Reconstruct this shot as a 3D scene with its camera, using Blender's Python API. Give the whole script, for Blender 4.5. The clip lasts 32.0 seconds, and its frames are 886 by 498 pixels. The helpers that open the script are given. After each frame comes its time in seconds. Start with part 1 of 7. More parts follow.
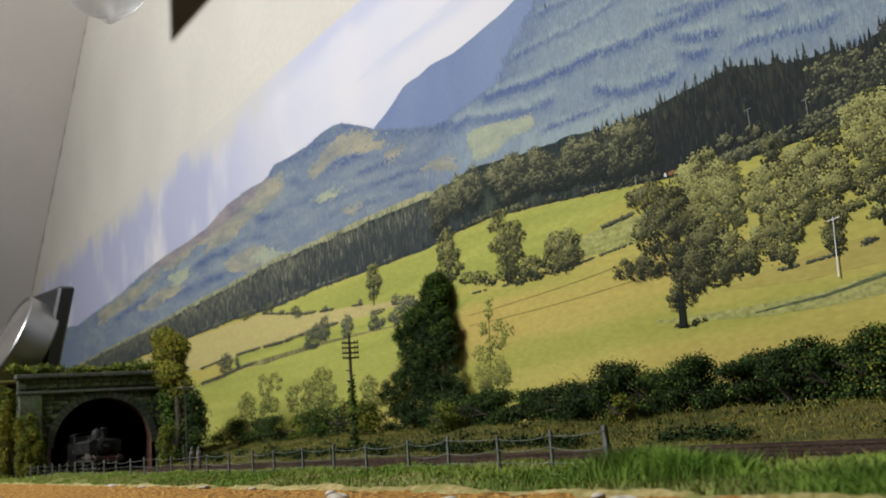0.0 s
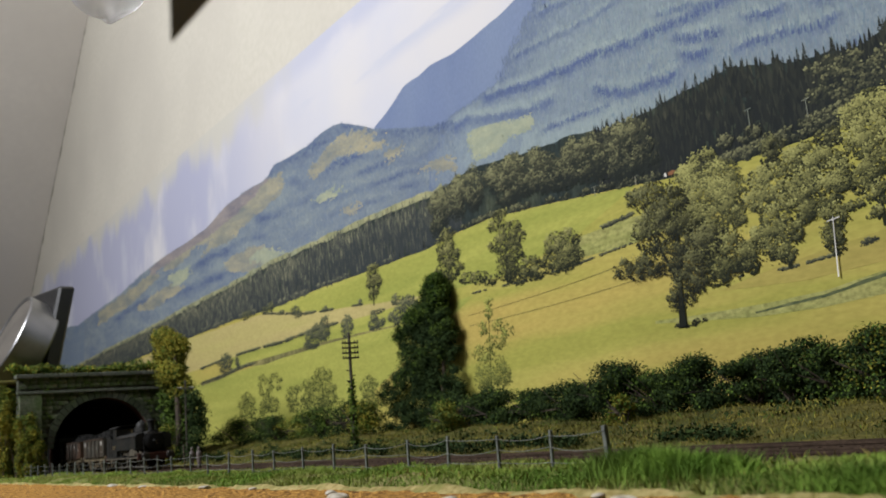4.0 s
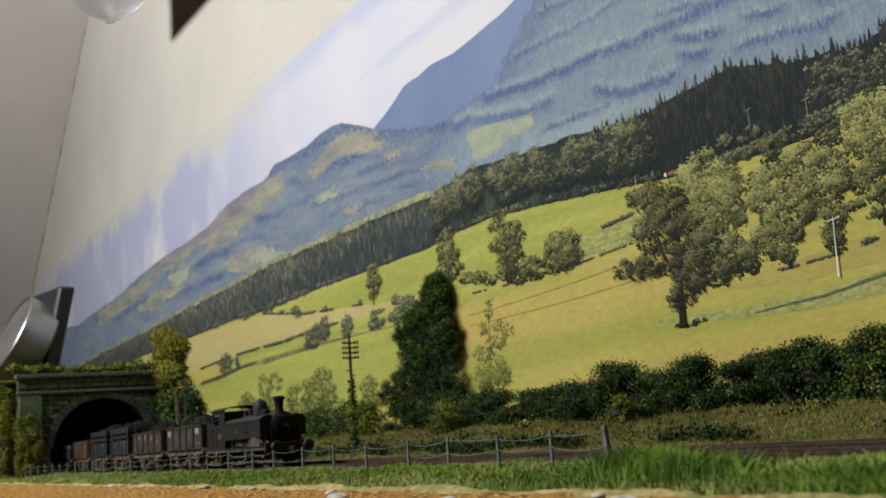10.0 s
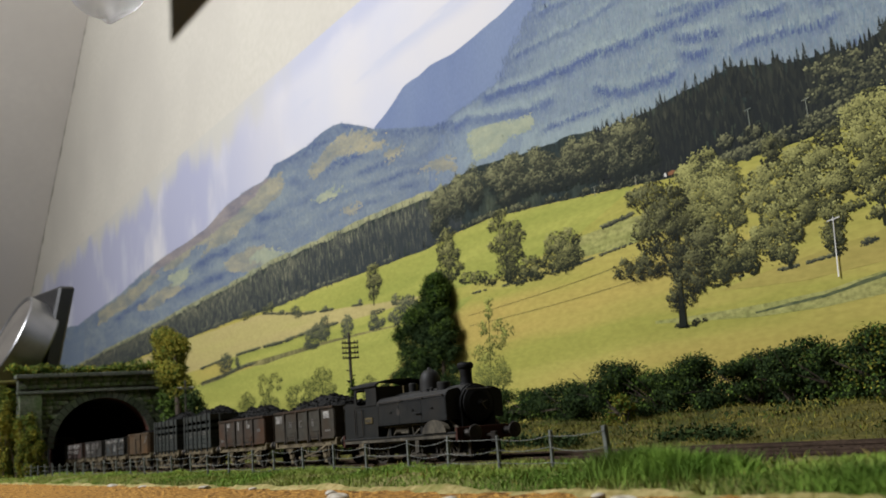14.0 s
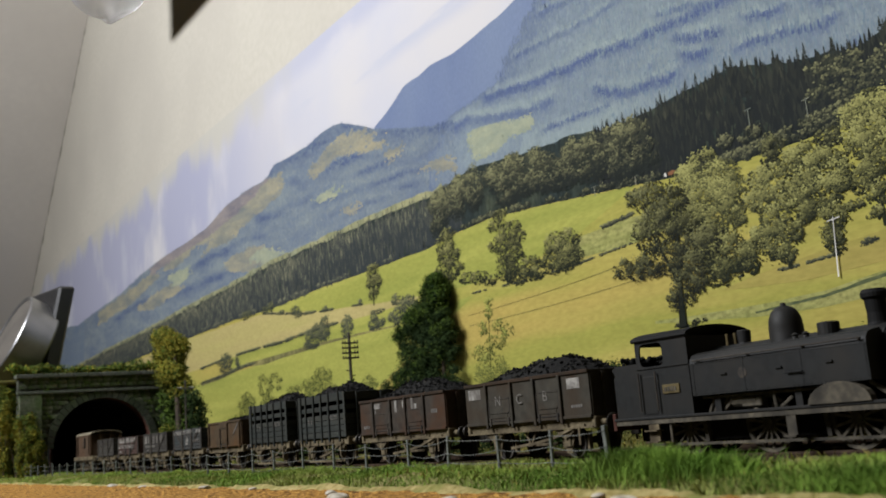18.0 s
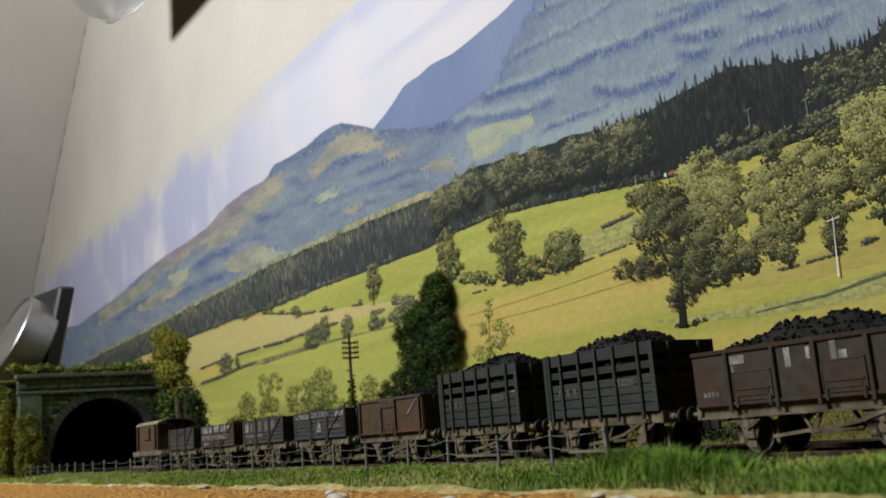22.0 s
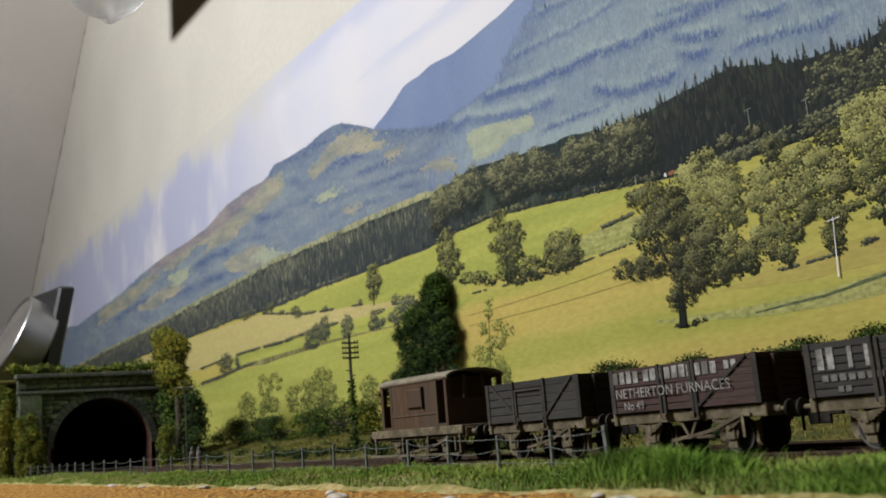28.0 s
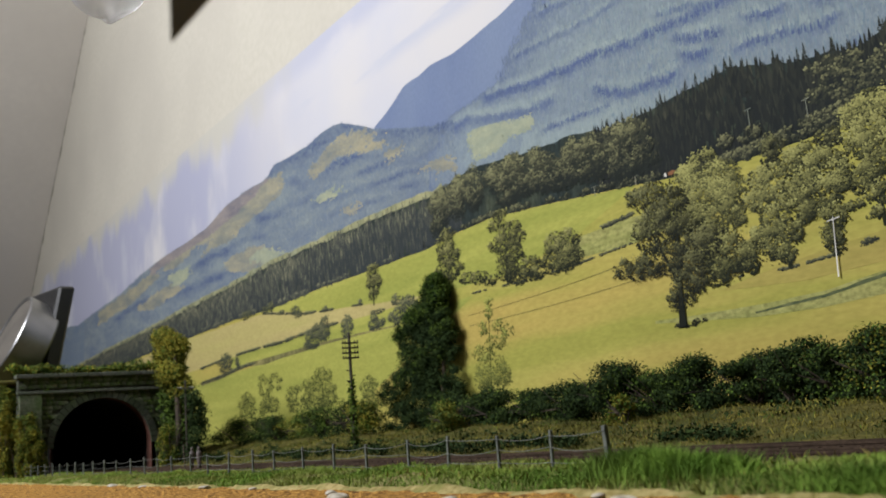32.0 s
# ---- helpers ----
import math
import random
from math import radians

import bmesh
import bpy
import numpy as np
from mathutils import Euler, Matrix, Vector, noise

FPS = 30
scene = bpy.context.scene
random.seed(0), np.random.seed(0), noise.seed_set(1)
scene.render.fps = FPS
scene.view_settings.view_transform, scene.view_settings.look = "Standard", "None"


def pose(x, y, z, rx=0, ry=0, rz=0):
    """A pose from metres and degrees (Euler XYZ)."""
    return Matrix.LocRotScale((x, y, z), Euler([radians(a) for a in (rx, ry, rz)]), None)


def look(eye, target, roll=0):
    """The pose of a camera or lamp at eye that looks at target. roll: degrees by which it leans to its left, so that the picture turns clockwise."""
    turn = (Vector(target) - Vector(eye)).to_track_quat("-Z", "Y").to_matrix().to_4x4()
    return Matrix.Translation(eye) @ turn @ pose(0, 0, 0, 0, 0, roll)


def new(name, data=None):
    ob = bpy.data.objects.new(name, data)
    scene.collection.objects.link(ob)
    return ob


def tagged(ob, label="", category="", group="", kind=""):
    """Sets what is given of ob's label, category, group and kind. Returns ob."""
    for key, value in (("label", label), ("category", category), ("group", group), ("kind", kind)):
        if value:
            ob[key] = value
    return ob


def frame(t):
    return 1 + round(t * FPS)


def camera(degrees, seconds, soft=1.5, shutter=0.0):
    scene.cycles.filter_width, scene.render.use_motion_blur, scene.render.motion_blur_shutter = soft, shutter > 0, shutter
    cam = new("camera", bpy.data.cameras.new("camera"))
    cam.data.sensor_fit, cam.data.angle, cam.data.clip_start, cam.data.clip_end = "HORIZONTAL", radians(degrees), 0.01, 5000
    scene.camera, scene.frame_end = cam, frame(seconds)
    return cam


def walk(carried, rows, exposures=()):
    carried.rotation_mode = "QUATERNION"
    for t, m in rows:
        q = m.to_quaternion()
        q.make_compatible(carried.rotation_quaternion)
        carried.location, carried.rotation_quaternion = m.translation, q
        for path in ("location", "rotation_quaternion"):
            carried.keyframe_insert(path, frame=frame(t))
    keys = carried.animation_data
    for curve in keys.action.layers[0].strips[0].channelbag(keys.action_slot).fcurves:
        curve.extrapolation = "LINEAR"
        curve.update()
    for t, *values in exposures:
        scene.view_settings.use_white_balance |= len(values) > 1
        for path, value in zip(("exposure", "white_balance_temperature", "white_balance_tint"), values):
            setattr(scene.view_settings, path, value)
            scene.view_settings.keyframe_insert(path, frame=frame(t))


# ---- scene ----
cam = camera(49.84, 32.0, soft=1.75)
cam.data.dof.use_dof, cam.data.dof.focus_distance, cam.data.dof.aperture_fstop = True, 0.42, 34.0
EYE, AIM = (0, -0.26874, 0.0152), (-0.81585, 0.27868, 0.20154)
walk(cam, [(0.0, look(EYE, AIM, -4.526)), (32.0, look(EYE, AIM, -4.526))],
     exposures=[(0.0, 0.0), (32.0, 0.0)])

# ---- light: a loft room lit by one soft area lamp added behind the viewer, source unseen ----
world = bpy.data.worlds.new("room_air")
scene.world = world
world.use_nodes = True
world.node_tree.nodes["Background"].inputs[0].default_value = (0.9, 0.93, 1.0, 1)
world.node_tree.nodes["Background"].inputs[1].default_value = 0.05


def area(name, eye, aim, sx, sy, watts, color):
    d = bpy.data.lights.new(name, "AREA")
    d.shape, d.size, d.size_y, d.energy, d.color = "RECTANGLE", sx, sy, watts, color
    ob = new(name, d)
    ob.matrix_world = look(eye, aim)
    return ob


area("unseen_key_light", (-0.95, -1.46, 1.35), (-0.62, 0.10, 0.10), 0.70, 0.6, 68.0, (0.96, 0.98, 1.02))


# ---- materials ----
def mat(name, c1, c2, scale=400.0, rough=0.7, metal=0.0, c3=None, big=30.0, bump=0.3, depth=0.0006,
        stretch=(1, 1, 1), per=0.0, lo=0.35, hi=0.65, spec=0.5, island=0.0):
    """Two colours by fine noise, a third by large stains, fine relief; per: spread from piece to piece."""
    m = bpy.data.materials.new(name)
    m.use_nodes = True
    nt = m.node_tree
    N, L = nt.nodes, nt.links
    b = N["Principled BSDF"]
    b.inputs["Metallic"].default_value = metal
    b.inputs["Specular IOR Level"].default_value = spec
    tc = N.new("ShaderNodeTexCoord")
    mp = N.new("ShaderNodeMapping")
    mp.inputs["Scale"].default_value = stretch
    L.new(tc.outputs["Object"], mp.inputs[0])
    n1 = N.new("ShaderNodeTexNoise")
    n1.inputs["Scale"].default_value = scale
    n1.inputs["Detail"].default_value = 5
    L.new(mp.outputs[0], n1.inputs["Vector"])
    r1 = N.new("ShaderNodeValToRGB")
    r1.color_ramp.elements[0].position, r1.color_ramp.elements[1].position = lo, hi
    r1.color_ramp.elements[0].color, r1.color_ramp.elements[1].color = (*c1, 1), (*c2, 1)
    L.new(n1.outputs[0], r1.inputs[0])
    col = r1.outputs[0]
    n2 = N.new("ShaderNodeTexNoise")
    n2.inputs["Scale"].default_value = big
    n2.inputs["Detail"].default_value = 4
    L.new(mp.outputs[0], n2.inputs["Vector"])
    mr = N.new("ShaderNodeMapRange")
    mr.inputs["From Min"].default_value, mr.inputs["From Max"].default_value = 0.42, 0.68
    L.new(n2.outputs[0], mr.inputs[0])
    mx = N.new("ShaderNodeMix")
    mx.data_type = "RGBA"
    L.new(mr.outputs[0], mx.inputs["Factor"])
    L.new(col, mx.inputs["A"])
    c3 = c3 or tuple(0.75 * a for a in c1)
    mx.inputs["B"].default_value = (*c3, 1)
    col = mx.outputs["Result"]
    if per or island:
        hs = N.new("ShaderNodeHueSaturation")
        src = N.new("ShaderNodeObjectInfo").outputs["Random"] if per else N.new("ShaderNodeNewGeometry").outputs["Random Per Island"]
        k = per or island
        m2 = N.new("ShaderNodeMapRange")
        m2.inputs["To Min"].default_value, m2.inputs["To Max"].default_value = 1 - k, 1 + k
        L.new(src, m2.inputs[0])
        L.new(m2.outputs[0], hs.inputs["Value"])
        L.new(col, hs.inputs["Color"])
        col = hs.outputs[0]
    L.new(col, b.inputs["Base Color"])
    rr = N.new("ShaderNodeMapRange")
    rr.inputs["To Min"].default_value, rr.inputs["To Max"].default_value = max(0.05, rough - 0.12), min(1, rough + 0.12)
    L.new(n1.outputs[0], rr.inputs[0])
    L.new(rr.outputs[0], b.inputs["Roughness"])
    if bump:
        bp = N.new("ShaderNodeBump")
        bp.inputs["Strength"].default_value = bump
        bp.inputs["Distance"].default_value = depth
        L.new(n1.outputs[0], bp.inputs["Height"])
        L.new(bp.outputs[0], b.inputs["Normal"])
    return m


# room
# dark brown for the unseen surfaces, picked to cut bounced light
BACKWALL = mat("unseen_dark_lining", (0.06, 0.045, 0.03), (0.10, 0.075, 0.05), 20, 0.8, big=3, stretch=(1, 1, 0.1))
PLASTER = mat("plaster", (0.455, 0.425, 0.36), (0.49, 0.46, 0.395), 90, 0.9, spec=0.15, big=3, c3=(0.425, 0.395, 0.34), bump=0.15, depth=0.002)
SLOPE = mat("slope_paint", (0.76, 0.715, 0.665), (0.80, 0.755, 0.70), 60, 0.85, big=2.5, c3=(0.71, 0.665, 0.615), bump=0.15, depth=0.002)
FLOORM = mat("floor_boards", (0.10, 0.07, 0.045), (0.15, 0.105, 0.065), 40, 0.6, stretch=(1, 8, 1))
CORK = mat("cork", (0.13, 0.055, 0.010), (0.52, 0.285, 0.065), 480, 0.95, spec=0.15, big=120, c3=(0.36, 0.18, 0.038), bump=1.0, depth=0.003, lo=0.42, hi=0.60)
PLY = mat("plywood", (0.055, 0.047, 0.038), (0.085, 0.072, 0.058), 60, 0.8, big=6, stretch=(0.2, 1, 1))
FILLER = mat("filler", (0.30, 0.255, 0.18), (0.60, 0.56, 0.47), 300, 0.9, bump=0.5)
# prints on the backdrop sheet

def print_mat(name, dark, light, haze, bands, grain, big=9.0, flat=(0.3, 1, 1.3), upright=(1, 1, 0.3), lo=0.38, hi=0.62, depth=0.4):
    """Printed woodland: broad bands of light and dark, fine upright grain, hazy patches."""
    m = bpy.data.materials.new(name)
    m.use_nodes = True
    N, L = m.node_tree.nodes, m.node_tree.links
    b = N["Principled BSDF"]
    b.inputs["Roughness"].default_value, b.inputs["Specular IOR Level"].default_value = 0.9, 0.12
    tc = N.new("ShaderNodeTexCoord")
    outs = []
    for sc, st, det in ((bands, flat, 6), (grain, upright, 3), (big, flat, 3)):
        mp = N.new("ShaderNodeMapping")
        mp.inputs["Scale"].default_value = st
        L.new(tc.outputs["Object"], mp.inputs[0])
        n = N.new("ShaderNodeTexNoise")
        n.inputs["Scale"].default_value, n.inputs["Detail"].default_value = sc, det
        L.new(mp.outputs[0], n.inputs["Vector"])
        outs.append(n.outputs[0])
    r = N.new("ShaderNodeValToRGB")
    r.color_ramp.elements[0].position, r.color_ramp.elements[1].position = lo, hi
    r.color_ramp.elements[0].color, r.color_ramp.elements[1].color = (*dark, 1), (*light, 1)
    L.new(outs[0], r.inputs[0])
    mr = N.new("ShaderNodeMapRange")
    mr.inputs["From Min"].default_value, mr.inputs["From Max"].default_value = 0.45, 0.65
    L.new(outs[2], mr.inputs[0])
    mx = N.new("ShaderNodeMix")
    mx.data_type = "RGBA"
    L.new(mr.outputs[0], mx.inputs["Factor"])
    L.new(r.outputs[0], mx.inputs["A"])
    mx.inputs["B"].default_value = (*haze, 1)
    g = N.new("ShaderNodeMapRange")
    g.inputs["From Min"].default_value, g.inputs["From Max"].default_value = 0.3, 0.7
    g.inputs["To Min"].default_value, g.inputs["To Max"].default_value = 1 - depth, 1 + depth
    L.new(outs[1], g.inputs[0])
    hs = N.new("ShaderNodeHueSaturation")
    L.new(g.outputs[0], hs.inputs["Value"])
    L.new(mx.outputs["Result"], hs.inputs["Color"])
    L.new(hs.outputs[0], b.inputs["Base Color"])
    return m


PFAR = print_mat("print_far_hill", (0.120, 0.155, 0.215), (0.165, 0.20, 0.225), (0.135, 0.17, 0.22), 34, 520, depth=0.08, upright=(1, 1, 0.5))
PBIG = print_mat("print_mountain", (0.118, 0.152, 0.255), (0.135, 0.172, 0.275), (0.155, 0.195, 0.285), 18, 420, big=6, flat=(1.2, 1, 0.5), depth=0.06, upright=(1, 1, 0.5))
PNEAR = print_mat("print_near_hill", (0.150, 0.20, 0.245), (0.185, 0.235, 0.255), (0.165, 0.215, 0.25), 40, 520, depth=0.1, upright=(1, 1, 0.5))
PCREST = print_mat("print_sunlit_crest", (0.20, 0.205, 0.115), (0.29, 0.28, 0.15), (0.225, 0.235, 0.15), 50, 420, big=18, flat=(1, 1, 0.8), upright=(1, 1, 0.3), depth=0.22)
PFOR = print_mat("print_forest", (0.017, 0.024, 0.022), (0.044, 0.053, 0.036), (0.020, 0.028, 0.027), 70, 420, big=20, flat=(1, 1, 0.6), upright=(1, 1, 0.3), depth=0.3)


def sky_print():
    """White cloud over most of it, lavender rain streaks low in the west, fading to the wall's cream at the rim."""
    m = bpy.data.materials.new("print_sky")
    m.use_nodes = True
    N, L = m.node_tree.nodes, m.node_tree.links
    b = N["Principled BSDF"]
    b.inputs["Roughness"].default_value, b.inputs["Specular IOR Level"].default_value = 0.9, 0.12
    tc = N.new("ShaderNodeTexCoord")
    sp = N.new("ShaderNodeSeparateXYZ")
    L.new(tc.outputs["Object"], sp.inputs[0])

    def ranged(src, a, b0, lo=0.0, hi=1.0):
        r = N.new("ShaderNodeMapRange")
        r.interpolation_type = "SMOOTHSTEP"
        for k, v in zip(("From Min", "From Max", "To Min", "To Max"), (a, b0, lo, hi)):
            r.inputs[k].default_value = v
        L.new(src, r.inputs[0])
        return r.outputs[0]

    def cloud(scale, stretch, lo, hi):
        mp = N.new("ShaderNodeMapping")
        mp.inputs["Scale"].default_value = stretch
        mp.inputs["Rotation"].default_value = (0, math.radians(-12), 0)
        L.new(tc.outputs["Object"], mp.inputs[0])
        n = N.new("ShaderNodeTexNoise")
        n.inputs["Scale"].default_value, n.inputs["Detail"].default_value = scale, 5
        L.new(mp.outputs[0], n.inputs["Vector"])
        return ranged(n.outputs[0], lo, hi)

    def times(p, q):
        k = N.new("ShaderNodeMath")
        k.operation = "MULTIPLY"
        L.new(p, k.inputs[0])
        L.new(q, k.inputs[1])
        return k.outputs[0]

    def mixed(f, p, q):
        k = N.new("ShaderNodeMix")
        k.data_type = "RGBA"
        L.new(f, k.inputs["Factor"])
        for s, v in (("A", p), ("B", q)):
            if isinstance(v, tuple):
                k.inputs[s].default_value = (*v, 1)
            else:
                L.new(v, k.inputs[s])
        return k.outputs["Result"]

    white = mixed(cloud(5, (1, 1, 1), .35, .65), (0.52, 0.50, 0.50), (0.465, 0.465, 0.515))
    rain = times(ranged(sp.outputs[0], -1.0, -1.55), cloud(6, (1.6, 1, .8), .26, .54))
    col = mixed(rain, white, (0.33, 0.335, 0.43))
    wisp = times(times(ranged(sp.outputs[0], -1.2, -.95), ranged(sp.outputs[2], .42, .45)), cloud(10, (.5, 1, 3), .52, .68))
    col = mixed(wisp, col, (0.40, 0.415, 0.49))
    top_band = times(times(ranged(sp.outputs[2], .488, .520), ranged(sp.outputs[0], -1.45, -1.05)), cloud(7, (1.2, 1, 2), .30, .52))
    col = mixed(top_band, col, (0.40, 0.405, 0.48))
    ragged = N.new("ShaderNodeMath")
    ragged.operation = "MULTIPLY_ADD"
    L.new(cloud(9, (1.5, 1, .5), .2, .8), ragged.inputs[0])
    ragged.inputs[1].default_value = .07
    L.new(sp.outputs[2], ragged.inputs[2])
    rim = times(ranged(ragged.outputs[0], .515, .570), ranged(sp.outputs[0], -1.02, -1.4))
    col = mixed(rim, col, (0.44, 0.42, 0.37))
    L.new(col, b.inputs["Base Color"])
    return m


PSKY = sky_print()
PBARE = print_mat("print_bare_slope", (0.155, 0.165, 0.125), (0.235, 0.22, 0.155), (0.14, 0.165, 0.145), 50, 420, big=14, flat=(0.5, 1, 1.4), upright=(1, 1, 0.8), depth=0.22)
PFIELD = print_mat("print_field", (0.280, 0.270, 0.058), (0.352, 0.310, 0.078), (0.376, 0.288, 0.078), 16, 300, big=8, flat=(0.22, 1, 2.6), upright=(0.5, 1, 1.4), depth=0.10)
PFIELD2 = print_mat("print_stubble", (0.275, 0.245, 0.060), (0.33, 0.27, 0.075), (0.35, 0.265, 0.08), 22, 300, big=10, flat=(0.22, 1, 2.6), upright=(0.5, 1, 1.4), depth=0.10)
PPALE = print_mat("print_pale_field", (0.36, 0.30, 0.12), (0.41, 0.335, 0.14), (0.345, 0.31, 0.105), 18, 300, big=9, flat=(0.22, 1, 2.6), upright=(0.5, 1, 1.4), depth=0.10)
PGREEN = print_mat("print_green_field", (0.245, 0.260, 0.056), (0.33, 0.325, 0.075), (0.270, 0.275, 0.060), 20, 300, big=9, flat=(0.22, 1, 2.6), upright=(0.5, 1, 1.4), depth=0.10)
PROUGH = print_mat("print_rough_grass", (0.225, 0.23, 0.072), (0.285, 0.275, 0.098), (0.26, 0.25, 0.085), 60, 420, big=16, flat=(0.4, 1, 2), upright=(0.6, 1, 1), depth=0.3)
PVERGE = print_mat("print_verge", (0.130, 0.118, 0.046), (0.205, 0.180, 0.070), (0.100, 0.098, 0.040), 60, 300, big=20)
PLEAF = mat("print_leaf", (0.050, 0.066, 0.034), (0.120, 0.130, 0.060), 140, 0.9, spec=0.12, big=60, c3=(0.05, 0.065, 0.03), bump=0, island=0.4)
PLEAFD = mat("print_dark_leaf", (0.028, 0.038, 0.022), (0.070, 0.081, 0.041), 140, 0.9, spec=0.12, big=60, c3=(0.03, 0.038, 0.02), bump=0, island=0.45)
PRED = mat("print_tiled_roof", (0.22, 0.10, 0.05), (0.30, 0.14, 0.07), 100, 0.9, spec=0.12, bump=0)
PWHITE = mat("print_white", (0.6, 0.58, 0.52), (0.7, 0.68, 0.6), 100, 0.9, spec=0.12, bump=0)
# landscape
EARTH = mat("earth", (0.055, 0.050, 0.014), (0.125, 0.108, 0.030), 260, 0.95, spec=0.08, big=45, c3=(0.045, 0.055, 0.016), bump=0.9, depth=0.002)
NEARSOIL = mat("turf_base", (0.10, 0.115, 0.03), (0.18, 0.19, 0.06), 260, 0.95, spec=0.08, big=50, c3=(0.20, 0.165, 0.07), bump=0.9, depth=0.002)
BALLAST = mat("ballast", (0.048, 0.037, 0.024), (0.118, 0.090, 0.062), 700, 0.95, spec=0.08, big=60, c3=(0.060, 0.046, 0.031), bump=1.0, depth=0.0015)
GRASS = mat("static_grass", (0.115, 0.195, 0.027), (0.24, 0.335, 0.060), 60, 0.95, spec=0.1, big=20, c3=(0.25, 0.25, 0.075), bump=0, island=0.4)
TUFT = mat("long_grass", (0.068, 0.145, 0.017), (0.175, 0.285, 0.044), 60, 0.95, spec=0.08, big=20, c3=(0.10, 0.15, 0.03), bump=0, island=0.4)
DRYGRASS = mat("dry_grass", (0.15, 0.12, 0.03), (0.30, 0.24, 0.06), 60, 0.95, spec=0.1, big=20, c3=(0.12, 0.14, 0.03), bump=0, island=0.45)
BANKGRASS = mat("bank_grass", (0.098, 0.088, 0.017), (0.215, 0.186, 0.038), 60, 0.95, spec=0.1, big=20, c3=(0.06, 0.07, 0.016), bump=0, island=0.45)
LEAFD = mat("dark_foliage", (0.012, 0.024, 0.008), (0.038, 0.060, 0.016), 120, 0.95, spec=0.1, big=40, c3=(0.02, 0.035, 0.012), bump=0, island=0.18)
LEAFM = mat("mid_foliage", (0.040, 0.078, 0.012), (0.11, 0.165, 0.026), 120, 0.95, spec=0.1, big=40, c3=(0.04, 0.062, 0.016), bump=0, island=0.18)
LEAFY = mat("autumn_foliage", (0.14, 0.125, 0.018), (0.30, 0.26, 0.035), 120, 0.95, spec=0.1, big=40, c3=(0.10, 0.115, 0.022), bump=0, island=0.18)
BARK = mat("bark", (0.035, 0.025, 0.016), (0.09, 0.065, 0.04), 500, 0.9, big=90, bump=0.8)
STONE = mat("portal_stone", (0.050, 0.062, 0.034), (0.130, 0.140, 0.090), 350, 0.9, big=40, c3=(0.048, 0.084, 0.018), bump=0.7, per=0.35)
SOOTSTONE = mat("sooty_arch_stone", (0.030, 0.036, 0.023), (0.066, 0.072, 0.048), 350, 0.9, big=40, c3=(0.034, 0.052, 0.016), bump=0.7, per=0.25)
MORTAR = mat("mortar", (0.034, 0.037, 0.024), (0.060, 0.064, 0.042), 300, 0.95, bump=0.5)
COPING = mat("coping_stone", (0.055, 0.060, 0.048), (0.105, 0.110, 0.087), 300, 0.9, big=60, c3=(0.06, 0.075, 0.045), bump=0.6, per=0.2)
BOREBLACK = mat("black_lining", (0.008, 0.008, 0.008), (0.02, 0.018, 0.016), 200, 0.95, bump=0.4)
REDSTONE = mat("reddish_lining", (0.10, 0.035, 0.02), (0.16, 0.06, 0.04), 300, 0.9, bump=0.5)
RAILM = mat("rusty_rail", (0.036, 0.023, 0.015), (0.070, 0.046, 0.031), 500, 0.8, spec=0.12, bump=0.3)
SLEEPER = mat("sleeper", (0.028, 0.021, 0.014), (0.060, 0.045, 0.030), 500, 0.9, spec=0.08, per=0.25, bump=0.5, stretch=(6, 1, 1))
EDGEM = mat("sandy_plaster", (0.20, 0.15, 0.05), (0.40, 0.33, 0.15), 380, 0.95, spec=0.1, big=60, c3=(0.15, 0.15, 0.04), bump=0.8, depth=0.001)
POST = mat("concrete_post", (0.085, 0.092, 0.082), (0.150, 0.158, 0.142), 700, 0.85, spec=0.2, big=120, c3=(0.12, 0.135, 0.105), bump=0.4, per=0.15)
WIRE = mat("fence_wire", (0.11, 0.115, 0.105), (0.18, 0.185, 0.17), 600, 0.7, spec=0.2, bump=0)
POLEM = mat("creosoted_wood", (0.03, 0.026, 0.018), (0.065, 0.055, 0.035), 600, 0.85, bump=0.4)
INSUL = mat("insulator", (0.55, 0.55, 0.5), (0.7, 0.7, 0.66), 300, 0.3, bump=0)
# train
LBLACK = mat("weathered_black", (0.00578, 0.006256, 0.006256), (0.0102, 0.01088, 0.01074), 500, 0.6, spec=0.25, big=60, c3=(0.0136, 0.01224, 0.0102), bump=0.15, depth=0.0002)
SMOKEBOX = mat("smokebox_black", (0.0021, 0.0021, 0.0021), (0.0049, 0.00462, 0.00434), 500, 0.75, spec=0.2, bump=0.2, depth=0.0002)
LFRAME = mat("sooty_running_gear", (0.050, 0.043, 0.031), (0.105, 0.089, 0.063), 500, 0.8, spec=0.3, big=80, c3=(0.022, 0.019, 0.014), bump=0.3, depth=0.0003)
FRAME = mat("brake_dust", (0.09375, 0.07575, 0.045), (0.1762, 0.1425, 0.0885), 500, 0.85, big=80, c3=(0.0525, 0.0405, 0.0255), bump=0.3, depth=0.0003, spec=0.15)
WHEELM = mat("grimy_wheel", (0.020, 0.016, 0.012), (0.042, 0.033, 0.024), 600, 0.7, metal=0.2, bump=0.2)
TYREM = mat("worn_tyre", (0.1875, 0.1725, 0.1500), (0.2850, 0.2700, 0.2400), 600, 0.4, metal=0.7, bump=0)
BUFM = mat("dirty_buffer", (0.018, 0.015, 0.012), (0.036, 0.030, 0.024), 600, 0.5, metal=0.5, bump=0.1)
BEAMRED = mat("faded_red_beam", (0.0540, 0.0210, 0.0150), (0.0900, 0.0360, 0.0270), 500, 0.75, bump=0.2, spec=0.15)
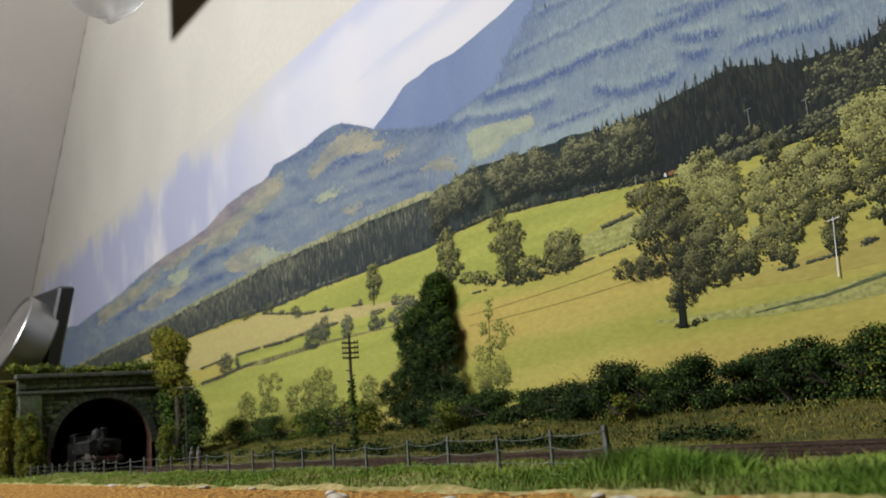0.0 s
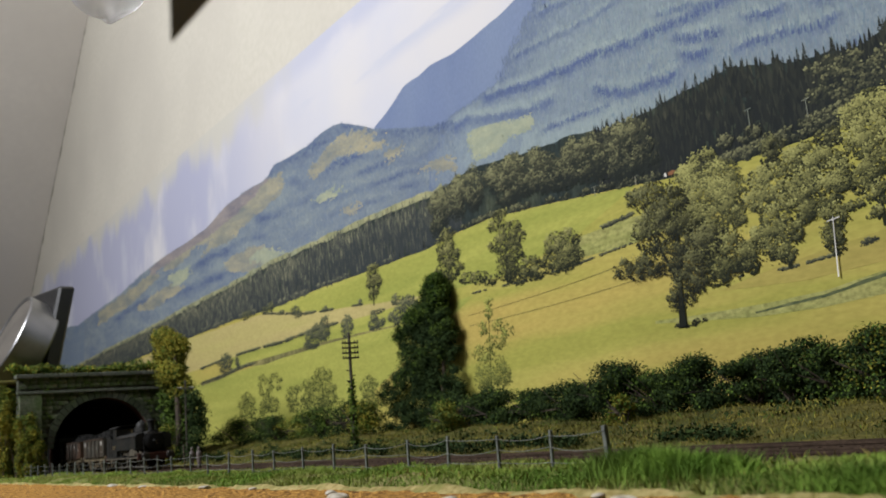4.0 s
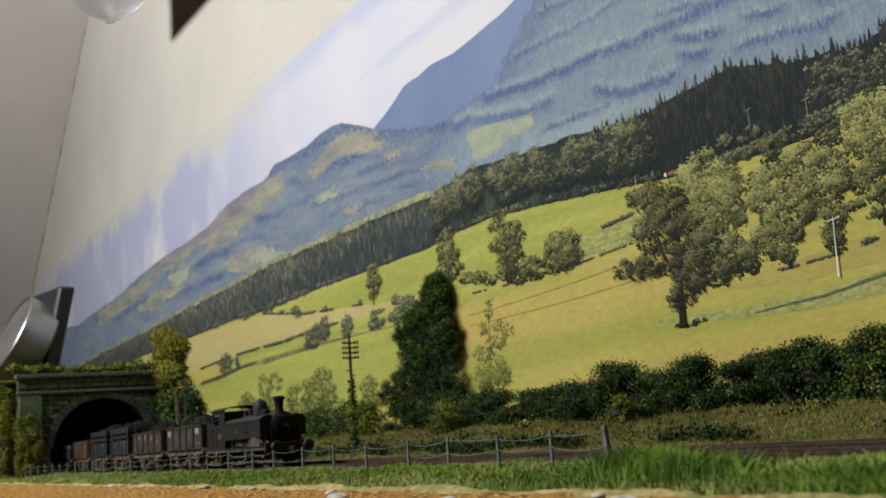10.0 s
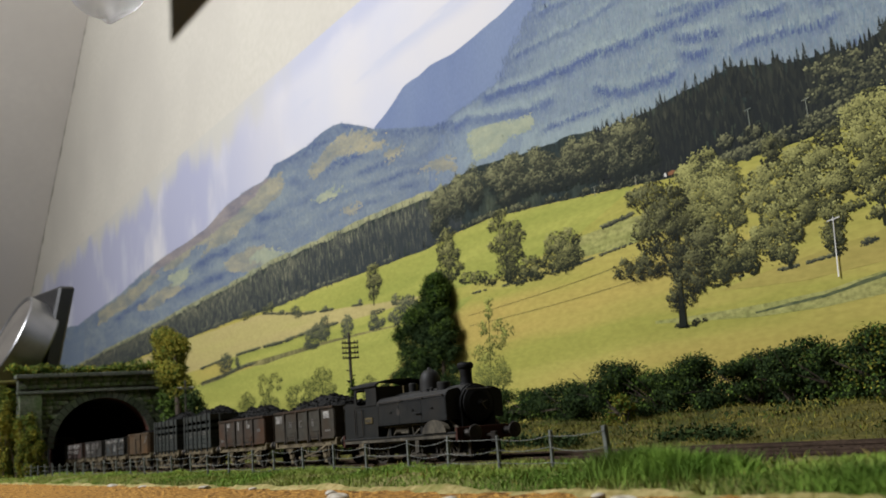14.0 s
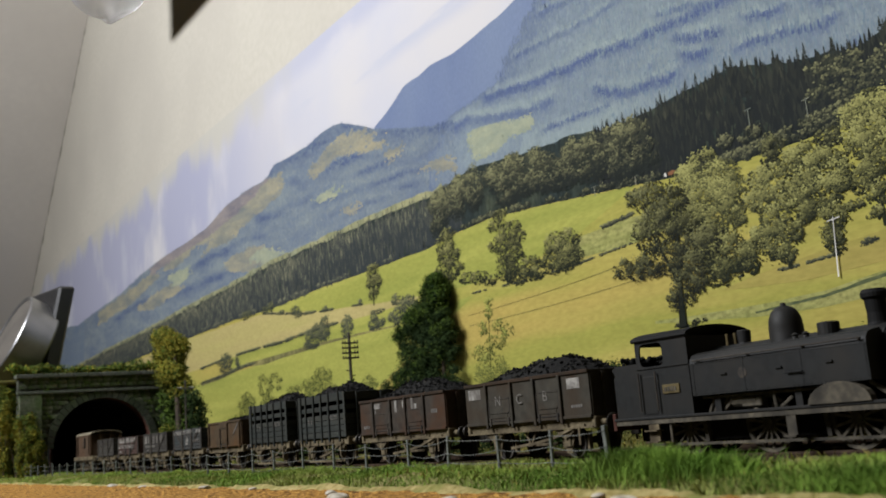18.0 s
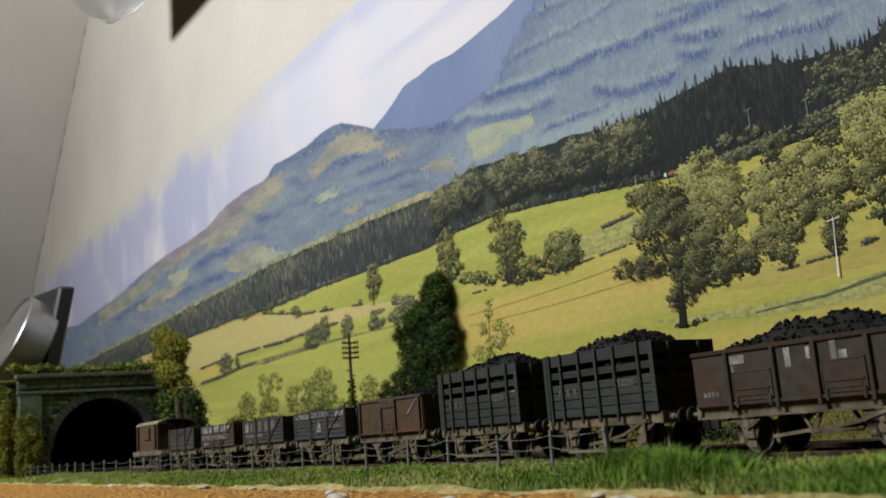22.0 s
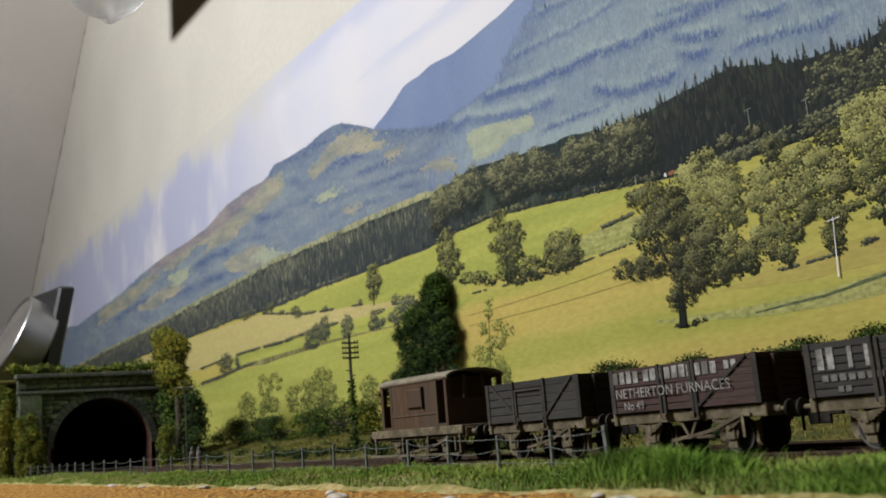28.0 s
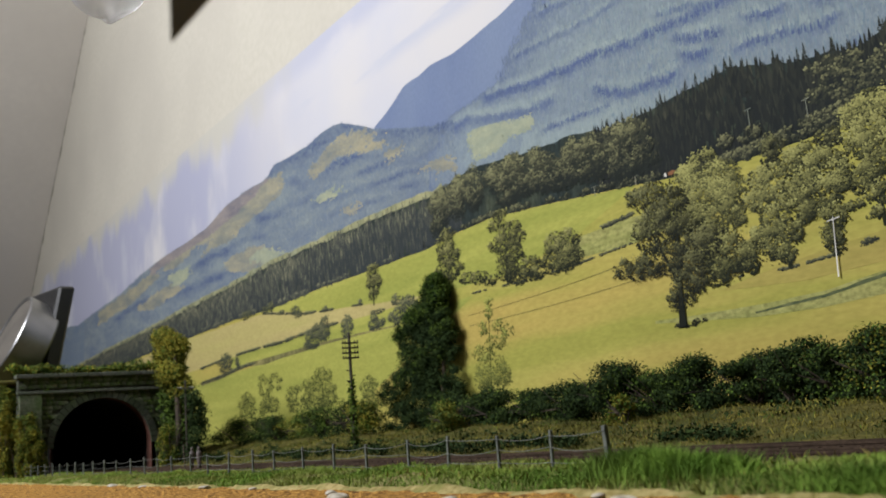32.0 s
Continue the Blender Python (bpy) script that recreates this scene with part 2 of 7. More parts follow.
COALM = mat("coal", (0.0034, 0.0034, 0.00306), (0.01156, 0.01122, 0.0102), 600, 0.75, spec=0.12, bump=0.5, island=0.4)
# near-black: the shade under floors and inside wagons, put into the colour
UNDER = mat("underside_shade_black", (0.00504, 0.00462, 0.0042), (0.0105, 0.00924, 0.00756), 400, 0.9, bump=0, spec=0.15)
GREYSTEEL = mat("weathered_grey_steel", (0.0312, 0.02808, 0.02184), (0.04836, 0.04368, 0.03432), 240, 0.8, big=55, c3=(0.03588, 0.02418, 0.01482), bump=0.3, depth=0.0003, spec=0.15)
RUSTSTEEL = mat("rusted_brown_steel", (0.027, 0.0225, 0.018), (0.0468, 0.0378, 0.0297), 240, 0.85, big=45, c3=(0.0522, 0.0234, 0.0108), bump=0.3, depth=0.0003, spec=0.15)
RUSTTOP = mat("rust_streak", (0.02496, 0.01794, 0.01248), (0.0429, 0.02652, 0.01638), 400, 0.9, bump=0.3, spec=0.15)
BROWNST = mat("rust_brown_mineral", (0.036, 0.025, 0.015), (0.062, 0.043, 0.025), 240, 0.85, big=40, c3=(0.070, 0.034, 0.012), bump=0.3, depth=0.0003, spec=0.15)
NERGREY = mat("dark_grey_planks", (0.01716, 0.02028, 0.01872), (0.0312, 0.0351, 0.03198), 400, 0.85, big=50, c3=(0.03276, 0.03276, 0.0273), bump=0.35, stretch=(0.3, 1, 2.5), per=0.15, spec=0.15)
BLUEGREY = mat("blue_grey_planks", (0.02808, 0.03354, 0.03432), (0.0429, 0.04914, 0.04914), 400, 0.85, big=50, c3=(0.0468, 0.04212, 0.03744), bump=0.35, stretch=(0.3, 1, 2.5), per=0.15, spec=0.15)
SLATE = mat("slate_grey_planks", (0.02808, 0.02808, 0.02527), (0.04423, 0.04282, 0.03861), 400, 0.85, big=50, c3=(0.03791, 0.03285, 0.02822), bump=0.35, stretch=(0.3, 1, 2.5), per=0.15, spec=0.15)
MAROON = mat("faded_maroon_planks", (0.042, 0.022, 0.018), (0.072, 0.040, 0.033), 400, 0.85, big=50, c3=(0.050, 0.038, 0.031), bump=0.35, stretch=(0.3, 1, 2.5), per=0.15, spec=0.15)
OLDGREY = mat("drab_grey_planks", (0.02785, 0.02652, 0.02254), (0.04442, 0.04177, 0.0358), 400, 0.85, big=50, c3=(0.03779, 0.03262, 0.02904), bump=0.35, stretch=(0.3, 1, 2.5), per=0.15, spec=0.15)
VANBROWN = mat("bauxite_planks", (0.050, 0.029, 0.017), (0.086, 0.050, 0.029), 400, 0.85, big=45, c3=(0.064, 0.044, 0.029), bump=0.2, stretch=(2.5, 1, 0.3), per=0.12, spec=0.15)
VANROOF = mat("van_roof", (0.13, 0.11, 0.072), (0.21, 0.18, 0.12), 250, 0.9, big=40, c3=(0.09, 0.075, 0.05), bump=0.3)
IRON = mat("strapping", (0.0300, 0.0270, 0.0240), (0.0540, 0.0450, 0.0360), 500, 0.8, bump=0.2, spec=0.15)
LETTER = mat("faded_white_lettering", (0.1584, 0.1485, 0.132), (0.2772, 0.264, 0.2409), 700, 0.85, big=160, c3=(0.0858, 0.0759, 0.066), bump=0, lo=0.4, hi=0.55)
DIMLETTER = mat("worn_lettering", (0.08075, 0.0731, 0.06375), (0.1403, 0.1292, 0.1148), 500, 0.8, big=130, c3=(0.0595, 0.0527, 0.0459), bump=0)
BRASS = mat("dull_brass", (0.1320, 0.1020, 0.0480), (0.2040, 0.1620, 0.0780), 500, 0.45, metal=0.6, bump=0)
# odds and ends
STEEL = mat("brushed_steel", (0.25, 0.25, 0.255), (0.31, 0.31, 0.315), 60, 0.36, metal=0.9, bump=0)
DRUMFACE = mat("drum_face", (0.075, 0.066, 0.055), (0.10, 0.088, 0.075), 120, 0.6, bump=0.1)
BLACKPL = mat("black_plastic", (0.008, 0.008, 0.009), (0.014, 0.014, 0.015), 300, 0.4, bump=0.1)
SHADEM = mat("frosted_shade", (0.80, 0.80, 0.80), (0.88, 0.88, 0.88), 40, 0.6, big=12, c3=(0.74, 0.74, 0.75), bump=0.2)
SHADEM.node_tree.nodes["Principled BSDF"].inputs["Transmission Weight"].default_value = 0.75
OLIVE = mat("olive_card", (0.22, 0.215, 0.155), (0.27, 0.26, 0.19), 120, 0.8)
FIGM = mat("painted_figure", (0.035, 0.03, 0.028), (0.16, 0.12, 0.10), 600, 0.7, bump=0.2)


# ---- mesh helpers ----
def part(name, bm, material, parent=None, label="", smooth=False):
    """Links a bmesh (or a ready mesh) as one object, under a thing or a part if one is given."""
    if isinstance(bm, bpy.types.Mesh):
        me = bm
    else:
        me = bpy.data.meshes.new(name)
        bm.normal_update()
        bm.to_mesh(me)
        bm.free()
    if not me.materials:
        me.materials.append(material)
    if smooth:
        me.shade_smooth()
    ob = new(name, me)
    ob.parent = parent
    if label:
        ob["label"] = label
    return ob


def raw(name, verts, faces, material):
    me = bpy.data.meshes.new(name)
    me.from_pydata([tuple(v) for v in verts], [], [tuple(f) for f in faces])
    me.materials.append(material)
    me.update()
    return me


def thing(name, label, category, group="", x=0, y=0, z=0, kind=""):
    ob = new(name)
    ob.empty_display_size = 0.01
    ob.location = (x, y, z)
    return tagged(ob, label, category, group, kind)


def box(bm, x0, x1, y0, y1, z0, z1, bevel=0.0):
    m = Matrix.LocRotScale(((x0 + x1) / 2, (y0 + y1) / 2, (z0 + z1) / 2), None, (abs(x1 - x0), abs(y1 - y0), abs(z1 - z0)))
    r = bmesh.ops.create_cube(bm, size=1, matrix=m)
    if bevel:
        es = list({e for v in r["verts"] for e in v.link_edges})
        bmesh.ops.bevel(bm, geom=es, offset=bevel, segments=1, affect="EDGES")
    return bm


def boxes(*rows, bevel=0.0):
    bm = bmesh.new()
    for r in rows:
        box(bm, *r, bevel=bevel)
    return bm


def rod(bm, a, b, r, seg=8, r2=None):
    a, b = Vector(a), Vector(b)
    d = b - a
    m = Matrix.Translation((a + b) / 2) @ d.to_track_quat("Z", "Y").to_matrix().to_4x4()
    bmesh.ops.create_cone(bm, cap_ends=True, segments=seg, radius1=r, radius2=r if r2 is None else r2, depth=d.length, matrix=m)
    return bm


def bar(bm, a, b, w, t):
    """A flat bar from a to b: w in the upright plane along the track, t across."""
    a, b = Vector(a), Vector(b)
    d = (b - a).normalized()
    n = Vector((0, 1, 0))
    s = d.cross(n).normalized() * (w / 2)
    n = n * (t / 2)
    vs = [bm.verts.new(p + i * s + j * n) for p in (a, b) for i, j in ((-1, -1), (1, -1), (1, 1), (-1, 1))]
    for f in ((0, 1, 2, 3), (7, 6, 5, 4), (0, 4, 5, 1), (1, 5, 6, 2), (2, 6, 7, 3), (3, 7, 4, 0)):
        bm.faces.new([vs[i] for i in f])
    bmesh.ops.recalc_face_normals(bm, faces=bm.faces)
    return bm


def prism(bm, outline, y0, y1):
    """An outline of (x, z) pushed out from y0 to y1."""
    a = [bm.verts.new((x, y0, z)) for x, z in outline]
    b = [bm.verts.new((x, y1, z)) for x, z in outline]
    bm.faces.new(a)
    bm.faces.new(b[::-1])
    for i in range(len(a)):
        j = (i + 1) % len(a)
        bm.faces.new((a[j], a[i], b[i], b[j]))
    bmesh.ops.recalc_face_normals(bm, faces=bm.faces)
    return bm


def turned(bm, profile, seg=20, m=Matrix(), ring=False):
    """A profile of (radius, height) turned about the z axis."""
    rings = []
    for r, z in profile:
        rings.append([bm.verts.new(m @ Vector((r * math.cos(2 * math.pi * i / seg), r * math.sin(2 * math.pi * i / seg), z))) for i in range(seg)])
    for a, b in zip(rings, rings[1:]):
        for i in range(seg):
            j = (i + 1) % seg
            bm.faces.new((a[i], a[j], b[j], b[i]))
    if ring:
        for i in range(seg):
            j = (i + 1) % seg
            bm.faces.new((rings[-1][i], rings[-1][j], rings[0][j], rings[0][i]))
    else:
        bm.faces.new(rings[0][::-1])
        bm.faces.new(rings[-1])
    bmesh.ops.recalc_face_normals(bm, faces=bm.faces)
    return bm


def lerp(pts, x):
    return float(np.interp(x, [a for a, _ in pts], [b for _, b in pts]))


rng = np.random.default_rng(7)

# ---- the room: gable wall, roof slopes, floor ----
WALL = 0.268
gable = thing("wall_north", "cream plastered gable wall behind the layout", "wall", kind="structure")
part("wall_face", boxes((-3.9, -0.20, WALL, WALL + 0.12, -0.9, 2.6)), PLASTER, gable)
# dark end outside the view, added to keep bounce off the wagon ends
part("dark_unseen_end", boxes((-0.20, 2.4, WALL, WALL + 0.12, -0.9, 2.6)), BACKWALL, gable)
slope = bmesh.new()
prism(slope, [(-3.85, -0.17), (-0.65, 2.42), (-0.55, 2.52), (-3.93, -0.12)], -2.6, WALL - 0.001)
tagged(part("ceiling", slope, SLOPE), "grey-white painted sloping loft ceiling", "ceiling", kind="structure")
slope = bmesh.new()
prism(slope, [(2.5, -0.05), (-0.65, 2.42), (-0.55, 2.52), (2.6, 0.0)], -2.6, WALL - 0.001)
tagged(part("ceiling_east", slope, BACKWALL), "dark brown loft slope, unseen", "ceiling", kind="structure")
tagged(part("wall_south", boxes((-3.9, 2.4, -2.72, -2.6, -0.9, 2.6)), BACKWALL), "plain dark brown wall, unseen", "wall", kind="structure")
tagged(part("knee_wall_west", boxes((-3.72, -3.65, -2.6, WALL - 0.002, -0.9, 0.02)), BACKWALL), "low dark brown knee wall, unseen", "wall", kind="structure")
tagged(part("knee_wall_east", boxes((2.3, 2.37, -2.6, WALL - 0.002, -0.9, 0.12)), BACKWALL), "low dark brown knee wall, unseen", "wall", kind="structure")
tagged(part("floor", boxes((-3.9, 2.4, -2.6, WALL, -0.95, -0.9)), FLOORM), "brown boarded loft floor", "floor", kind="structure")

# hairline cracks in the filler along the joint of wall and slope
joint = bmesh.new()
for i in range(16):
    x = -3.12 + 0.055 * i + random.uniform(-.02, .02)
    z = 0.36 + 0.81 * (x + 3.203)
    w = random.uniform(.006, .03)
    bm_z = random.uniform(.004, .014)
    prism(joint, [(x, z - bm_z), (x + .003, z - bm_z), (x + w + .003, z + .81 * w - bm_z), (x + w, z + .81 * w - bm_z)], WALL - .0012, WALL - .0002)
tagged(part("joint_crack", joint, OLIVE), "fine dark cracks along the joint of wall and slope", "crack", kind="structure")

# ---- backdrop: one printed landscape sheet, flat on the wall ----
sheet = thing("backdrop", "large printed photograph of a green valley and mountains on the wall", "backdrop", kind="structure")
PY = WALL - 0.0015
LV = 0.00006         # one printed level


def layer(name, top, bottom, material, level, jag=0.0, fine=0.006, seed=0, spiky=False, x0=None, x1=None):
    """A flat printed area between two lines of (x, z); jag roughens its upper line."""
    x0 = top[0][0] if x0 is None else x0
    x1 = min(-0.205, top[-1][0]) if x1 is None else x1
    n = max(2, int((x1 - x0) / fine))
    y = PY - LV * level
    vs, fs = [], []
    for i in range(n + 1):
        x = x0 + (x1 - x0) * i / n
        z = lerp(top, x)
        if jag:
            k = noise.noise((x * 28, seed, 0.0)) + 0.5 * noise.noise((x * 75, seed, 3.0))
            if spiky:
                k += 1.1 * (random.random() - 0.35)
            z += jag * k
        zb = lerp(bottom, x)
        vs += [(x, y, max(z, zb + 0.0002)), (x, y, zb)]
    for i in range(n):
        fs.append((2 * i, 2 * i + 1, 2 * i + 3, 2 * i + 2))
    return part(name, raw(name, vs, fs, material), material, sheet)


LOW = [(-3.6, 0.0), (0.5, 0.0)]
sky = bmesh.new()
prism(sky, [(-3.45, 0.0), (-3.06, 0.33), (-2.84, 0.527), (-1.6, 0.535), (-1.16, 0.5312), (-0.205, 0.5305), (-0.205, 0.0)], PY, WALL - 0.0003)
part("printed_sky", sky, PSKY, sheet)
RIDGE = [(-3.2, .29), (-2.95, .31), (-2.75, .330), (-2.56, .349), (-2.42, .335), (-2.235, .340), (-2.02, .348), (-1.87, .362), (-1.725, .370), (-1.596, .370), (-1.494, .373), (-1.401, .389), (-1.306, .392), (-1.252, .389),
         (-1.231, .3934), (-1.209, .4026), (-1.161, .3987), (-1.098, .3976), (-1.055, .4021), (-1.022, .4017), (-1.0, .3974), (-.95, .378), (-.924, .366), (-.88, .352), (-.80, .33), (-.6, .31), (-.2, .29), (.45, .28)]
BIG = [(-.96, .345), (-.917, .368), (-.896, .3732), (-.869, .3842), (-.849, .3925), (-.819, .3928), (-.796, .3963), (-.753, .3924), (-.722, .3947), (-.692, .3969), (-.668, .4003), (-.632, .4072), (-.50, .43), (-.30, .47), (0, .50), (.45, .50)]
SHADE = [(.300, -.815), (.3066, -.797), (.3165, -.780), (.3285, -.762), (.330, -.717), (.3366, -.673), (.3559, -.657), (.3749, -.629), (.3906, -.614), (.43, -.58), (.53, -.52)]
FOREST = [(-3.2, .22), (-2.3, .235), (-2.162, .240), (-1.857, .245), (-1.586, .254), (-1.397, .257), (-1.24, .263), (-1.075, .261), (-.954, .260), (-.875, .259), (-.805, .256), (-.761, .265), (-.703, .264),
          (-.634, .256), (-.588, .254), (-.533, .245), (-.489, .246), (-.459, .249), (-.416, .251), (-.362, .236), (-.322, .229), (-.295, .234), (-.2, .24), (.45, .24)]
FIELD = [(-3.2, .19), (-2.3, .200), (-1.86, .202), (-1.59, .203), (-1.402, .205), (-1.247, .201), (-1.082, .204), (-.947, .203), (-.824, .203), (-.77, .208), (-.711, .210), (-.626, .203), (-.554, .196),
         (-.51, .191), (-.47, .187), (-.418, .183), (-.389, .182), (-.329, .183), (-.304, .183), (.45, .18)]
layer("printed_mountain", BIG, LOW, PBIG, 1, 0.0015, seed=1)
layer("printed_plantation_ground", [(-.83, .29), (-.79, .315), (-.762, .3275), (-.717, .329), (-.673, .336), (-.637, .345), (-.612, .364), (-.58, .39), (-.53, .43), (-.2, .50)], LOW, PNEAR, 2, 0.003, seed=6)
layer("printed_far_ridge", RIDGE, LOW, PFAR, 3, 0.0015, seed=2, x1=-.79)
layer("printed_sunlit_crest", [(a, b + .007) for a, b in FOREST if a < -.72], LOW, PCREST, 6, 0.003, seed=7, x1=-.79)
layer("printed_forest", FOREST, LOW, PFOR, 7, 0.0035, fine=0.0028, seed=8)
layer("printed_field", FIELD, LOW, PFIELD, 15, 0.0006, seed=9)
layer("printed_green_field", [(-1.25, .2005), (-1.082, .2035), (-.947, .2025), (-.824, .2025), (-.77, .2075), (-.711, .2095), (-.626, .2025), (-.52, .192)],
      [(-1.25, .199), (-1.085, .1755), (-.978, .1672), (-.92, .1615), (-.83, .154), (-.7, .152), (-.60, .165), (-.52, .1915)], PGREEN, 16, 0.0004, seed=10)
layer("printed_pale_field", [(-3.2, .18), (-2.0, .195), (-1.59, .202), (-1.247, .198), (-1.085, .1745), (-1.04, .171), (-.978, .1665), (-.92, .161), (-.84, .156)], [(-3.2, .14), (-2.0, .146), (-1.59, .145), (-1.34, .149), (-1.157, .151), (-1.04, .153), (-.94, .152), (-.84, .155)], PPALE, 17, 0.0005, seed=11)
layer("printed_lower_field", [(-3.2, .11), (-2.0, .12), (-1.54, .121), (-1.296, .128), (-1.123, .134), (-1.027, .137), (-.89, .137), (-.75, .142)], [(-3.2, 0), (-1.25, 0), (-1.0, .05), (-.75, .141)], PGREEN, 16, 0.0004, seed=12)
layer("printed_rough_strip", [(-.63, .150), (-.587, .166), (-.559, .167), (-.526, .168), (-.42, .157)], [(-.63, .146), (-.605, .148), (-.53, .147), (-.42, .1565)], PROUGH, 17, 0.001, seed=13)
layer("printed_track", [(-.515, .084), (-.42, .082), (-.367, .083), (-.321, .089), (-.2, .095), (0, .1)], [(-.515, .082), (-.42, .074), (-.369, .073), (-.323, .075), (-.2, .075), (0, .075)], PROUGH, 17, 0.001, seed=14)
layer("printed_crop_strip", [(-.422, .078), (-.367, .081), (-.321, .0875), (-.2, .093)], [(-.422, .0765), (-.367, .079), (-.321, .0855), (-.2, .0905)], PLEAF, 18, 0.0012, fine=0.003, seed=15)
layer("printed_stubble_field", [(-.445, .098), (-.38, .107), (-.33, .112), (-.2, .12), (0, .125)], [(-.445, .096), (-.38, .092), (-.33, .094), (-.2, .098), (0, .10)], PFIELD2, 17, 0.0006, seed=16)
layer("printed_green_strip", [(-1.40, .1485), (-1.299, .1500), (-1.199, .1490), (-1.102, .1525), (-1.04, .1528), (-.94, .1518), (-.86, .1535)], [(-1.40, .129), (-1.333, .133), (-1.211, .133), (-1.087, .134), (-.982, .133), (-.86, .132)], PGREEN, 17.2, 0.0003, seed=18)
layer("printed_verge", [(-1.54, .121), (-1.447, .1262), (-1.379, .1318), (-1.333, .1352), (-1.27, .1345), (-1.211, .1352), (-1.138, .1358), (-1.087, .1362), (-1.04, .1352), (-.982, .1345), (-.90, .1328)],
      [(-1.54, .117), (-1.447, .1205), (-1.379, .1262), (-1.333, .1292), (-1.27, .1262), (-1.211, .1288), (-1.138, .1300), (-1.087, .1322), (-1.04, .1322), (-.982, .1322), (-.90, .1312)], PVERGE, 17.5, 0.0008, seed=17)
HEDGES = [([(-1.54, .144), (-1.445, .1478), (-1.40, .1500)], .0040), ([(-1.385, .1495), (-1.299, .1500), (-1.285, .1500)], .0042), ([(-1.268, .1496), (-1.21, .1486)], .0050), ([(-1.196, .1490), (-1.175, .1500)], .0050), ([(-1.168, .1500), (-1.136, .1512), (-1.102, .1525), (-1.045, .1520)], .0052),
          ([(-1.54, .120), (-1.447, .1232), (-1.379, .1285), (-1.31, .1305)], .0046), ([(-1.262, .197), (-1.204, .188), (-1.15, .181)], .0024), ([(-1.135, .178), (-1.10, .1752)], .0034), ([(-1.085, .1738), (-1.05, .1715)], .0030), ([(-1.0, .168), (-.975, .166)], .0026),
          ([(-.752, .143), (-.66, .141), (-.605, .142), (-.563, .145), (-.53, .147)], .0022), ([(-.56, .166), (-.526, .169)], .004),
          ([(-.335, .106), (-.29, .112), (-.2, .118)], .004), ([(-.43, .103), (-.39, .1015), (-.35, .104)], .002)]


# ---- printed trees and woods: small touches of ink, laid one over another ----
def daubs(name, X, Z, RX, RZ, T, inks, level, cone=False, band=.0, rank=None):
    """Flat touches in drawing order; T, from 0 to 1, picks the ink."""
    X, Z, RX, RZ, T = (np.asarray(q, float) for q in (X, Z, RX, RZ, T))
    n = len(X)
    if cone:
        ox = np.array([[-.5, -.30, -.34, -.06, .06, .34, .30, .5]]) * (1 + .25 * rng.normal(size=(n, 8)))
        oz = np.array([[0, .36, .38, 1, 1, .38, .36, 0]]) * (1 + .08 * rng.normal(size=(n, 8)))
        sides = 8
    else:
        sides = 6
        t = 6.283 * (np.arange(sides)[None, :] / sides + rng.random((n, 1)))
        q = .65 + .55 * rng.random((n, sides))
        ox, oz = np.cos(t) * q, np.sin(t) * q
    v = np.empty((n, sides, 3))
    v[:, :, 0] = X[:, None] + ox * RX[:, None]
    v[:, :, 1] = (PY - LV * level - (np.arange(n) * (band / n if band else 3.5e-8) if rank is None else band * rank))[:, None]
    v[:, :, 2] = Z[:, None] + oz * RZ[:, None]
    v[:, :, 0] = np.minimum(v[:, :, 0], -.2052)
    me = raw(name, v.reshape(-1, 3).tolist(), np.arange(n * sides).reshape(n, sides).tolist(), inks[0])
    for m in inks[1:]:
        me.materials.append(m)
    k = len(inks)
    me.polygons.foreach_set("material_index", np.clip(T * k, 0, k - 1).astype(int).tolist())
    return part(name, me, inks[0], sheet)


def in_disc(n):
    a, q = 6.283 * rng.random(n), np.sqrt(rng.random(n))
    return q * np.cos(a), q * np.sin(a)


def stem_part(stems, level, ink):
    vs, fs = [], []
    for xa, za, xb, zb, w in stems:
        k = len(vs)
        y = PY - LV * level
        vs += [(xa - w, y, za), (xa + w, y, za), (xb + w * .45, y, zb), (xb - w * .45, y, zb)]
        fs.append((k, k + 1, k + 2, k + 3))
    part("printed_stem", raw("printed_stem", vs, fs, ink), ink, sheet)


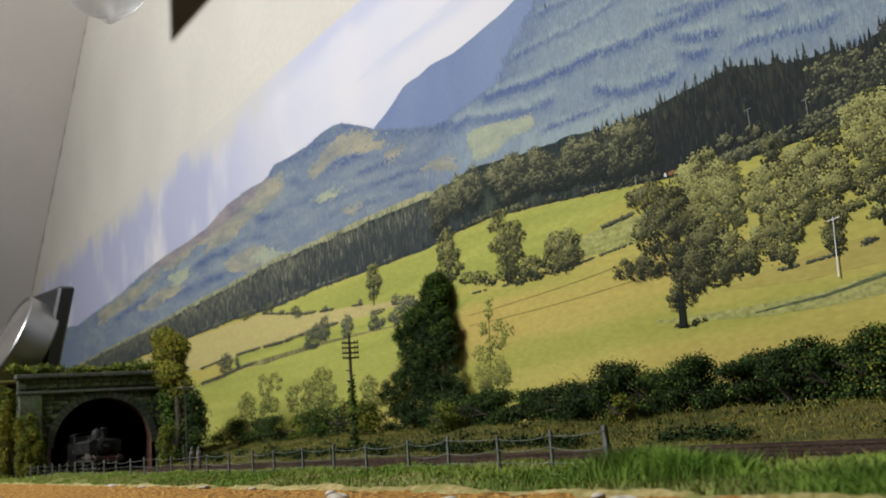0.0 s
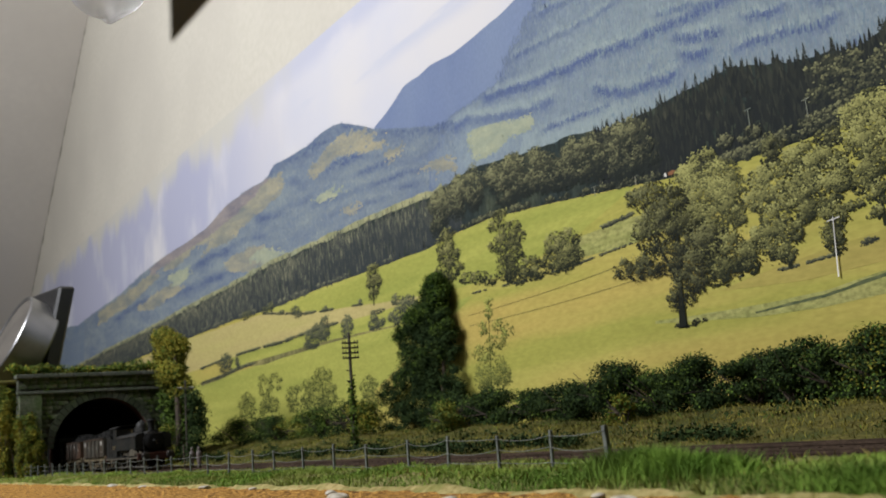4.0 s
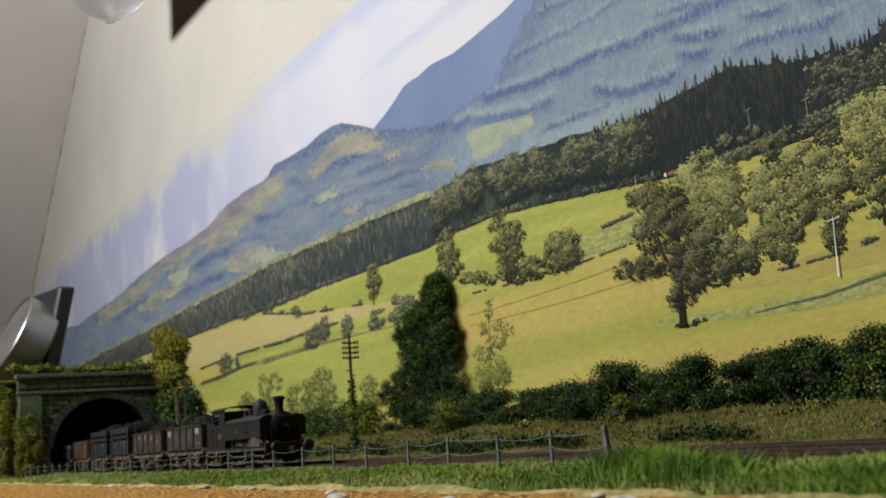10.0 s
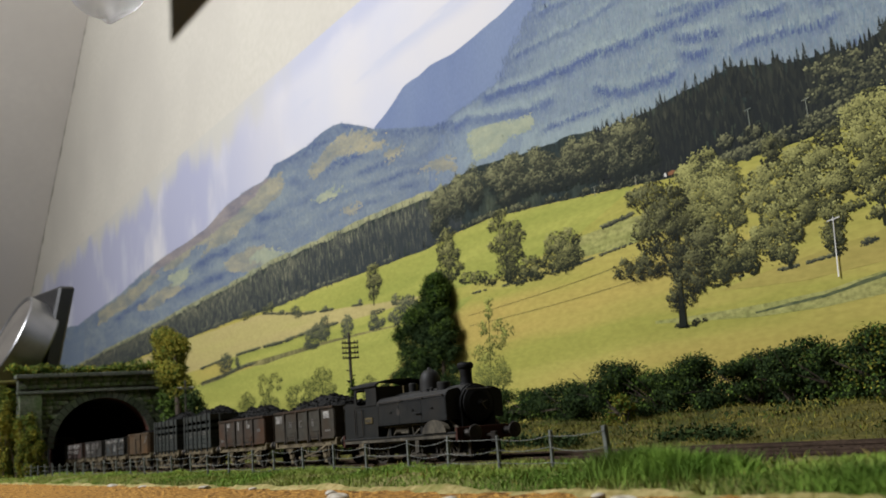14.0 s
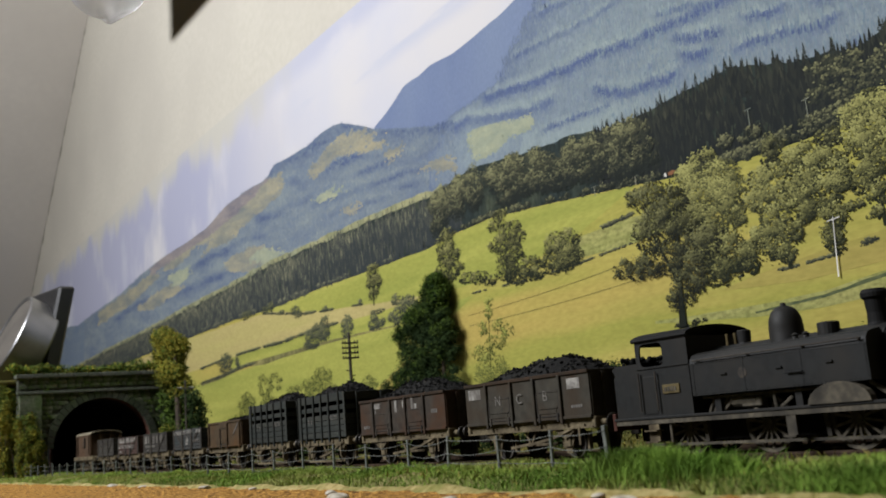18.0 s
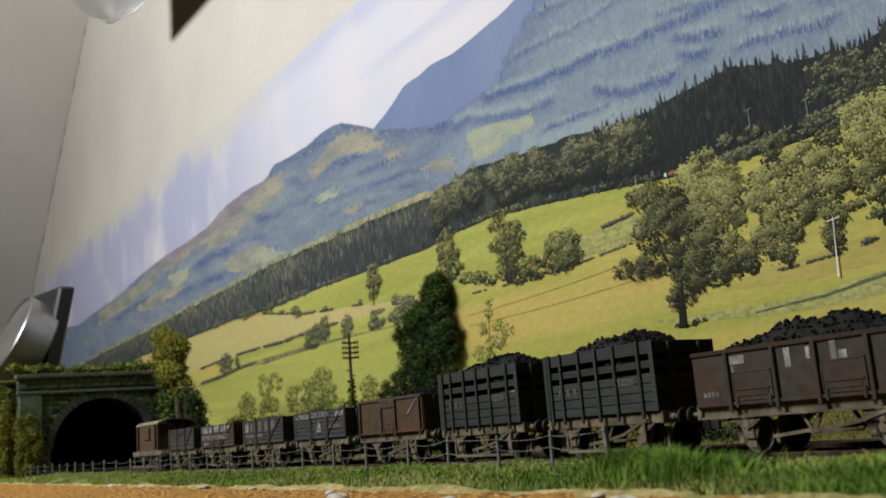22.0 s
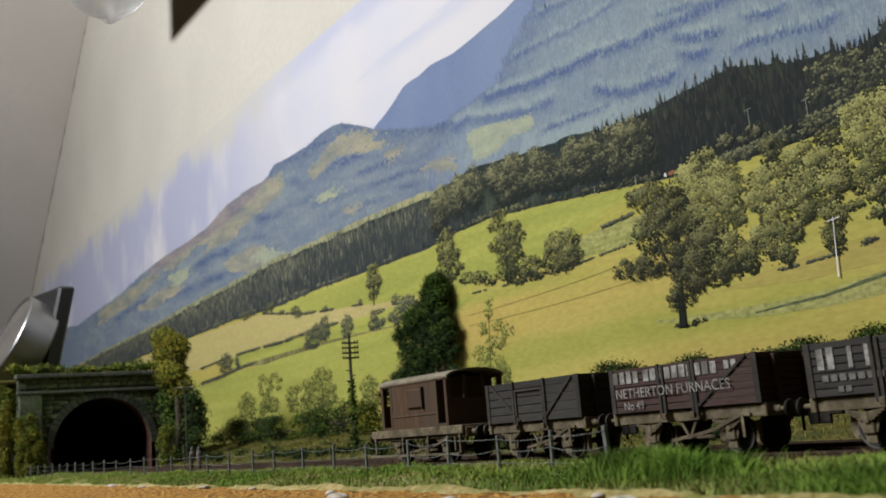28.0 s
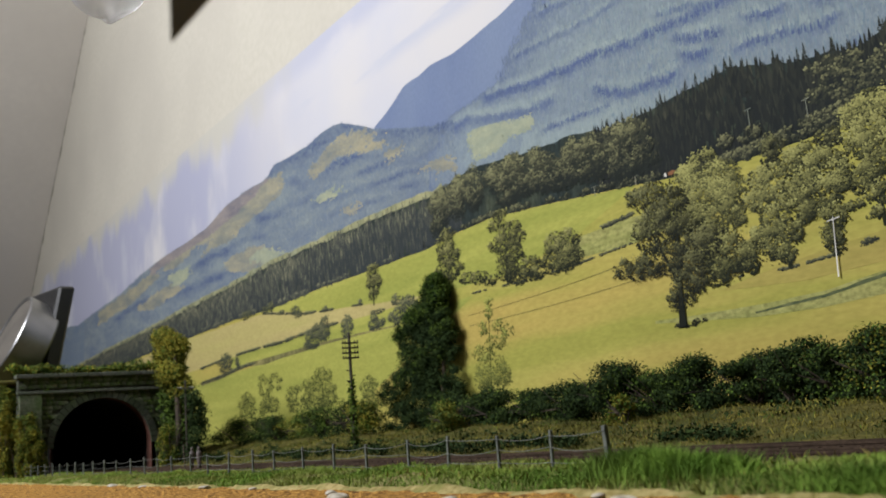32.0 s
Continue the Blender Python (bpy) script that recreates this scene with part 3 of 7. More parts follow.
def crown(name, lobes, inks, level, leaf=.0007, cover=2.0, stems=(), clump=.40, lift=0.0, gaps=.0, aspect=1.2, round_lit=.24):
    """A printed tree: dark hollow first, then clumps from the top down, each lit on its upper side. Lobes: x, z, half width, half height, light."""
    X, Z, R, T = [], [], [], []
    L = np.array([(*q, 0.0)[:5] for q in lobes], float)
    zlo, zhi = (L[:, 1] - L[:, 3]).min(), (L[:, 1] + L[:, 3]).max()
    for x, z, rx, rz, own in L:
        n = int(np.clip(.75 * (1 - gaps) * rx * rz / (leaf * leaf), 12, 5000))
        a, b = in_disc(n)
        X.append(x + rx * a), Z.append(z + rz * b), R.append(leaf * (.8 + .7 * rng.random(n))), T.append(np.clip(.09 + .12 * rng.random(n) + .14 * b + (own + lift) * .6, 0, 1))
    cl = []
    for x, z, rx, rz, own in L:
        k = max(5, int(3.4 * cover / clump))
        a, b = in_disc(k)
        cl += [(x + rx * p * .98, z + rz * q * .98, min(rx, rz) * clump * random.uniform(.6, 1.3), round_lit * q - .10 * p + own) for p, q in zip(a, b)]
    cl.sort(key=lambda c: -c[1] + random.uniform(-.003, .003))
    for x, z, r, li in cl:
        n = int(np.clip(.55 * cover * r * r / (leaf * leaf), 7, 400))
        d = np.clip(rng.normal(size=(n, 2)), -2.1, 2.1) * .55
        d = d[np.argsort(d[:, 1])]
        X.append(x + r * d[:, 0] * aspect), Z.append(z + r * d[:, 1] * .85), R.append(leaf * (.5 + .6 * rng.random(n)))
        up = (z - zlo) / (zhi - zlo + 1e-6)
        T.append(np.clip(.35 + lift + .34 * d[:, 1] - .12 * d[:, 0] + li + .30 * (up - .5) + random.uniform(-.14, .14) + .03 * rng.normal(size=n), 0, .999))
    X, Z, R, T = map(np.concatenate, (X, Z, R, T))
    if len(stems):
        stem_part(stems, level - .2, inks[0])
    return daubs(name, X, Z, R * 1.1, R * .9, T, inks, level)


def inks(name, first, last, n=8, power=1.35):
    """A row of inks from dark to light."""
    out = []
    for i in range(n):
        u = (i / (n - 1)) ** power
        c = tuple(p + (q - p) * u for p, q in zip(first, last))
        out.append(mat(name, tuple(.93 * p for p in c), tuple(1.07 * p for p in c), 160, .9, spec=.12, bump=0, c3=c, island=.05))
    return out


OAK = inks("print_oak", (.012, .014, .010), (.195, .190, .078))
OLIVE_TREE = inks("print_olive_tree", (.016, .019, .011), (.310, .298, .104))
PALE_TREE = inks("print_pale_tree", (.045, .054, .014), (.345, .345, .082))
FIELD_TREE = inks("print_field_tree", (.032, .038, .026), (.200, .197, .092))
BELT = inks("print_belt_tree", (.018, .022, .019), (.200, .195, .098))
SPRUCE = inks("print_spruce", (.015, .018, .018), (.062, .064, .042))
FIRS = inks("print_belt_fir", (.030, .036, .037), (.200, .195, .120))
PLANT = inks("print_plantation", (.080, .108, .198), (.262, .312, .298), 9, 1.0)
HILLWOOD = inks("print_hill_wood", (.075, .102, .178), (.205, .238, .240), 8, 1.0)
HILLTAN = inks("print_hill_grass", (.150, .165, .160), (.300, .275, .190), 7, 1.0)
HILLPINK = inks("print_hill_heather", (.150, .140, .160), (.260, .225, .205), 6, 1.0)
HILLGREEN = inks("print_hill_pasture", (.200, .235, .190), (.320, .330, .225), 6, 1.0)


def wave(xs, zs, sx, sz, seed):
    return np.array([noise.noise((p * sx, q * sz, seed)) + .5 * noise.noise((p * sx * 2.7, q * sz * 2.7, seed + 4)) for p, q in zip(xs, zs)])


def scatter(n, x0, x1, zlo, zhi):
    xs = x0 + (x1 - x0) * rng.random(n)
    lo, hi = np.interp(xs, *zip(*zlo)), np.interp(xs, *zip(*zhi))
    zs = lo + (hi - lo) * rng.random(n)
    k = np.argsort(-zs)
    return xs[k], zs[k]


def inside(poly, xs, zs):
    r = np.zeros(len(xs), bool)
    for (xa, za), (xb, zb) in zip(poly, poly[1:] + poly[:1]):
        if za != zb:
            r ^= ((za > zs) != (zb > zs)) & (xs < (xb - xa) * (zs - za) / (zb - za) + xa)
    return r


# the plantation: small firs, with the shaded edges of the stands in blue rows
xs, zs = scatter(42000, -.83, -.207, FOREST, [(-.83, .31), (-.65, .372), (-.6, .405), (-.5, .45), (-.2, .47)])
edge = np.interp(zs, *zip(*SHADE)) + .006 * wave(xs, zs, 30, 60, 3.0) + np.clip(.010 * rng.normal(size=len(zs)), -.022, .022) * np.clip((zs - .31) / .03, 0, 1)
k = xs > edge
xs, zs, edge = xs[k], zs[k], edge[k]
tn = .56 + .10 * wave(xs, zs, 9, 26, 2.0) + .05 * wave(xs, zs, 60, 90, 7.0) + .055 * rng.normal(size=len(xs)) - .34 * np.exp(-(xs - edge) / .032)
for pts, h, dark in [([(-.712, .330), (-.666, .3256), (-.625, .3189), (-.586, .3152), (-.550, .3141), (-.517, .3094), (-.485, .3077), (-.456, .3049), (-.428, .3043), (-.36, .304)], .0058, .44),
                     ([(-.769, .3163), (-.733, .3167), (-.687, .3047), (-.645, .2962), (-.597, .2932)], .0068, .30), ([(-.632, .2706), (-.593, .2687), (-.557, .267), (-.533, .2663)], .0030, .42),
                     ([(-.561, .2882), (-.523, .2722), (-.498, .2681), (-.474, .2642), (-.455, .268)], .0062, .40), ([(-.469, .2944), (-.442, .2878), (-.412, .2797)], .0062, .46),
                     ([(-.466, .2806), (-.444, .2745), (-.423, .2707)], .0058, .46), ([(-.414, .2637), (-.385, .2625), (-.363, .2594), (-.342, .2547), (-.321, .2537)], .0042, .40),
                     ([(-.497, .2725), (-.490, .2792), (-.480, .2868)], .006, .36), ([(-.328, .2358), (-.309, .2354)], .0065, .46), ([(-.483, .3188), (-.455, .3134), (-.422, .3082)], .0040, .34),
                     ([(-.406, .2857), (-.382, .2799), (-.360, .2763)], .0045, .40), ([(-.66, .352), (-.60, .349), (-.55, .345), (-.50, .35), (-.42, .34)], .0035, .22), ([(-.35, .272), (-.30, .268), (-.24, .27)], .005, .36),
                     ([(-.62, .378), (-.55, .372), (-.47, .378), (-.38, .37)], .004, .2)]:
    px, pz = zip(*pts)
    d = (zs - np.interp(xs, px, pz) - .0022 * wave(xs, zs, 60, 20, px[0] * 9)) / h
    w = np.clip((xs - px[0]) / .012, 0, 1) * np.clip((px[-1] - xs) / .012, 0, 1)
    tn += w * (-1.3 * dark * np.exp(-(d + .1) ** 2 * np.where(d > -.1, 6.0, .8)) + .20 * np.exp(-(d - .9) ** 2 * 4))
tn += .16 * inside([(-.65, .276), (-.594, .2675), (-.524, .2645), (-.464, .259), (-.47, .246), (-.60, .252), (-.66, .257)], xs, zs)
daubs("printed_plantation", xs, zs - .002, .0013 + .0009 * rng.random(len(xs)), .0034 + .0026 * rng.random(len(xs)), np.clip(tn, 0, .999), PLANT, 3.2, cone=True, band=.00006, rank=rng.random(len(xs)))
PASTURE = [(-.736, .300), (-.708, .3017), (-.667, .2887), (-.650, .2887), (-.638, .2833), (-.648, .2781), (-.673, .2832), (-.692, .2741), (-.720, .2722)]
xs, zs = scatter(9000, -.74, -.635, [(-.74, .27), (-.63, .27)], [(-.74, .305), (-.63, .29)])
k = inside(PASTURE, xs + .005 * rng.normal(size=len(xs)), zs + .002 * rng.normal(size=len(xs)))
daubs("printed_pasture", xs[k], zs[k], .0013 + .0008 * rng.random(k.sum()), .0008 + .0004 * rng.random(k.sum()), np.clip(.5 + .3 * wave(xs[k], zs[k], 60, 110, 3.0), 0, .99), HILLGREEN, 4.5, band=.00003, rank=rng.random(k.sum()))

# the far ridge: blue woods, grassy slopes, heather along the crest
xs, zs = scatter(80000, -2.35, -.76, FOREST, [(a, b - .001) for a, b in RIDGE])
jx, jz = xs + .016 * wave(xs, zs, 40, 90, 1.0) + .008 * rng.normal(size=len(xs)), zs + .0045 * wave(xs, zs, 40, 90, 8.0) + .0012 * rng.normal(size=len(xs))
grass = np.zeros(len(xs), bool)
for poly in ([(-1.708, .3668), (-1.566, .3638), (-1.402, .3843), (-1.263, .3851), (-1.201, .3855), (-1.183, .3708), (-1.205, .3535), (-1.267, .352), (-1.334, .3417), (-1.407, .3307), (-1.484, .3372), (-1.54, .3273), (-1.72, .345)],
             [(-1.095, .3504), (-1.076, .3666), (-1.041, .3777), (-1.001, .3819), (-.965, .375), (-.938, .3651), (-.916, .3473), (-.90, .335), (-.928, .343), (-.983, .3545), (-1.036, .360), (-1.052, .3526)],
             [(-1.41, .2996), (-1.315, .303), (-1.232, .2862), (-1.255, .266), (-1.341, .2735), (-1.399, .2858)], [(-1.016, .2906), (-.998, .2912), (-.963, .2834), (-.977, .280)], [(-.817, .2892), (-.805, .2933), (-.789, .2912), (-.769, .283), (-.752, .2718), (-.78, .2772)],
             [(-.889, .3325), (-.871, .3233), (-.878, .3163), (-.892, .3249)], [(-2.2, .335), (-2.0, .342), (-1.8, .350), (-1.75, .340), (-1.95, .318), (-2.2, .31)], [(-1.90, .300), (-1.70, .312), (-1.62, .295), (-1.80, .285)]):
    grass |= inside(poly, jx, jz)
pasture = inside([(-1.081, .3226), (-1.056, .3237), (-1.01, .3156), (-1.018, .3091), (-1.065, .3149)], jx, jz) | inside([(-1.694, .3275), (-1.599, .3256), (-1.586, .3082), (-1.663, .3066)], jx, jz) | inside([(-1.306, .2883), (-1.252, .2902), (-1.195, .272), (-1.255, .268)], jx, jz)
heather = inside([(-1.80, .352), (-1.80, .37), (-1.596, .3719), (-1.401, .3885), (-1.306, .3915), (-1.231, .389), (-1.285, .378), (-1.355, .3686), (-1.455, .3594), (-1.552, .3589)], jx, jz)
grass &= ~inside([(-1.645, .3391), (-1.567, .3541), (-1.469, .3512), (-1.478, .3408), (-1.54, .3273), (-1.60, .3207)], jx, jz)
wood = ~(grass | pasture | heather) & (rng.random(len(xs)) < .5)
tn = .58 + .36 * wave(xs + .9 * zs, zs, 11, 48, 4.0) + .08 * rng.normal(size=len(xs))
crest = np.interp(xs, *zip(*RIDGE)) - zs
tn -= .42 * np.exp(-(crest / .013) ** 2) * (xs > -1.235)
for pts, h in [([(-1.195, .2637), (-1.088, .2619), (-1.016, .2655)], .004), ([(-1.10, .318), (-1.0, .305), (-.90, .302)], .005), ([(-1.22, .335), (-1.12, .325), (-1.07, .332)], .006), ([(-1.03, .350), (-.97, .345), (-.92, .334)], .005),
               ([(-1.45, .322), (-1.32, .318), (-1.22, .30)], .006), ([(-.90, .285), (-.83, .278)], .004), ([(-1.75, .29), (-1.5, .285), (-1.4, .28)], .008), ([(-.94, .30), (-.86, .296), (-.80, .285)], .0035), ([(-1.07, .345), (-1.03, .353), (-.985, .349), (-.94, .338)], .0045), ([(-1.18, .372), (-1.12, .352), (-1.10, .335)], .007),
               ([(-1.30, .345), (-1.22, .330), (-1.15, .318)], .005), ([(-.98, .325), (-.92, .318), (-.86, .320)], .004), ([(-1.02, .278), (-.95, .283), (-.89, .276)], .004), ([(-1.6, .318), (-1.48, .322), (-1.38, .312)], .007), ([(-2.1, .30), (-1.9, .306), (-1.75, .30)], .008)]:
    px, pz = zip(*pts)
    d = (zs - np.interp(xs, px, pz)) / h
    tn += np.clip((xs - px[0]) / .03, 0, 1) * np.clip((px[-1] - xs) / .03, 0, 1) * (-.32 * np.exp(-d * d) + .15 * np.exp(-(d - 1.6) ** 2))
far = np.clip(-xs, .8, 2.2)
for nm, sel, ink, cone, lv in (("printed_far_wood", wood, HILLWOOD, True, 3.2), ("printed_hill_grass", grass & ~heather, HILLTAN, False, 4.3), ("printed_heather", heather, HILLPINK, False, 4.9), ("printed_hill_pasture", pasture, HILLGREEN, False, 5.4)):
    q = rng.random(sel.sum())
    wd = far[sel] * (.0028 + .0016 * q) * (1 if cone else .75)
    ht = far[sel] ** .5 * (.0030 + .0020 * q) * (1 if cone else .34)
    t2 = tn[sel] if cone else .50 + .55 * wave(xs[sel] + 2 * zs[sel], zs[sel], 14, 50, 11.0) + .06 * rng.normal(size=sel.sum())
    daubs(nm, xs[sel], zs[sel] - (.0015 if cone else 0), wd, ht, np.clip(t2, 0, .999), ink, lv, cone=cone, band=.00006 if cone else .00003, rank=rng.random(sel.sum()))

# the dark belt: lit firs in the distance, round crowns, then sombre spruces
up = lambda a, b: (b - np.interp(a, *zip(*FIELD))) / (np.interp(a, *zip(*FOREST)) - np.interp(a, *zip(*FIELD)))
xs, zs = scatter(4600, -2.5, -.76, [(a, b - .002) for a, b in FIELD], [(a, b - .013) for a, b in FOREST])
u = up(xs, zs)
q = rng.random(len(xs))
tn = np.clip(.12 + .50 * np.clip(u, 0, 1) ** 1.4 + .15 * rng.normal(size=len(xs)) + .34 * wave(xs, zs, 8, 30, 6.0) * u + .16 * np.clip((-.95 - xs) / .5, 0, 1), 0, .8)
fw, fh = (.0044 + .0034 * q) * np.clip(-xs, .9, 1.6), .012 + .010 * rng.random(len(xs))
X = np.stack([xs, xs - fw * .10, xs - fw * .16], 1).ravel()
Z = np.stack([zs, zs + fh * .25, zs + fh * .5], 1).ravel()
daubs("printed_fir_belt", X, Z, np.stack([fw, fw * .6, fw * .34], 1).ravel(), np.stack([fh, fh * .7, fh * .42], 1).ravel(), np.stack([tn * .35, tn * .85, np.clip(tn * 1.4, 0, .99)], 1).ravel(), FIRS, 7.2, cone=True, band=.0003, rank=((np.arange(len(xs))[:, None] + np.array([[0, 6, 12]])) / (len(xs) + 12)).ravel())
xs, zs = scatter(120, -.81, -.50, [(a, b + .012) for a, b in FIELD], [(a, b - .004) for a, b in FOREST])
u = up(xs, zs)
crown("printed_broadleaf_belt", [(p, q, .0125, .0088, float(np.clip(-.30 + .64 * v ** 1.5, -.3, .34))) for p, q, v in zip(xs, zs, u)], BELT, 7.3, .0010, 1.0, clump=.42, round_lit=.40)
xs, zs = scatter(2600, -.56, -.207, [(a, b - .001) for a, b in FIELD], [(a, b - .007) for a, b in FOREST])
u = up(xs, zs)
q = rng.random(len(xs))
daubs("printed_spruce_belt", xs, zs, .0036 + .003 * q, .008 + .006 * rng.random(len(xs)), np.clip(.10 + .30 * u ** 2 + .16 * rng.normal(size=len(xs)), 0, .8), SPRUCE, 7.2, cone=True, band=.00012)
tops = []
for x in np.concatenate([-.55 + .33 * rng.random(46), [-.427, -.335, -.30, -.294, -.31]]):
    h, z = random.uniform(.010, .021), lerp(FOREST, x) - .010
    for i in range(16):
        v = i / 15
        for s in (-1, 1):
            tops.append((x + s * h * .20 * (1 - v) * random.uniform(.2, 1), z + h * v, h * .085 * (1.25 - v), h * .035, .12 + .25 * v + .12 * random.random()))
daubs("printed_spruce_tops", *zip(*tops), SPRUCE, 5)
crown("printed_broadleaf_belt", [(-.345, .226, .012, .006), (-.328, .222, .012, .007), (-.338, .214, .012, .007), (-.318, .212, .012, .008), (-.302, .216, .010, .007), (-.31, .204, .012, .007), (-.33, .204, .012, .006), (-.29, .205, .012, .008), (-.35, .208, .010, .006)], BELT, 9.5, .0010, 1.4, lift=.06)

# scrub along the wood's foot and the hedgerows
for lo, hi, rows, ink, lift in ((-.47, -.30, 54, BELT, .04), (-1.9, -.90, 46, FIRS, .0), (-.80, -.47, 30, BELT, -.05)):
    xs = lo + (hi - lo) * rng.random(rows)
    s = 1.7 if lo < -1 else 1
    crown("printed_scrub", [(q, lerp(FIELD, q) + .002 + (.014 * random.random() * max(0, (q + .46) / .13) if lo == -.47 else .001), .007 * s, .0032 * s ** .5) for q in xs], ink, 16.5, .0008 * s, .8, lift=lift)
for pts, h in HEDGES:
    q = np.sort(pts[0][0] + (pts[-1][0] - pts[0][0]) * rng.random(int(16 + 230 * (pts[-1][0] - pts[0][0]))))
    if pts[0][0] > -1:
        q = q[np.array([noise.noise((p * 30, h * 900, 2.0)) for p in q]) > -.2]
    s = 1.5 if pts[0][0] < -1 else 1
    crown("printed_hedgerow", [(p, lerp(pts, p) + h * .4, h * 1.2 * s, h * .46 * random.uniform(.6, 1.1)) for p in q], BELT, 18.5, .0006 * s, .9, lift=.0, clump=.6)

# trees on the fields
OL = OLIVE_TREE
crown("printed_tree", [(-.317, .192, .0121, .0088), (-.327, .187, .010, .0089), (-.318, .176, .0127, .0109), (-.328, .169, .010, .0102), (-.319, .157, .0104, .0122), (-.331, .146, .0076, .0087), (-.321, .136, .0074, .0092), (-.337, .132, .0069, .0036),
                       (-.300, .185, .012, .012), (-.300, .160, .012, .014), (-.323, .124, .0059, .0042)], OL, 22, .0008, 2.0, [(-.319, .115, -.321, .17, .0014), (-.321, .14, -.331, .17, .0008)], lift=.10)
crown("printed_tree", [(-.365, .172, .0136, .0092), (-.378, .170, .0096, .0086), (-.354, .163, .0139, .0105), (-.343, .153, .0087, .0111), (-.372, .155, .0146, .0107), (-.357, .144, .0163, .0112), (-.352, .128, .0096, .011), (-.375, .138, .0111, .0099),
                       (-.354, .113, .0072, .008), (-.381, .125, .0061, .0076)], OL, 30, .0008, 2.0, [(-.354, .104, -.355, .13, .0016), (-.355, .13, -.366, .163, .0010), (-.355, .13, -.343, .153, .0009)], lift=.05)
crown("printed_tree", [(-.404, .167, .0103, .008), (-.394, .169, .0109, .0056), (-.404, .153, .0121, .0104), (-.397, .136, .0118, .0109), (-.398, .121, .0126, .0116), (-.390, .112, .0061, .0069), (-.411, .127, .0074, .0079), (-.388, .151, .0098, .0101)], OL, 22, .0008, 2.0,
      [(-.389, .102, -.392, .131, .0015), (-.392, .131, -.394, .155, .0008)], lift=.10)
crown("printed_tree", [(-.453, .189, .0181, .0103), (-.468, .182, .0176, .0113), (-.436, .178, .0173, .0109), (-.454, .166, .0254, .0153), (-.429, .162, .0149, .0132), (-.444, .147, .0185, .0141), (-.424, .146, .0068, .0081), (-.467, .154, .0163, .0111)], OL, 22, .0008, 2.0, lift=.12)
crown("printed_tree", [(-.451, .124, .0134, .0149), (-.434, .120, .0148, .0138), (-.420, .115, .0085, .0119), (-.451, .107, .0122, .0073)], OL, 30, .0008, 2.0, lift=-.04)
crown("printed_tree", [(-.506, .179, .024, .0117), (-.521, .185, .0112, .0046), (-.487, .168, .0194, .0141), (-.505, .152, .0249, .0151), (-.475, .141, .0198, .0154), (-.500, .129, .0254, .0131), (-.542, .129, .0115, .0073), (-.524, .125, .0146, .0081),
                       (-.474, .115, .0141, .0152), (-.486, .098, .0143, .0102), (-.455, .132, .0136, .0126), (-.467, .106, .0074, .0083)], OAK, 36, .0008, 1.7,
      [(-.487, .076, -.485, .112, .0036), (-.486, .108, -.510, .157, .0014), (-.486, .108, -.456, .137, .0014), (-.490, .115, -.533, .126, .0012), (-.485, .11, -.478, .172, .0012)], lift=-.02, gaps=.35)
crown("printed_tree", [(-.484, .0775, .012, .0022), (-.472, .0785, .008, .002)], OAK, 20, .0008, 1.0, lift=-.1)
crown("printed_tree", [(-.389, .185, .0091, .0079), (-.393, .178, .0073, .0056)], OAK, 20, .0008, 1.8, lift=.0)
crown("printed_tree", [(-.348, .180, .0106, .0053), (-.345, .176, .0073, .0045)], OAK, 20, .0008, 1.8, lift=.0)
crown("printed_tree", [(-.428, .200, .0071, .005)], BELT, 20, .0008, 1.8, lift=.1)
crown("printed_tree", [(-.406, .199, .0086, .0057)], BELT, 20, .0008, 1.8, lift=.1)
crown("printed_tree", [(-.945, .201, .0147, .0079), (-.950, .189, .0133, .0079), (-.937, .187, .0118, .0092), (-.945, .174, .012, .0065)], OL, 22, .0009, 1.8, [(-.946, .161, -.944, .195, .0014)], lift=-.04)
crown("printed_tree", [(-.786, .210, .0125, .0071), (-.791, .200, .0177, .0095), (-.787, .187, .0208, .0105), (-.790, .173, .0258, .0117), (-.807, .164, .0106, .0071)], OL, 22, .0008, 1.8, [(-.79, .145, -.788, .19, .0016)], lift=-.06)
crown("printed_tree", [(-.697, .209, .0116, .006), (-.703, .201, .0144, .0066), (-.682, .192, .0172, .0086), (-.698, .182, .0195, .0097), (-.672, .183, .0118, .0074), (-.685, .170, .0207, .0096), (-.692, .156, .019, .0096)], OL, 22, .0008, 1.8, [(-.693, .144, -.691, .187, .0016)], lift=-.02)
crown("printed_tree", [(-.660, .154, .018, .0093), (-.672, .147, .0215, .0073), (-.647, .146, .0095, .0071)], OL, 22, .0008, 1.8, lift=-.10)
crown("printed_tree", [(-.621, .167, .0152, .0101), (-.606, .164, .0162, .0109), (-.622, .155, .0197, .011), (-.603, .151, .013, .0108), (-.616, .146, .0224, .0069)], OL, 22, .0008, 1.8, lift=-.06)
crown("printed_tree", [(-.758, .160, .0136, .0062), (-.737, .157, .015, .0067), (-.719, .151, .0109, .0055)], OL, 20, .0008, 1.8, lift=-.10)
MID = dict(inks=FIELD_TREE, leaf=.0010, cover=1.9, aspect=1.5)
crown("printed_tree", [(-1.076, .160, .012, .0075), (-1.098, .152, .020, .0085), (-1.120, .147, .014, .0080), (-1.078, .148, .018, .0095), (-1.105, .140, .024, .0075, -.1), (-1.076, .141, .014, .0050, -.08), (-1.128, .136, .012, .0050, -.12), (-1.110, .134, .016, .0040, -.15)], level=21, lift=-.02, **MID)
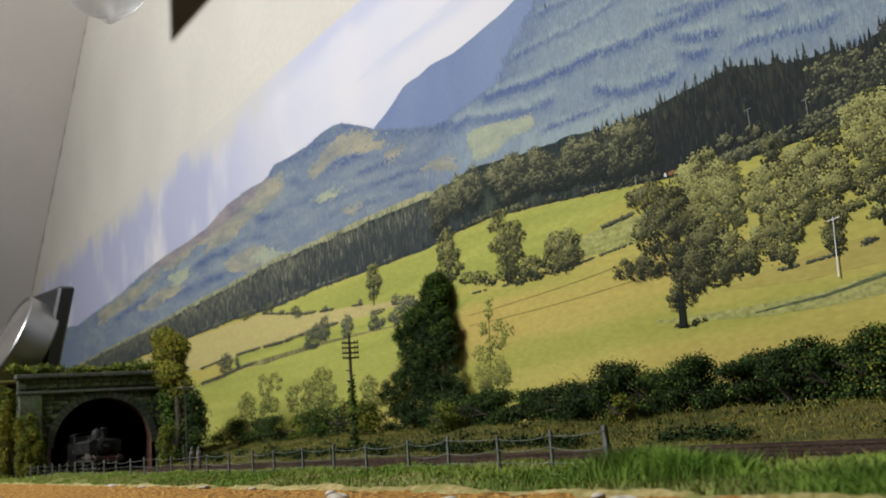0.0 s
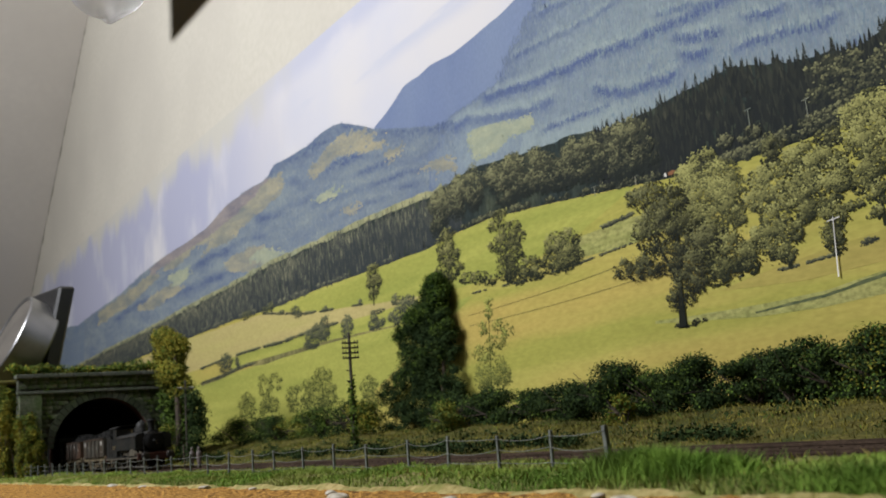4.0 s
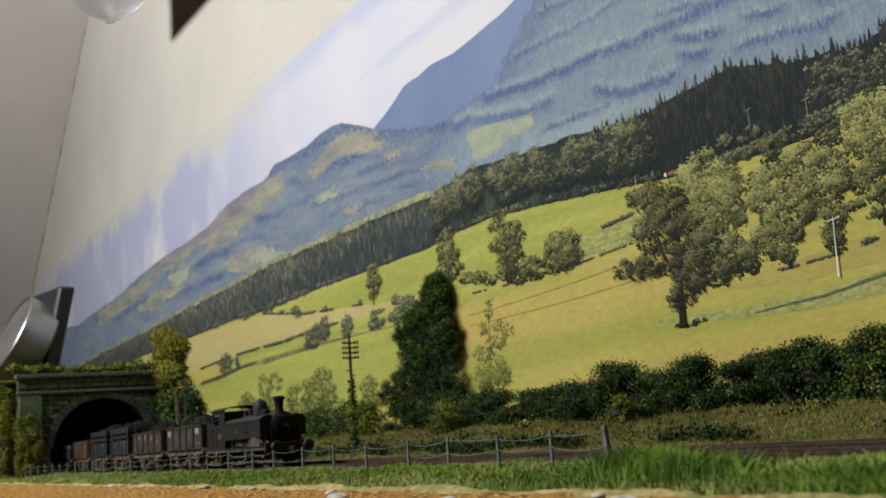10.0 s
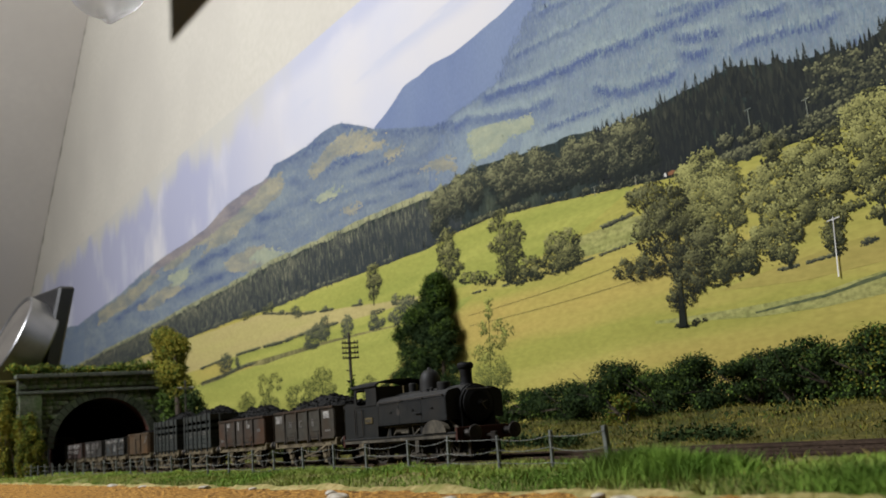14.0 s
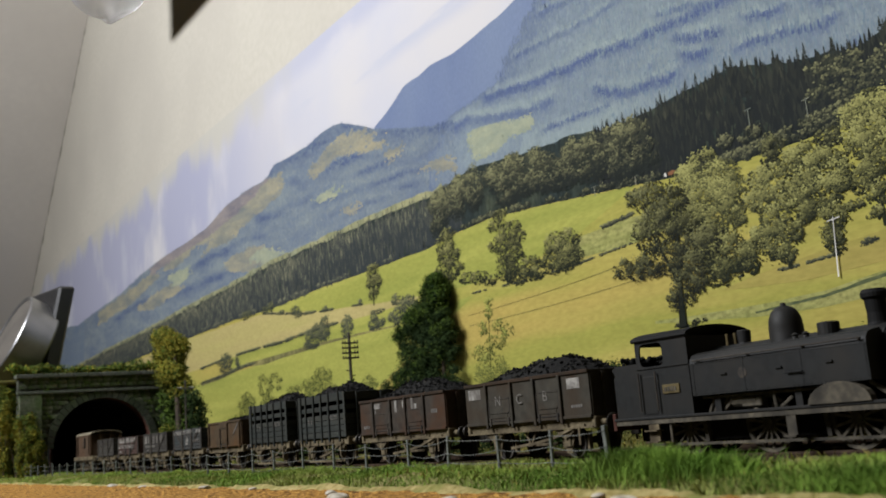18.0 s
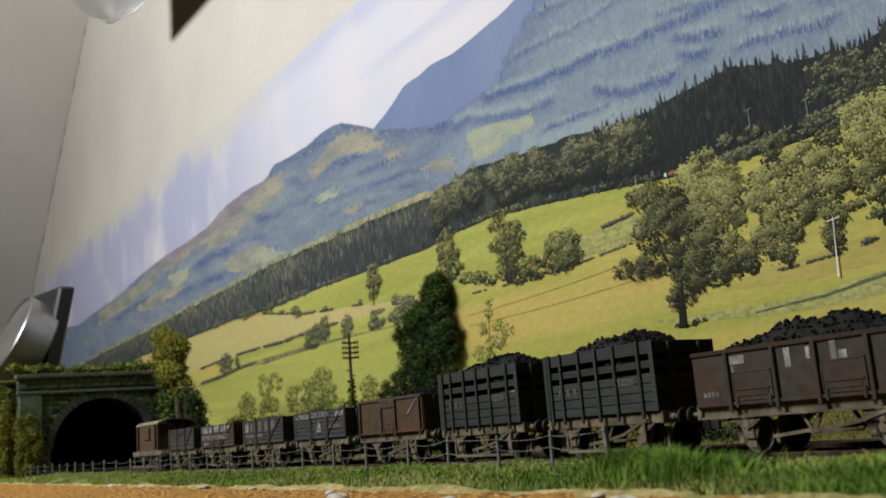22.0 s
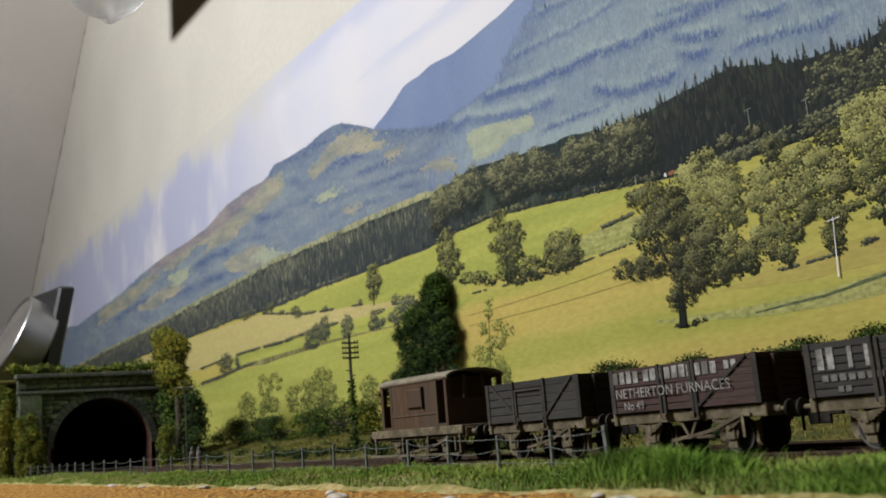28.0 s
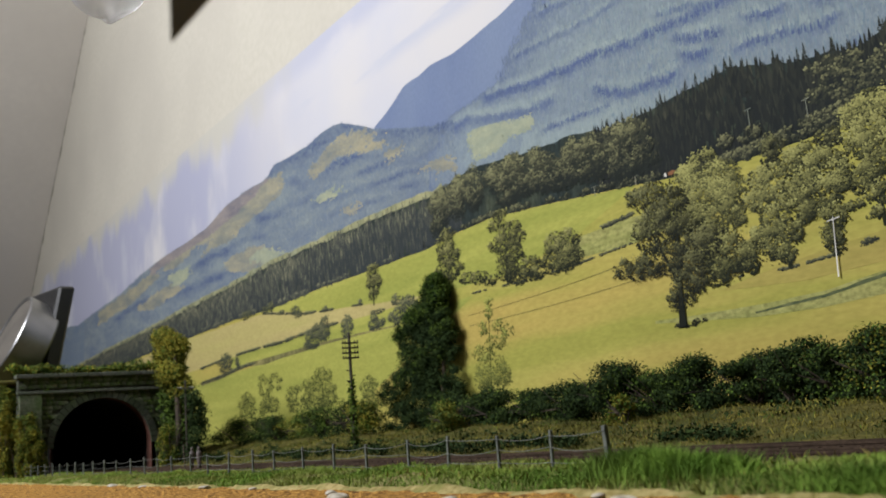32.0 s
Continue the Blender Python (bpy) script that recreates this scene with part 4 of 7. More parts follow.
crown("printed_tree", [(-1.014, .156, .010, .0050), (-1.022, .151, .010, .0045), (-1.010, .148, .013, .0070), (-1.018, .140, .014, .0065, -.05)], level=21, lift=.10, **MID)
crown("printed_tree", [(-.948, .148, .009, .0050), (-.950, .141, .014, .0065), (-.930, .140, .007, .0045), (-.945, .136, .015, .0035, -.12)], level=21, lift=-.04, **MID)
crown("printed_tree", [(-.940, .1535, .018, .0028)], level=20.5, lift=-.10, **MID)
crown("printed_tree", [(-.897, .161, .010, .0060), (-.872, .157, .014, .0055), (-.885, .152, .016, .0060), (-.862, .150, .010, .0050), (-.893, .144, .016, .0065, -.05), (-.910, .143, .008, .0050, .08), (-.890, .137, .016, .0050, -.05)], level=21, lift=.04, **MID)
crown("printed_tree", [(-1.424, .153, .020, .0060), (-1.440, .146, .018, .0070), (-1.412, .143, .020, .0080), (-1.425, .134, .030, .0055, -.12), (-1.375, .141, .007, .0080), (-1.372, .134, .009, .0040, -.1)], level=21, lift=-.06, **MID)
for x, z, rx, rz in ((-1.262, .203, .012, .0060), (-1.240, .204, .010, .0070), (-1.160, .187, .014, .0065), (-1.150, .181, .012, .0050), (-1.205, .191, .010, .0030), (-1.072, .176, .008, .0035), (-.979, .170, .004, .0035), (-1.33, .205, .020, .0070)):
    crown("printed_tree", [(x, z, rx, rz)], level=21.5, lift=.02, **MID)
LOWER = dict(inks=PALE_TREE, level=21, leaf=.0010, aspect=1.35)
crown("printed_tree", [(-1.345, .086, .020, .0075), (-1.330, .078, .022, .0075), (-1.360, .076, .020, .0075), (-1.340, .064, .034, .0090)], cover=1.6, lift=.06, gaps=.25, **LOWER)
crown("printed_tree", [(-1.284, .109, .012, .0055), (-1.240, .108, .014, .0045), (-1.262, .102, .016, .0050), (-1.222, .100, .012, .0045), (-1.290, .098, .010, .0055), (-1.256, .091, .014, .0065), (-1.286, .088, .010, .0050), (-1.226, .090, .008, .0045), (-1.266, .079, .020, .0070, -.12), (-1.248, .068, .026, .0100, -.15), (-1.280, .066, .020, .0100, -.12)],
      stems=[(-1.262, .06, -1.260, .100, .0016), (-1.260, .088, -1.284, .106, .0010), (-1.260, .090, -1.236, .106, .0010)], cover=1.7, lift=.04, gaps=.3, **LOWER)
crown("printed_tree", [(-1.180, .083, .020, .0060), (-1.160, .084, .012, .0055), (-1.185, .074, .022, .0070), (-1.170, .062, .030, .0100, -.08)], cover=1.7, lift=.04, gaps=.2, **LOWER)
crown("printed_tree", [(-1.094, .099, .018, .0065), (-1.076, .095, .016, .0060), (-1.110, .091, .016, .0060), (-1.134, .088, .014, .0060), (-1.084, .085, .022, .0070), (-1.125, .080, .020, .0070), (-1.064, .077, .012, .0060), (-1.098, .073, .026, .0075, -.06), (-1.140, .070, .016, .0075, -.08), (-1.076, .064, .026, .0090, -.08), (-1.115, .060, .030, .0100, -.10)],
      stems=[(-1.090, .05, -1.090, .092, .0018), (-1.130, .05, -1.128, .084, .0014)], cover=1.8, lift=.03, gaps=.15, **LOWER)
crown("printed_tree", [(-.972, .080, .012, .0050), (-.962, .074, .014, .0055), (-.982, .072, .012, .0055), (-.970, .064, .020, .0070), (-.975, .052, .024, .0090, -.06)], cover=1.7, lift=.04, gaps=.2, **LOWER)
# a thin, airy tree whose limbs show
crown("printed_tree", [(-.730, .070, .024, .015), (-.745, .085, .014, .008), (-.722, .092, .016, .008), (-.712, .108, .012, .006), (-.728, .122, .007, .007), (-.738, .108, .008, .007), (-.700, .100, .010, .007), (-.726, .132, .006, .005), (-.742, .060, .018, .012), (-.716, .062, .016, .012)],
      PALE_TREE, 21, .0008, 1.3, [(-.733, .045, -.730, .09, .0012), (-.730, .085, -.726, .134, .0007), (-.730, .085, -.706, .110, .0006), (-.731, .075, -.748, .095, .0006), (-.729, .10, -.740, .115, .0005)], gaps=.55, lift=.16)
mast = bmesh.new()
prism(mast, [(-.3551, .09), (-.3541, .09), (-.3519, .128), (-.3525, .128)], PY - LV * 46, PY - LV * 44)
prism(mast, [(-.3565, .1255), (-.3475, .1265), (-.3475, .1272), (-.3565, .1262)], PY - LV * 47, PY - LV * 44)
part("printed_mast", mast, PWHITE, sheet)
for x, z, h in ((-.3595, .196, .013), (-.405, .205, .012), (-.565, .195, .008), (-.518, .192, .007)):
    mast = bmesh.new()
    prism(mast, [(x - .0004, z), (x + .0004, z), (x + .0003, z + h), (x - .0003, z + h)], PY - LV * 21, PY - LV * 20)
    prism(mast, [(x - .003, z + h * .92), (x + .003, z + h * .96), (x + .003, z + h), (x - .003, z + h * .96)], PY - LV * 21, PY - LV * 20)
    part("printed_mast", mast, PBARE, sheet)
for x0, x1, m in ((-.488, -.4855, PWHITE), (-.484, -.475, PRED), (-.475, -.471, PBARE)):
    cot = bmesh.new()
    prism(cot, [(x0, .1905), (x1, .1900), (x1, .1922), ((x0 + x1) / 2, .1935), (x0, .1925)], PY - LV * 21, PY - LV * 20)
    part("printed_farmhouse", cot, m, sheet)
lines = bmesh.new()
for za, zb in ((.123, .147), (.113, .128)):
    for i in range(14):
        xa, xb = -.76 + .026 * i, -.76 + .026 * (i + 1)
        fz = lambda x: za + (zb - za) * ((x + .76) / .364) ** 1.1 - .004 * math.sin(math.pi * (x + .76) / .364)
        prism(lines, [(xa, fz(xa)), (xb, fz(xb)), (xb, fz(xb) + .0003), (xa, fz(xa) + .0003)], PY - LV * 19.4, PY - LV * 19)
part("printed_wires", lines, PLEAFD, sheet)

# ---- the layout's board and ground ----
tagged(part("baseboard", boxes((-3.3, 1.2, -0.62, WALL - 0.002, -0.06, -0.0125)), PLY), "plywood baseboard of the model railway", "baseboard", kind="structure")


def ground_z(x, y):
    if y < -0.112:
        return -0.005
    if y < -0.035:
        z = 0.0 + 0.0022 * noise.noise((x * 22, y * 30, 1.0)) + 0.001 * noise.noise((x * 80, y * 80, 4.0))
        if y < -0.1:
            z -= 0.25 * (-0.1 - y)
        return z
    if y < 0.082:
        return -0.0042 - 0.002 * (1 if (y < -0.028 or y > .076) else 0)
    u = min(1, (y - 0.082) / 0.105)
    h = 0.018 * u ** 0.75 + 0.004 * min(1, max(0, (-0.5 - x) / .5)) * u
    return -0.004 + h + u * (0.004 * noise.noise((x * 12, y * 25, 2.0)) + 0.0018 * noise.noise((x * 50, y * 60, 8.0)))


def sheet_mesh(name, x0, x1, y0, y1, nx, ny, material, fz):
    vs = [(x0 + (x1 - x0) * i / nx, y0 + (y1 - y0) * j / ny, fz(x0 + (x1 - x0) * i / nx, y0 + (y1 - y0) * j / ny)) for i in range(nx + 1) for j in range(ny + 1)]
    fs = [(i * (ny + 1) + j, (i + 1) * (ny + 1) + j, (i + 1) * (ny + 1) + j + 1, i * (ny + 1) + j + 1) for i in range(nx) for j in range(ny)]
    me = raw(name, vs, fs, material)
    me.shade_smooth()
    return part(name, me, material)


tagged(sheet_mesh("bank", -1.75, 0.6, 0.08, WALL - 0.004, 340, 40, EARTH, ground_z), "ochre grass bank rising behind the double track", "bank", kind="structure")
tagged(sheet_mesh("verge", -1.75, 0.06, -0.116, -0.03, 340, 22, NEARSOIL, ground_z), "narrow grassed verge along the track", "verge", kind="structure")
tagged(sheet_mesh("trackbed", -1.75, 0.9, -0.036, 0.084, 700, 40, BALLAST, lambda x, y: -0.0036 - 0.0016 * max(0, (abs(y - .024) - .046) / .012) + 0.0006 * noise.noise((x * 300, y * 300, 0))),
       "brown weathered ballast under the double track", "trackbed", kind="structure")
tagged(sheet_mesh("cork_strip", -2.2, 0.06, -0.215, -0.113, 600, 40, CORK,
                  lambda x, y: -0.0022 + 0.0008 * noise.noise((x * 140, y * 140, 0)) + 0.0005 * noise.noise((x * 420, y * 420, 5))), "orange-brown cork edge of the layout", "cork", kind="structure")


# ---- tunnel portal and hill ----
PX, Y0, Y1, SPR, RAD = -1.2, -0.031, 0.083, 0.029, 0.057
YC = (Y0 + Y1) / 2


def arch_line(r, n=28, foot=-0.006):
    pts = [(YC - r, foot)] + [(YC - r * math.cos(math.pi * i / n), SPR + r * math.sin(math.pi * i / n)) for i in range(n + 1)] + [(YC + r, foot)]
    return pts


def yz_prism(bm, outline, x0, x1):
    a = [bm.verts.new((x0, y, z)) for y, z in outline]
    b = [bm.verts.new((x1, y, z)) for y, z in outline]
    bm.faces.new(a)
    bm.faces.new(b[::-1])
    for i in range(len(a)):
        j = (i + 1) % len(a)
        bm.faces.new((a[j], a[i], b[i], b[j]))
    bmesh.ops.recalc_face_normals(bm, faces=bm.faces)
    return bm


portal = thing("tunnel_portal", "mossy grey stone tunnel portal with a round arch", "tunnel portal", x=PX, y=YC, z=-0.004)
portal.location = (0, 0, 0)
bm = bmesh.new()
yz_prism(bm, [(-0.069, -0.006)] + arch_line(RAD + 0.006) + [(0.124, -0.006), (0.124, 0.112), (-0.069, 0.112)], PX - 0.014, PX - 0.002)
part("backing_wall", bm, MORTAR, portal)
bm = bmesh.new()
n = 36
pts = arch_line(RAD, n)
for (ya, za), (yb, zb) in zip(pts, pts[1:]):
    for xa, xb in ((PX - 0.001, PX - 0.022),):
        vs = [bm.verts.new(p) for p in ((xa, ya, za), (xa, yb, zb), (xb, yb, zb), (xb, ya, za))]
        bm.faces.new(vs)
part("arch_lining", bm, REDSTONE, portal, "reddish stone soffit of the arch")
# the bore behind the arch, near-black over its whole length
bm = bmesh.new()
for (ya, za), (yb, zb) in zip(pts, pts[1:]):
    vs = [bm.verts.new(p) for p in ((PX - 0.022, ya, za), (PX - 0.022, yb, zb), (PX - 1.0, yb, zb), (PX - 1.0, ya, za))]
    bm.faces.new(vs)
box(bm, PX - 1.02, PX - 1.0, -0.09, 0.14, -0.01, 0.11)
part("tunnel_bore", bm, BOREBLACK, portal, "near-black tunnel bore")
part("string_course", boxes((PX - 0.004, PX + 0.003, -0.071, 0.124, 0.0935, 0.0965), bevel=0.0004), COPING, portal)
for ya, yb in ((-0.0685, -0.044), (0.098, 0.122)):
    part("pilaster", boxes((PX - 0.006, PX + 0.0022, ya, yb, -0.006, 0.0935), bevel=0.0004), STONE, portal)
y = -0.072
while y < 0.108:
    part("coping_stone", boxes((PX - 0.012, PX + 0.0035, y, y + 0.0155, 0.112, 0.1165), bevel=0.0005), COPING, portal)
    y += 0.016
vou = 27
for i in range(vou):
    a0, a1 = math.pi * i / vou + 0.006, math.pi * (i + 1) / vou - 0.006
    r0, r1 = RAD, RAD + (0.0085 if i != vou // 2 else 0.011)
    bm = bmesh.new()
    yz_prism(bm, [(YC - r * math.cos(a), SPR + r * math.sin(a)) for r, a in ((r0, a0), (r1, a0), (r1, a1), (r0, a1))], PX - 0.003, PX + 0.0012)
    part("voussoir", bm, SOOTSTONE, portal)
stone_mesh = {}
course, z = 0, -0.004
while z < 0.110:
    h = 0.0052 if z < 0.09 else 0.0048
    y = -0.068 + (course % 2) * 0.004
    while y < 0.114:
        w = random.choice((0.007, 0.009, 0.011, 0.013))
        ym, zm = y + w / 2, z + h / 2
        inside = (abs(ym - YC) < RAD + 0.006 + w * .35 and zm < SPR) or (zm >= SPR and math.hypot(ym - YC, zm - SPR) < RAD + 0.0075 + w * .2)
        if not inside and not (0.0925 < zm < 0.0975):
            if w not in stone_mesh:
                b2 = boxes((-0.001, 0.0006, -w / 2 + .00035, w / 2 - .00035, -h / 2 + .00035, h / 2 - .00035), bevel=0.0003)
                me = bpy.data.meshes.new("stone")
                b2.to_mesh(me)
                b2.free()
                me.materials.append(STONE)
                stone_mesh[w] = me
            st = part("stone", stone_mesh[w], STONE, portal)
            st.location = (PX - 0.0012 + 0.0005 * random.random(), ym, zm)
        y += w
    z += h
    course += 1
hill = bmesh.new()
box(hill, -2.25, PX - 0.02, -0.32, -0.09, -0.012, 0.06, 0.02)
box(hill, -2.25, PX - 0.014, -0.0899, 0.137, 0.106, 0.112, 0.002)
box(hill, -2.25, PX - 0.014, 0.12, 0.138, -0.012, 0.106, 0.002)
box(hill, -2.25, PX - 0.014, -0.10, -0.085, -0.012, 0.106, 0.002)
tagged(part("hill", hill, EARTH), "overgrown hill over the tunnel", "hill", kind="structure")


# ---- foliage ----
def leaves(n, blobs, size, squash=1.0, shell=0.55):
    """n small pointed leaf quads spread over ellipsoids (x, y, z, rx, ry, rz)."""
    b = np.array(blobs, float)
    vol = (b[:, 3] * b[:, 4] * b[:, 5]) ** (2 / 3)
    k = rng.choice(len(b), n, p=vol / vol.sum())
    d = rng.normal(size=(n, 3))
    d /= np.linalg.norm(d, axis=1)[:, None]
    r = (shell + (1 - shell) * rng.random(n))[:, None] * (1 + 0.13 * rng.normal(size=n))[:, None]
    c = b[k, :3] + d * r * b[k, 3:6]
    u = rng.normal(size=(n, 3))
    u /= np.linalg.norm(u, axis=1)[:, None]
    w = np.cross(u, d + 0.4 * rng.normal(size=(n, 3)))
    w /= np.linalg.norm(w, axis=1)[:, None] + 1e-9
    s = (size * (0.5 + rng.random(n)))[:, None]
    v = np.stack([c - u * s, c + w * s * .55, c + u * s, c - w * s * .55], 1).reshape(-1, 3)
    return v, np.arange(4 * n).reshape(-1, 4)


def foliage(name, n, blobs, size, material, parent=None, shell=0.55, label=""):
    v, f = leaves(n, blobs, size, shell=shell)
    return part(name, raw(name, v.tolist(), f.tolist(), material), material, parent, label)


def lumpy(cx, cy, z0, z1, rx, ry, k=14):
    """Ellipsoids that make up one uneven bush."""
    out = []
    for i in range(k):
        u = (i + .5) / k
        z = z0 + (z1 - z0) * (0.08 + 0.78 * u)
        sp = 1 - 0.55 * u
        out.append((cx + rx * sp * random.uniform(-.75, .75), cy + ry * sp * random.uniform(-.6, .6), z, rx * random.uniform(.28, .48), ry * random.uniform(.4, .6), (z1 - z0) * random.uniform(.13, .24)))
    return out


def bush(cx, cy, z1, rx, ry, n, mats, label, name="bush", group="hedge bushes"):
    z0 = ground_z(cx, cy)
    t = thing(name, label, "bush", group, cx, cy, z0)
    t.location = (0, 0, 0)
    bl = lumpy(cx, cy, z0, z1, rx, ry)
    # later colours only on the outer shell, which puts self-shading into the leaves
    for q, (mt, share) in enumerate(mats):
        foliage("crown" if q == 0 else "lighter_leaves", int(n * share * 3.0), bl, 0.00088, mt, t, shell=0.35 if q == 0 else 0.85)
    bm = bmesh.new()
    for i in range(16):
        a = random.uniform(0, 6.28)
        tip = Vector((cx + rx * .75 * math.cos(a), cy + ry * .8 * math.sin(a), z0 + (z1 - z0) * random.uniform(.25, .88)))
        mid = Vector((cx + rx * .35 * math.cos(a + .4), cy + ry * .35 * math.sin(a + .4), z0 + (z1 - z0) * .35))
        rod(bm, (cx + random.uniform(-.004, .004), cy, z0 - .002), mid, .0007, 5, .0005)
        rod(bm, mid, tip, .0005, 5, .0002)
    part("branchwork", bm, BARK, t)
    return t


DK = "dense dark green hedge bush on the bank"
for row in [(-.725, .215, .058, .030, .03, 2400, 0), (-.685, .21, .052, .030, .03, 2600, 0), (-.645, .205, .053, .032, .03, 2600, 0), (-.595, .21, .050, .030, .03, 2600, 0), (-.548, .205, .051, .030, .03, 2800, 0), (-.500, .20, .0615, .032, .03, 3600, 0), (-.458, .205, .051, .027, .03, 2800, 1),
            (-.420, .20, .0585, .026, .03, 3400, 0), (-.383, .205, .054, .025, .028, 3200, 0), (-.352, .20, .058, .024, .028, 3600, 0), (-.325, .205, .053, .022, .028, 3200, 1), (-.296, .20, .060, .026, .03, 3800, 2),
            (-.262, .20, .058, .026, .03, 3200, 2), (-.225, .20, .058, .026, .03, 2000, 0), (-.18, .20, .056, .03, .03, 1600, 0)]:
    cx, cy, z1, rx, ry, n, k = row
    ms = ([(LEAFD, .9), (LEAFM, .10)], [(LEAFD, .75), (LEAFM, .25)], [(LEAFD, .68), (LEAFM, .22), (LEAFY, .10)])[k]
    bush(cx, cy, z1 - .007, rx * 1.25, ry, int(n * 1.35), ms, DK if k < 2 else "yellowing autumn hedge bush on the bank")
for row in [(-1.22, .20, .054, .05, .03, 1800, 1), (-1.15, .205, .052, .045, .03, 1800, 1), (-1.08, .20, .050, .04, .03, 1800, 0), (-1.02, .205, .048, .035, .03, 1600, 3), (-.965, .20, .053, .035, .03, 1800, 1),
            (-.905, .205, .056, .035, .03, 1800, 0), (-.85, .19, .050, .03, .03, 1800, 3)]:
    cx, cy, z1, rx, ry, n, k = row
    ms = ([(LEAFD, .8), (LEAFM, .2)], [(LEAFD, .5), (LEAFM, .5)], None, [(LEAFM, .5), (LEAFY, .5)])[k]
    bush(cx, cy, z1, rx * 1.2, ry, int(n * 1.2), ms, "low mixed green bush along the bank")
bush(-.672, .172, .040, .022, .018, 1500, [(LEAFY, .55), (LEAFM, .45)], "small yellow-green shrub beside the ivy-clad tree", "shrub", "")
bush(-.455, .165, .030, .014, .012, 700, [(LEAFY, .6), (LEAFM, .4)], "small yellow-green shrub below the hedge", "shrub", "")

ivy = thing("ivy_clad_tree", "tall conical tree smothered in dark green ivy", "tree")
iv = []
IVL = [(.010, -.925), (.058, -.925), (.070, -.916), (.081, -.903), (.093, -.901), (.098, -.888), (.122, -.886), (.135, -.871), (.142, -.843), (.1445, -.826), (.160, -.817), (.1695, -.803)]
IVR = [(.010, -.756), (.046, -.753), (.056, -.752), (.068, -.758), (.0845, -.763), (.107, -.766), (.121, -.769), (.133, -.774), (.153, -.775), (.1695, -.786)]
for i in range(60):
    z = 0.014 + 0.152 * i / 59
    xl, xr = lerp(IVL, z), lerp(IVR, z)
    for q in range(6):
        r = min(.013, .40 * (xr - xl)) * random.uniform(.6, 1.1)
        iv.append((random.uniform(xl + r * .85, xr - r * .85), .254 + random.uniform(-.006, .004), z, r, .006, .0065))
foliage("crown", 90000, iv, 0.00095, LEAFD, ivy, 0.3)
# lighter leaves gathered near the top: the lit look is in their colour
foliage("lighter_ivy", 17000, [b for b in iv if b[2] > .128 or (b[2] > .06 and random.random() < .18)], 0.0009, LEAFM, ivy, 0.9, "mid-green ivy leaves, coloured lighter to look lit")
bm = bmesh.new()
rod(bm, (-.815, .2595, .012), (-.790, .2595, .14), .003, 9, .0015)
part("trunk", bm, BARK, ivy)
nt = thing("portal_tree", "leafy olive and yellow tree beside the tunnel portal", "tree")
blob = [(-1.196 + random.uniform(-.022, .022), .108 + random.uniform(-.010, .010), .040 + .117 * i / 22, .034 if i < 18 else .026, .014, .014) for i in range(23)]
foliage("crown", 20000, blob, 0.0014, LEAFM, nt, 0.4)
foliage("yellow_leaves", 21000, [b for b in blob if b[2] > .085], 0.0014, LEAFY, nt, 0.8, "yellowing leaves")
foliage("ivy_skirt", 5000, [(-1.128 + random.uniform(-.012, .012), .112 + random.uniform(-.008, .008), .008 + .072 * i / 15, .020, .012, .012) for i in range(16)], 0.0015, LEAFD, nt, 0.4, "dark ivy round the stem")
bm = bmesh.new()
rod(bm, (-1.165, .108, -.004), (-1.172, .106, .14), .005, 9, .002)
part("trunk", bm, BARK, nt)
for nm, row in (("portal_bush", [(-1.178, -.086, .070, .016, .022, 7000, [(LEAFY, .6), (LEAFM, .4)]), (-1.17, -.070, .048, .012, .014, 2600, [(LEAFY, .5), (LEAFM, .5)]), (-1.184, -.088, .104, .012, .018, 6000, [(LEAFY, .55), (LEAFM, .45)]),
                                 (-1.16, .090, .050, .016, .014, 2600, [(LEAFM, .7), (LEAFY, .3)]), (-1.15, -.092, .024, .02, .02, 900, [(LEAFY, .6), (LEAFM, .4)]), (-1.165, -.064, .074, .012, .015, 5000, [(LEAFY, .6), (LEAFM, .4)]), (-1.155, -.056, .040, .010, .012, 2200, [(LEAFM, .6), (LEAFY, .4)]),
                                 (-1.135, -.082, .066, .013, .012, 5000, [(LEAFY, .8), (LEAFM, .2)]), (-1.125, -.074, .044, .010, .011, 3000, [(LEAFY, .75), (LEAFM, .25)]), (-1.14, -.094, .082, .012, .010, 5000, [(LEAFY, .85), (LEAFM, .15)])]),):
    for cx, cy, z1, rx, ry, n, ms in row:
        bush(cx, cy, z1, rx, ry, n, ms, "yellow-green bush beside the tunnel portal", nm, "bushes beside the portal")
top = thing("parapet_growth", "yellow-green creeping growth over the parapet", "undergrowth", kind="stuff")
tb = [(PX - .02 - .02 * random.random(), -.07 + .205 * i / 24, .118 + .009 * random.random(), .012, .010, .006) for i in range(25)]
foliage("creeper", 3000, tb, 0.0014, LEAFY, top, .4)
foliage("dark_creeper", 6500, tb + [(PX - .03, .075, .128, .012, .014, .008), (PX - .03, .055, .124, .012, .012, .008)], 0.0014, LEAFM, top, .4)
moss = thing("moss_patches", "patches of moss clinging to the portal stones", "moss", kind="stuff")
spots = [(PX + .001, random.uniform(-.066, .13), random.uniform(.03, .108), .001, .006, .004) for i in range(90)]
foliage("moss", 900, [s for s in spots if math.hypot(s[1] - YC, s[2] - SPR) > RAD + .011], 0.0009, LEAFM, moss, .2)


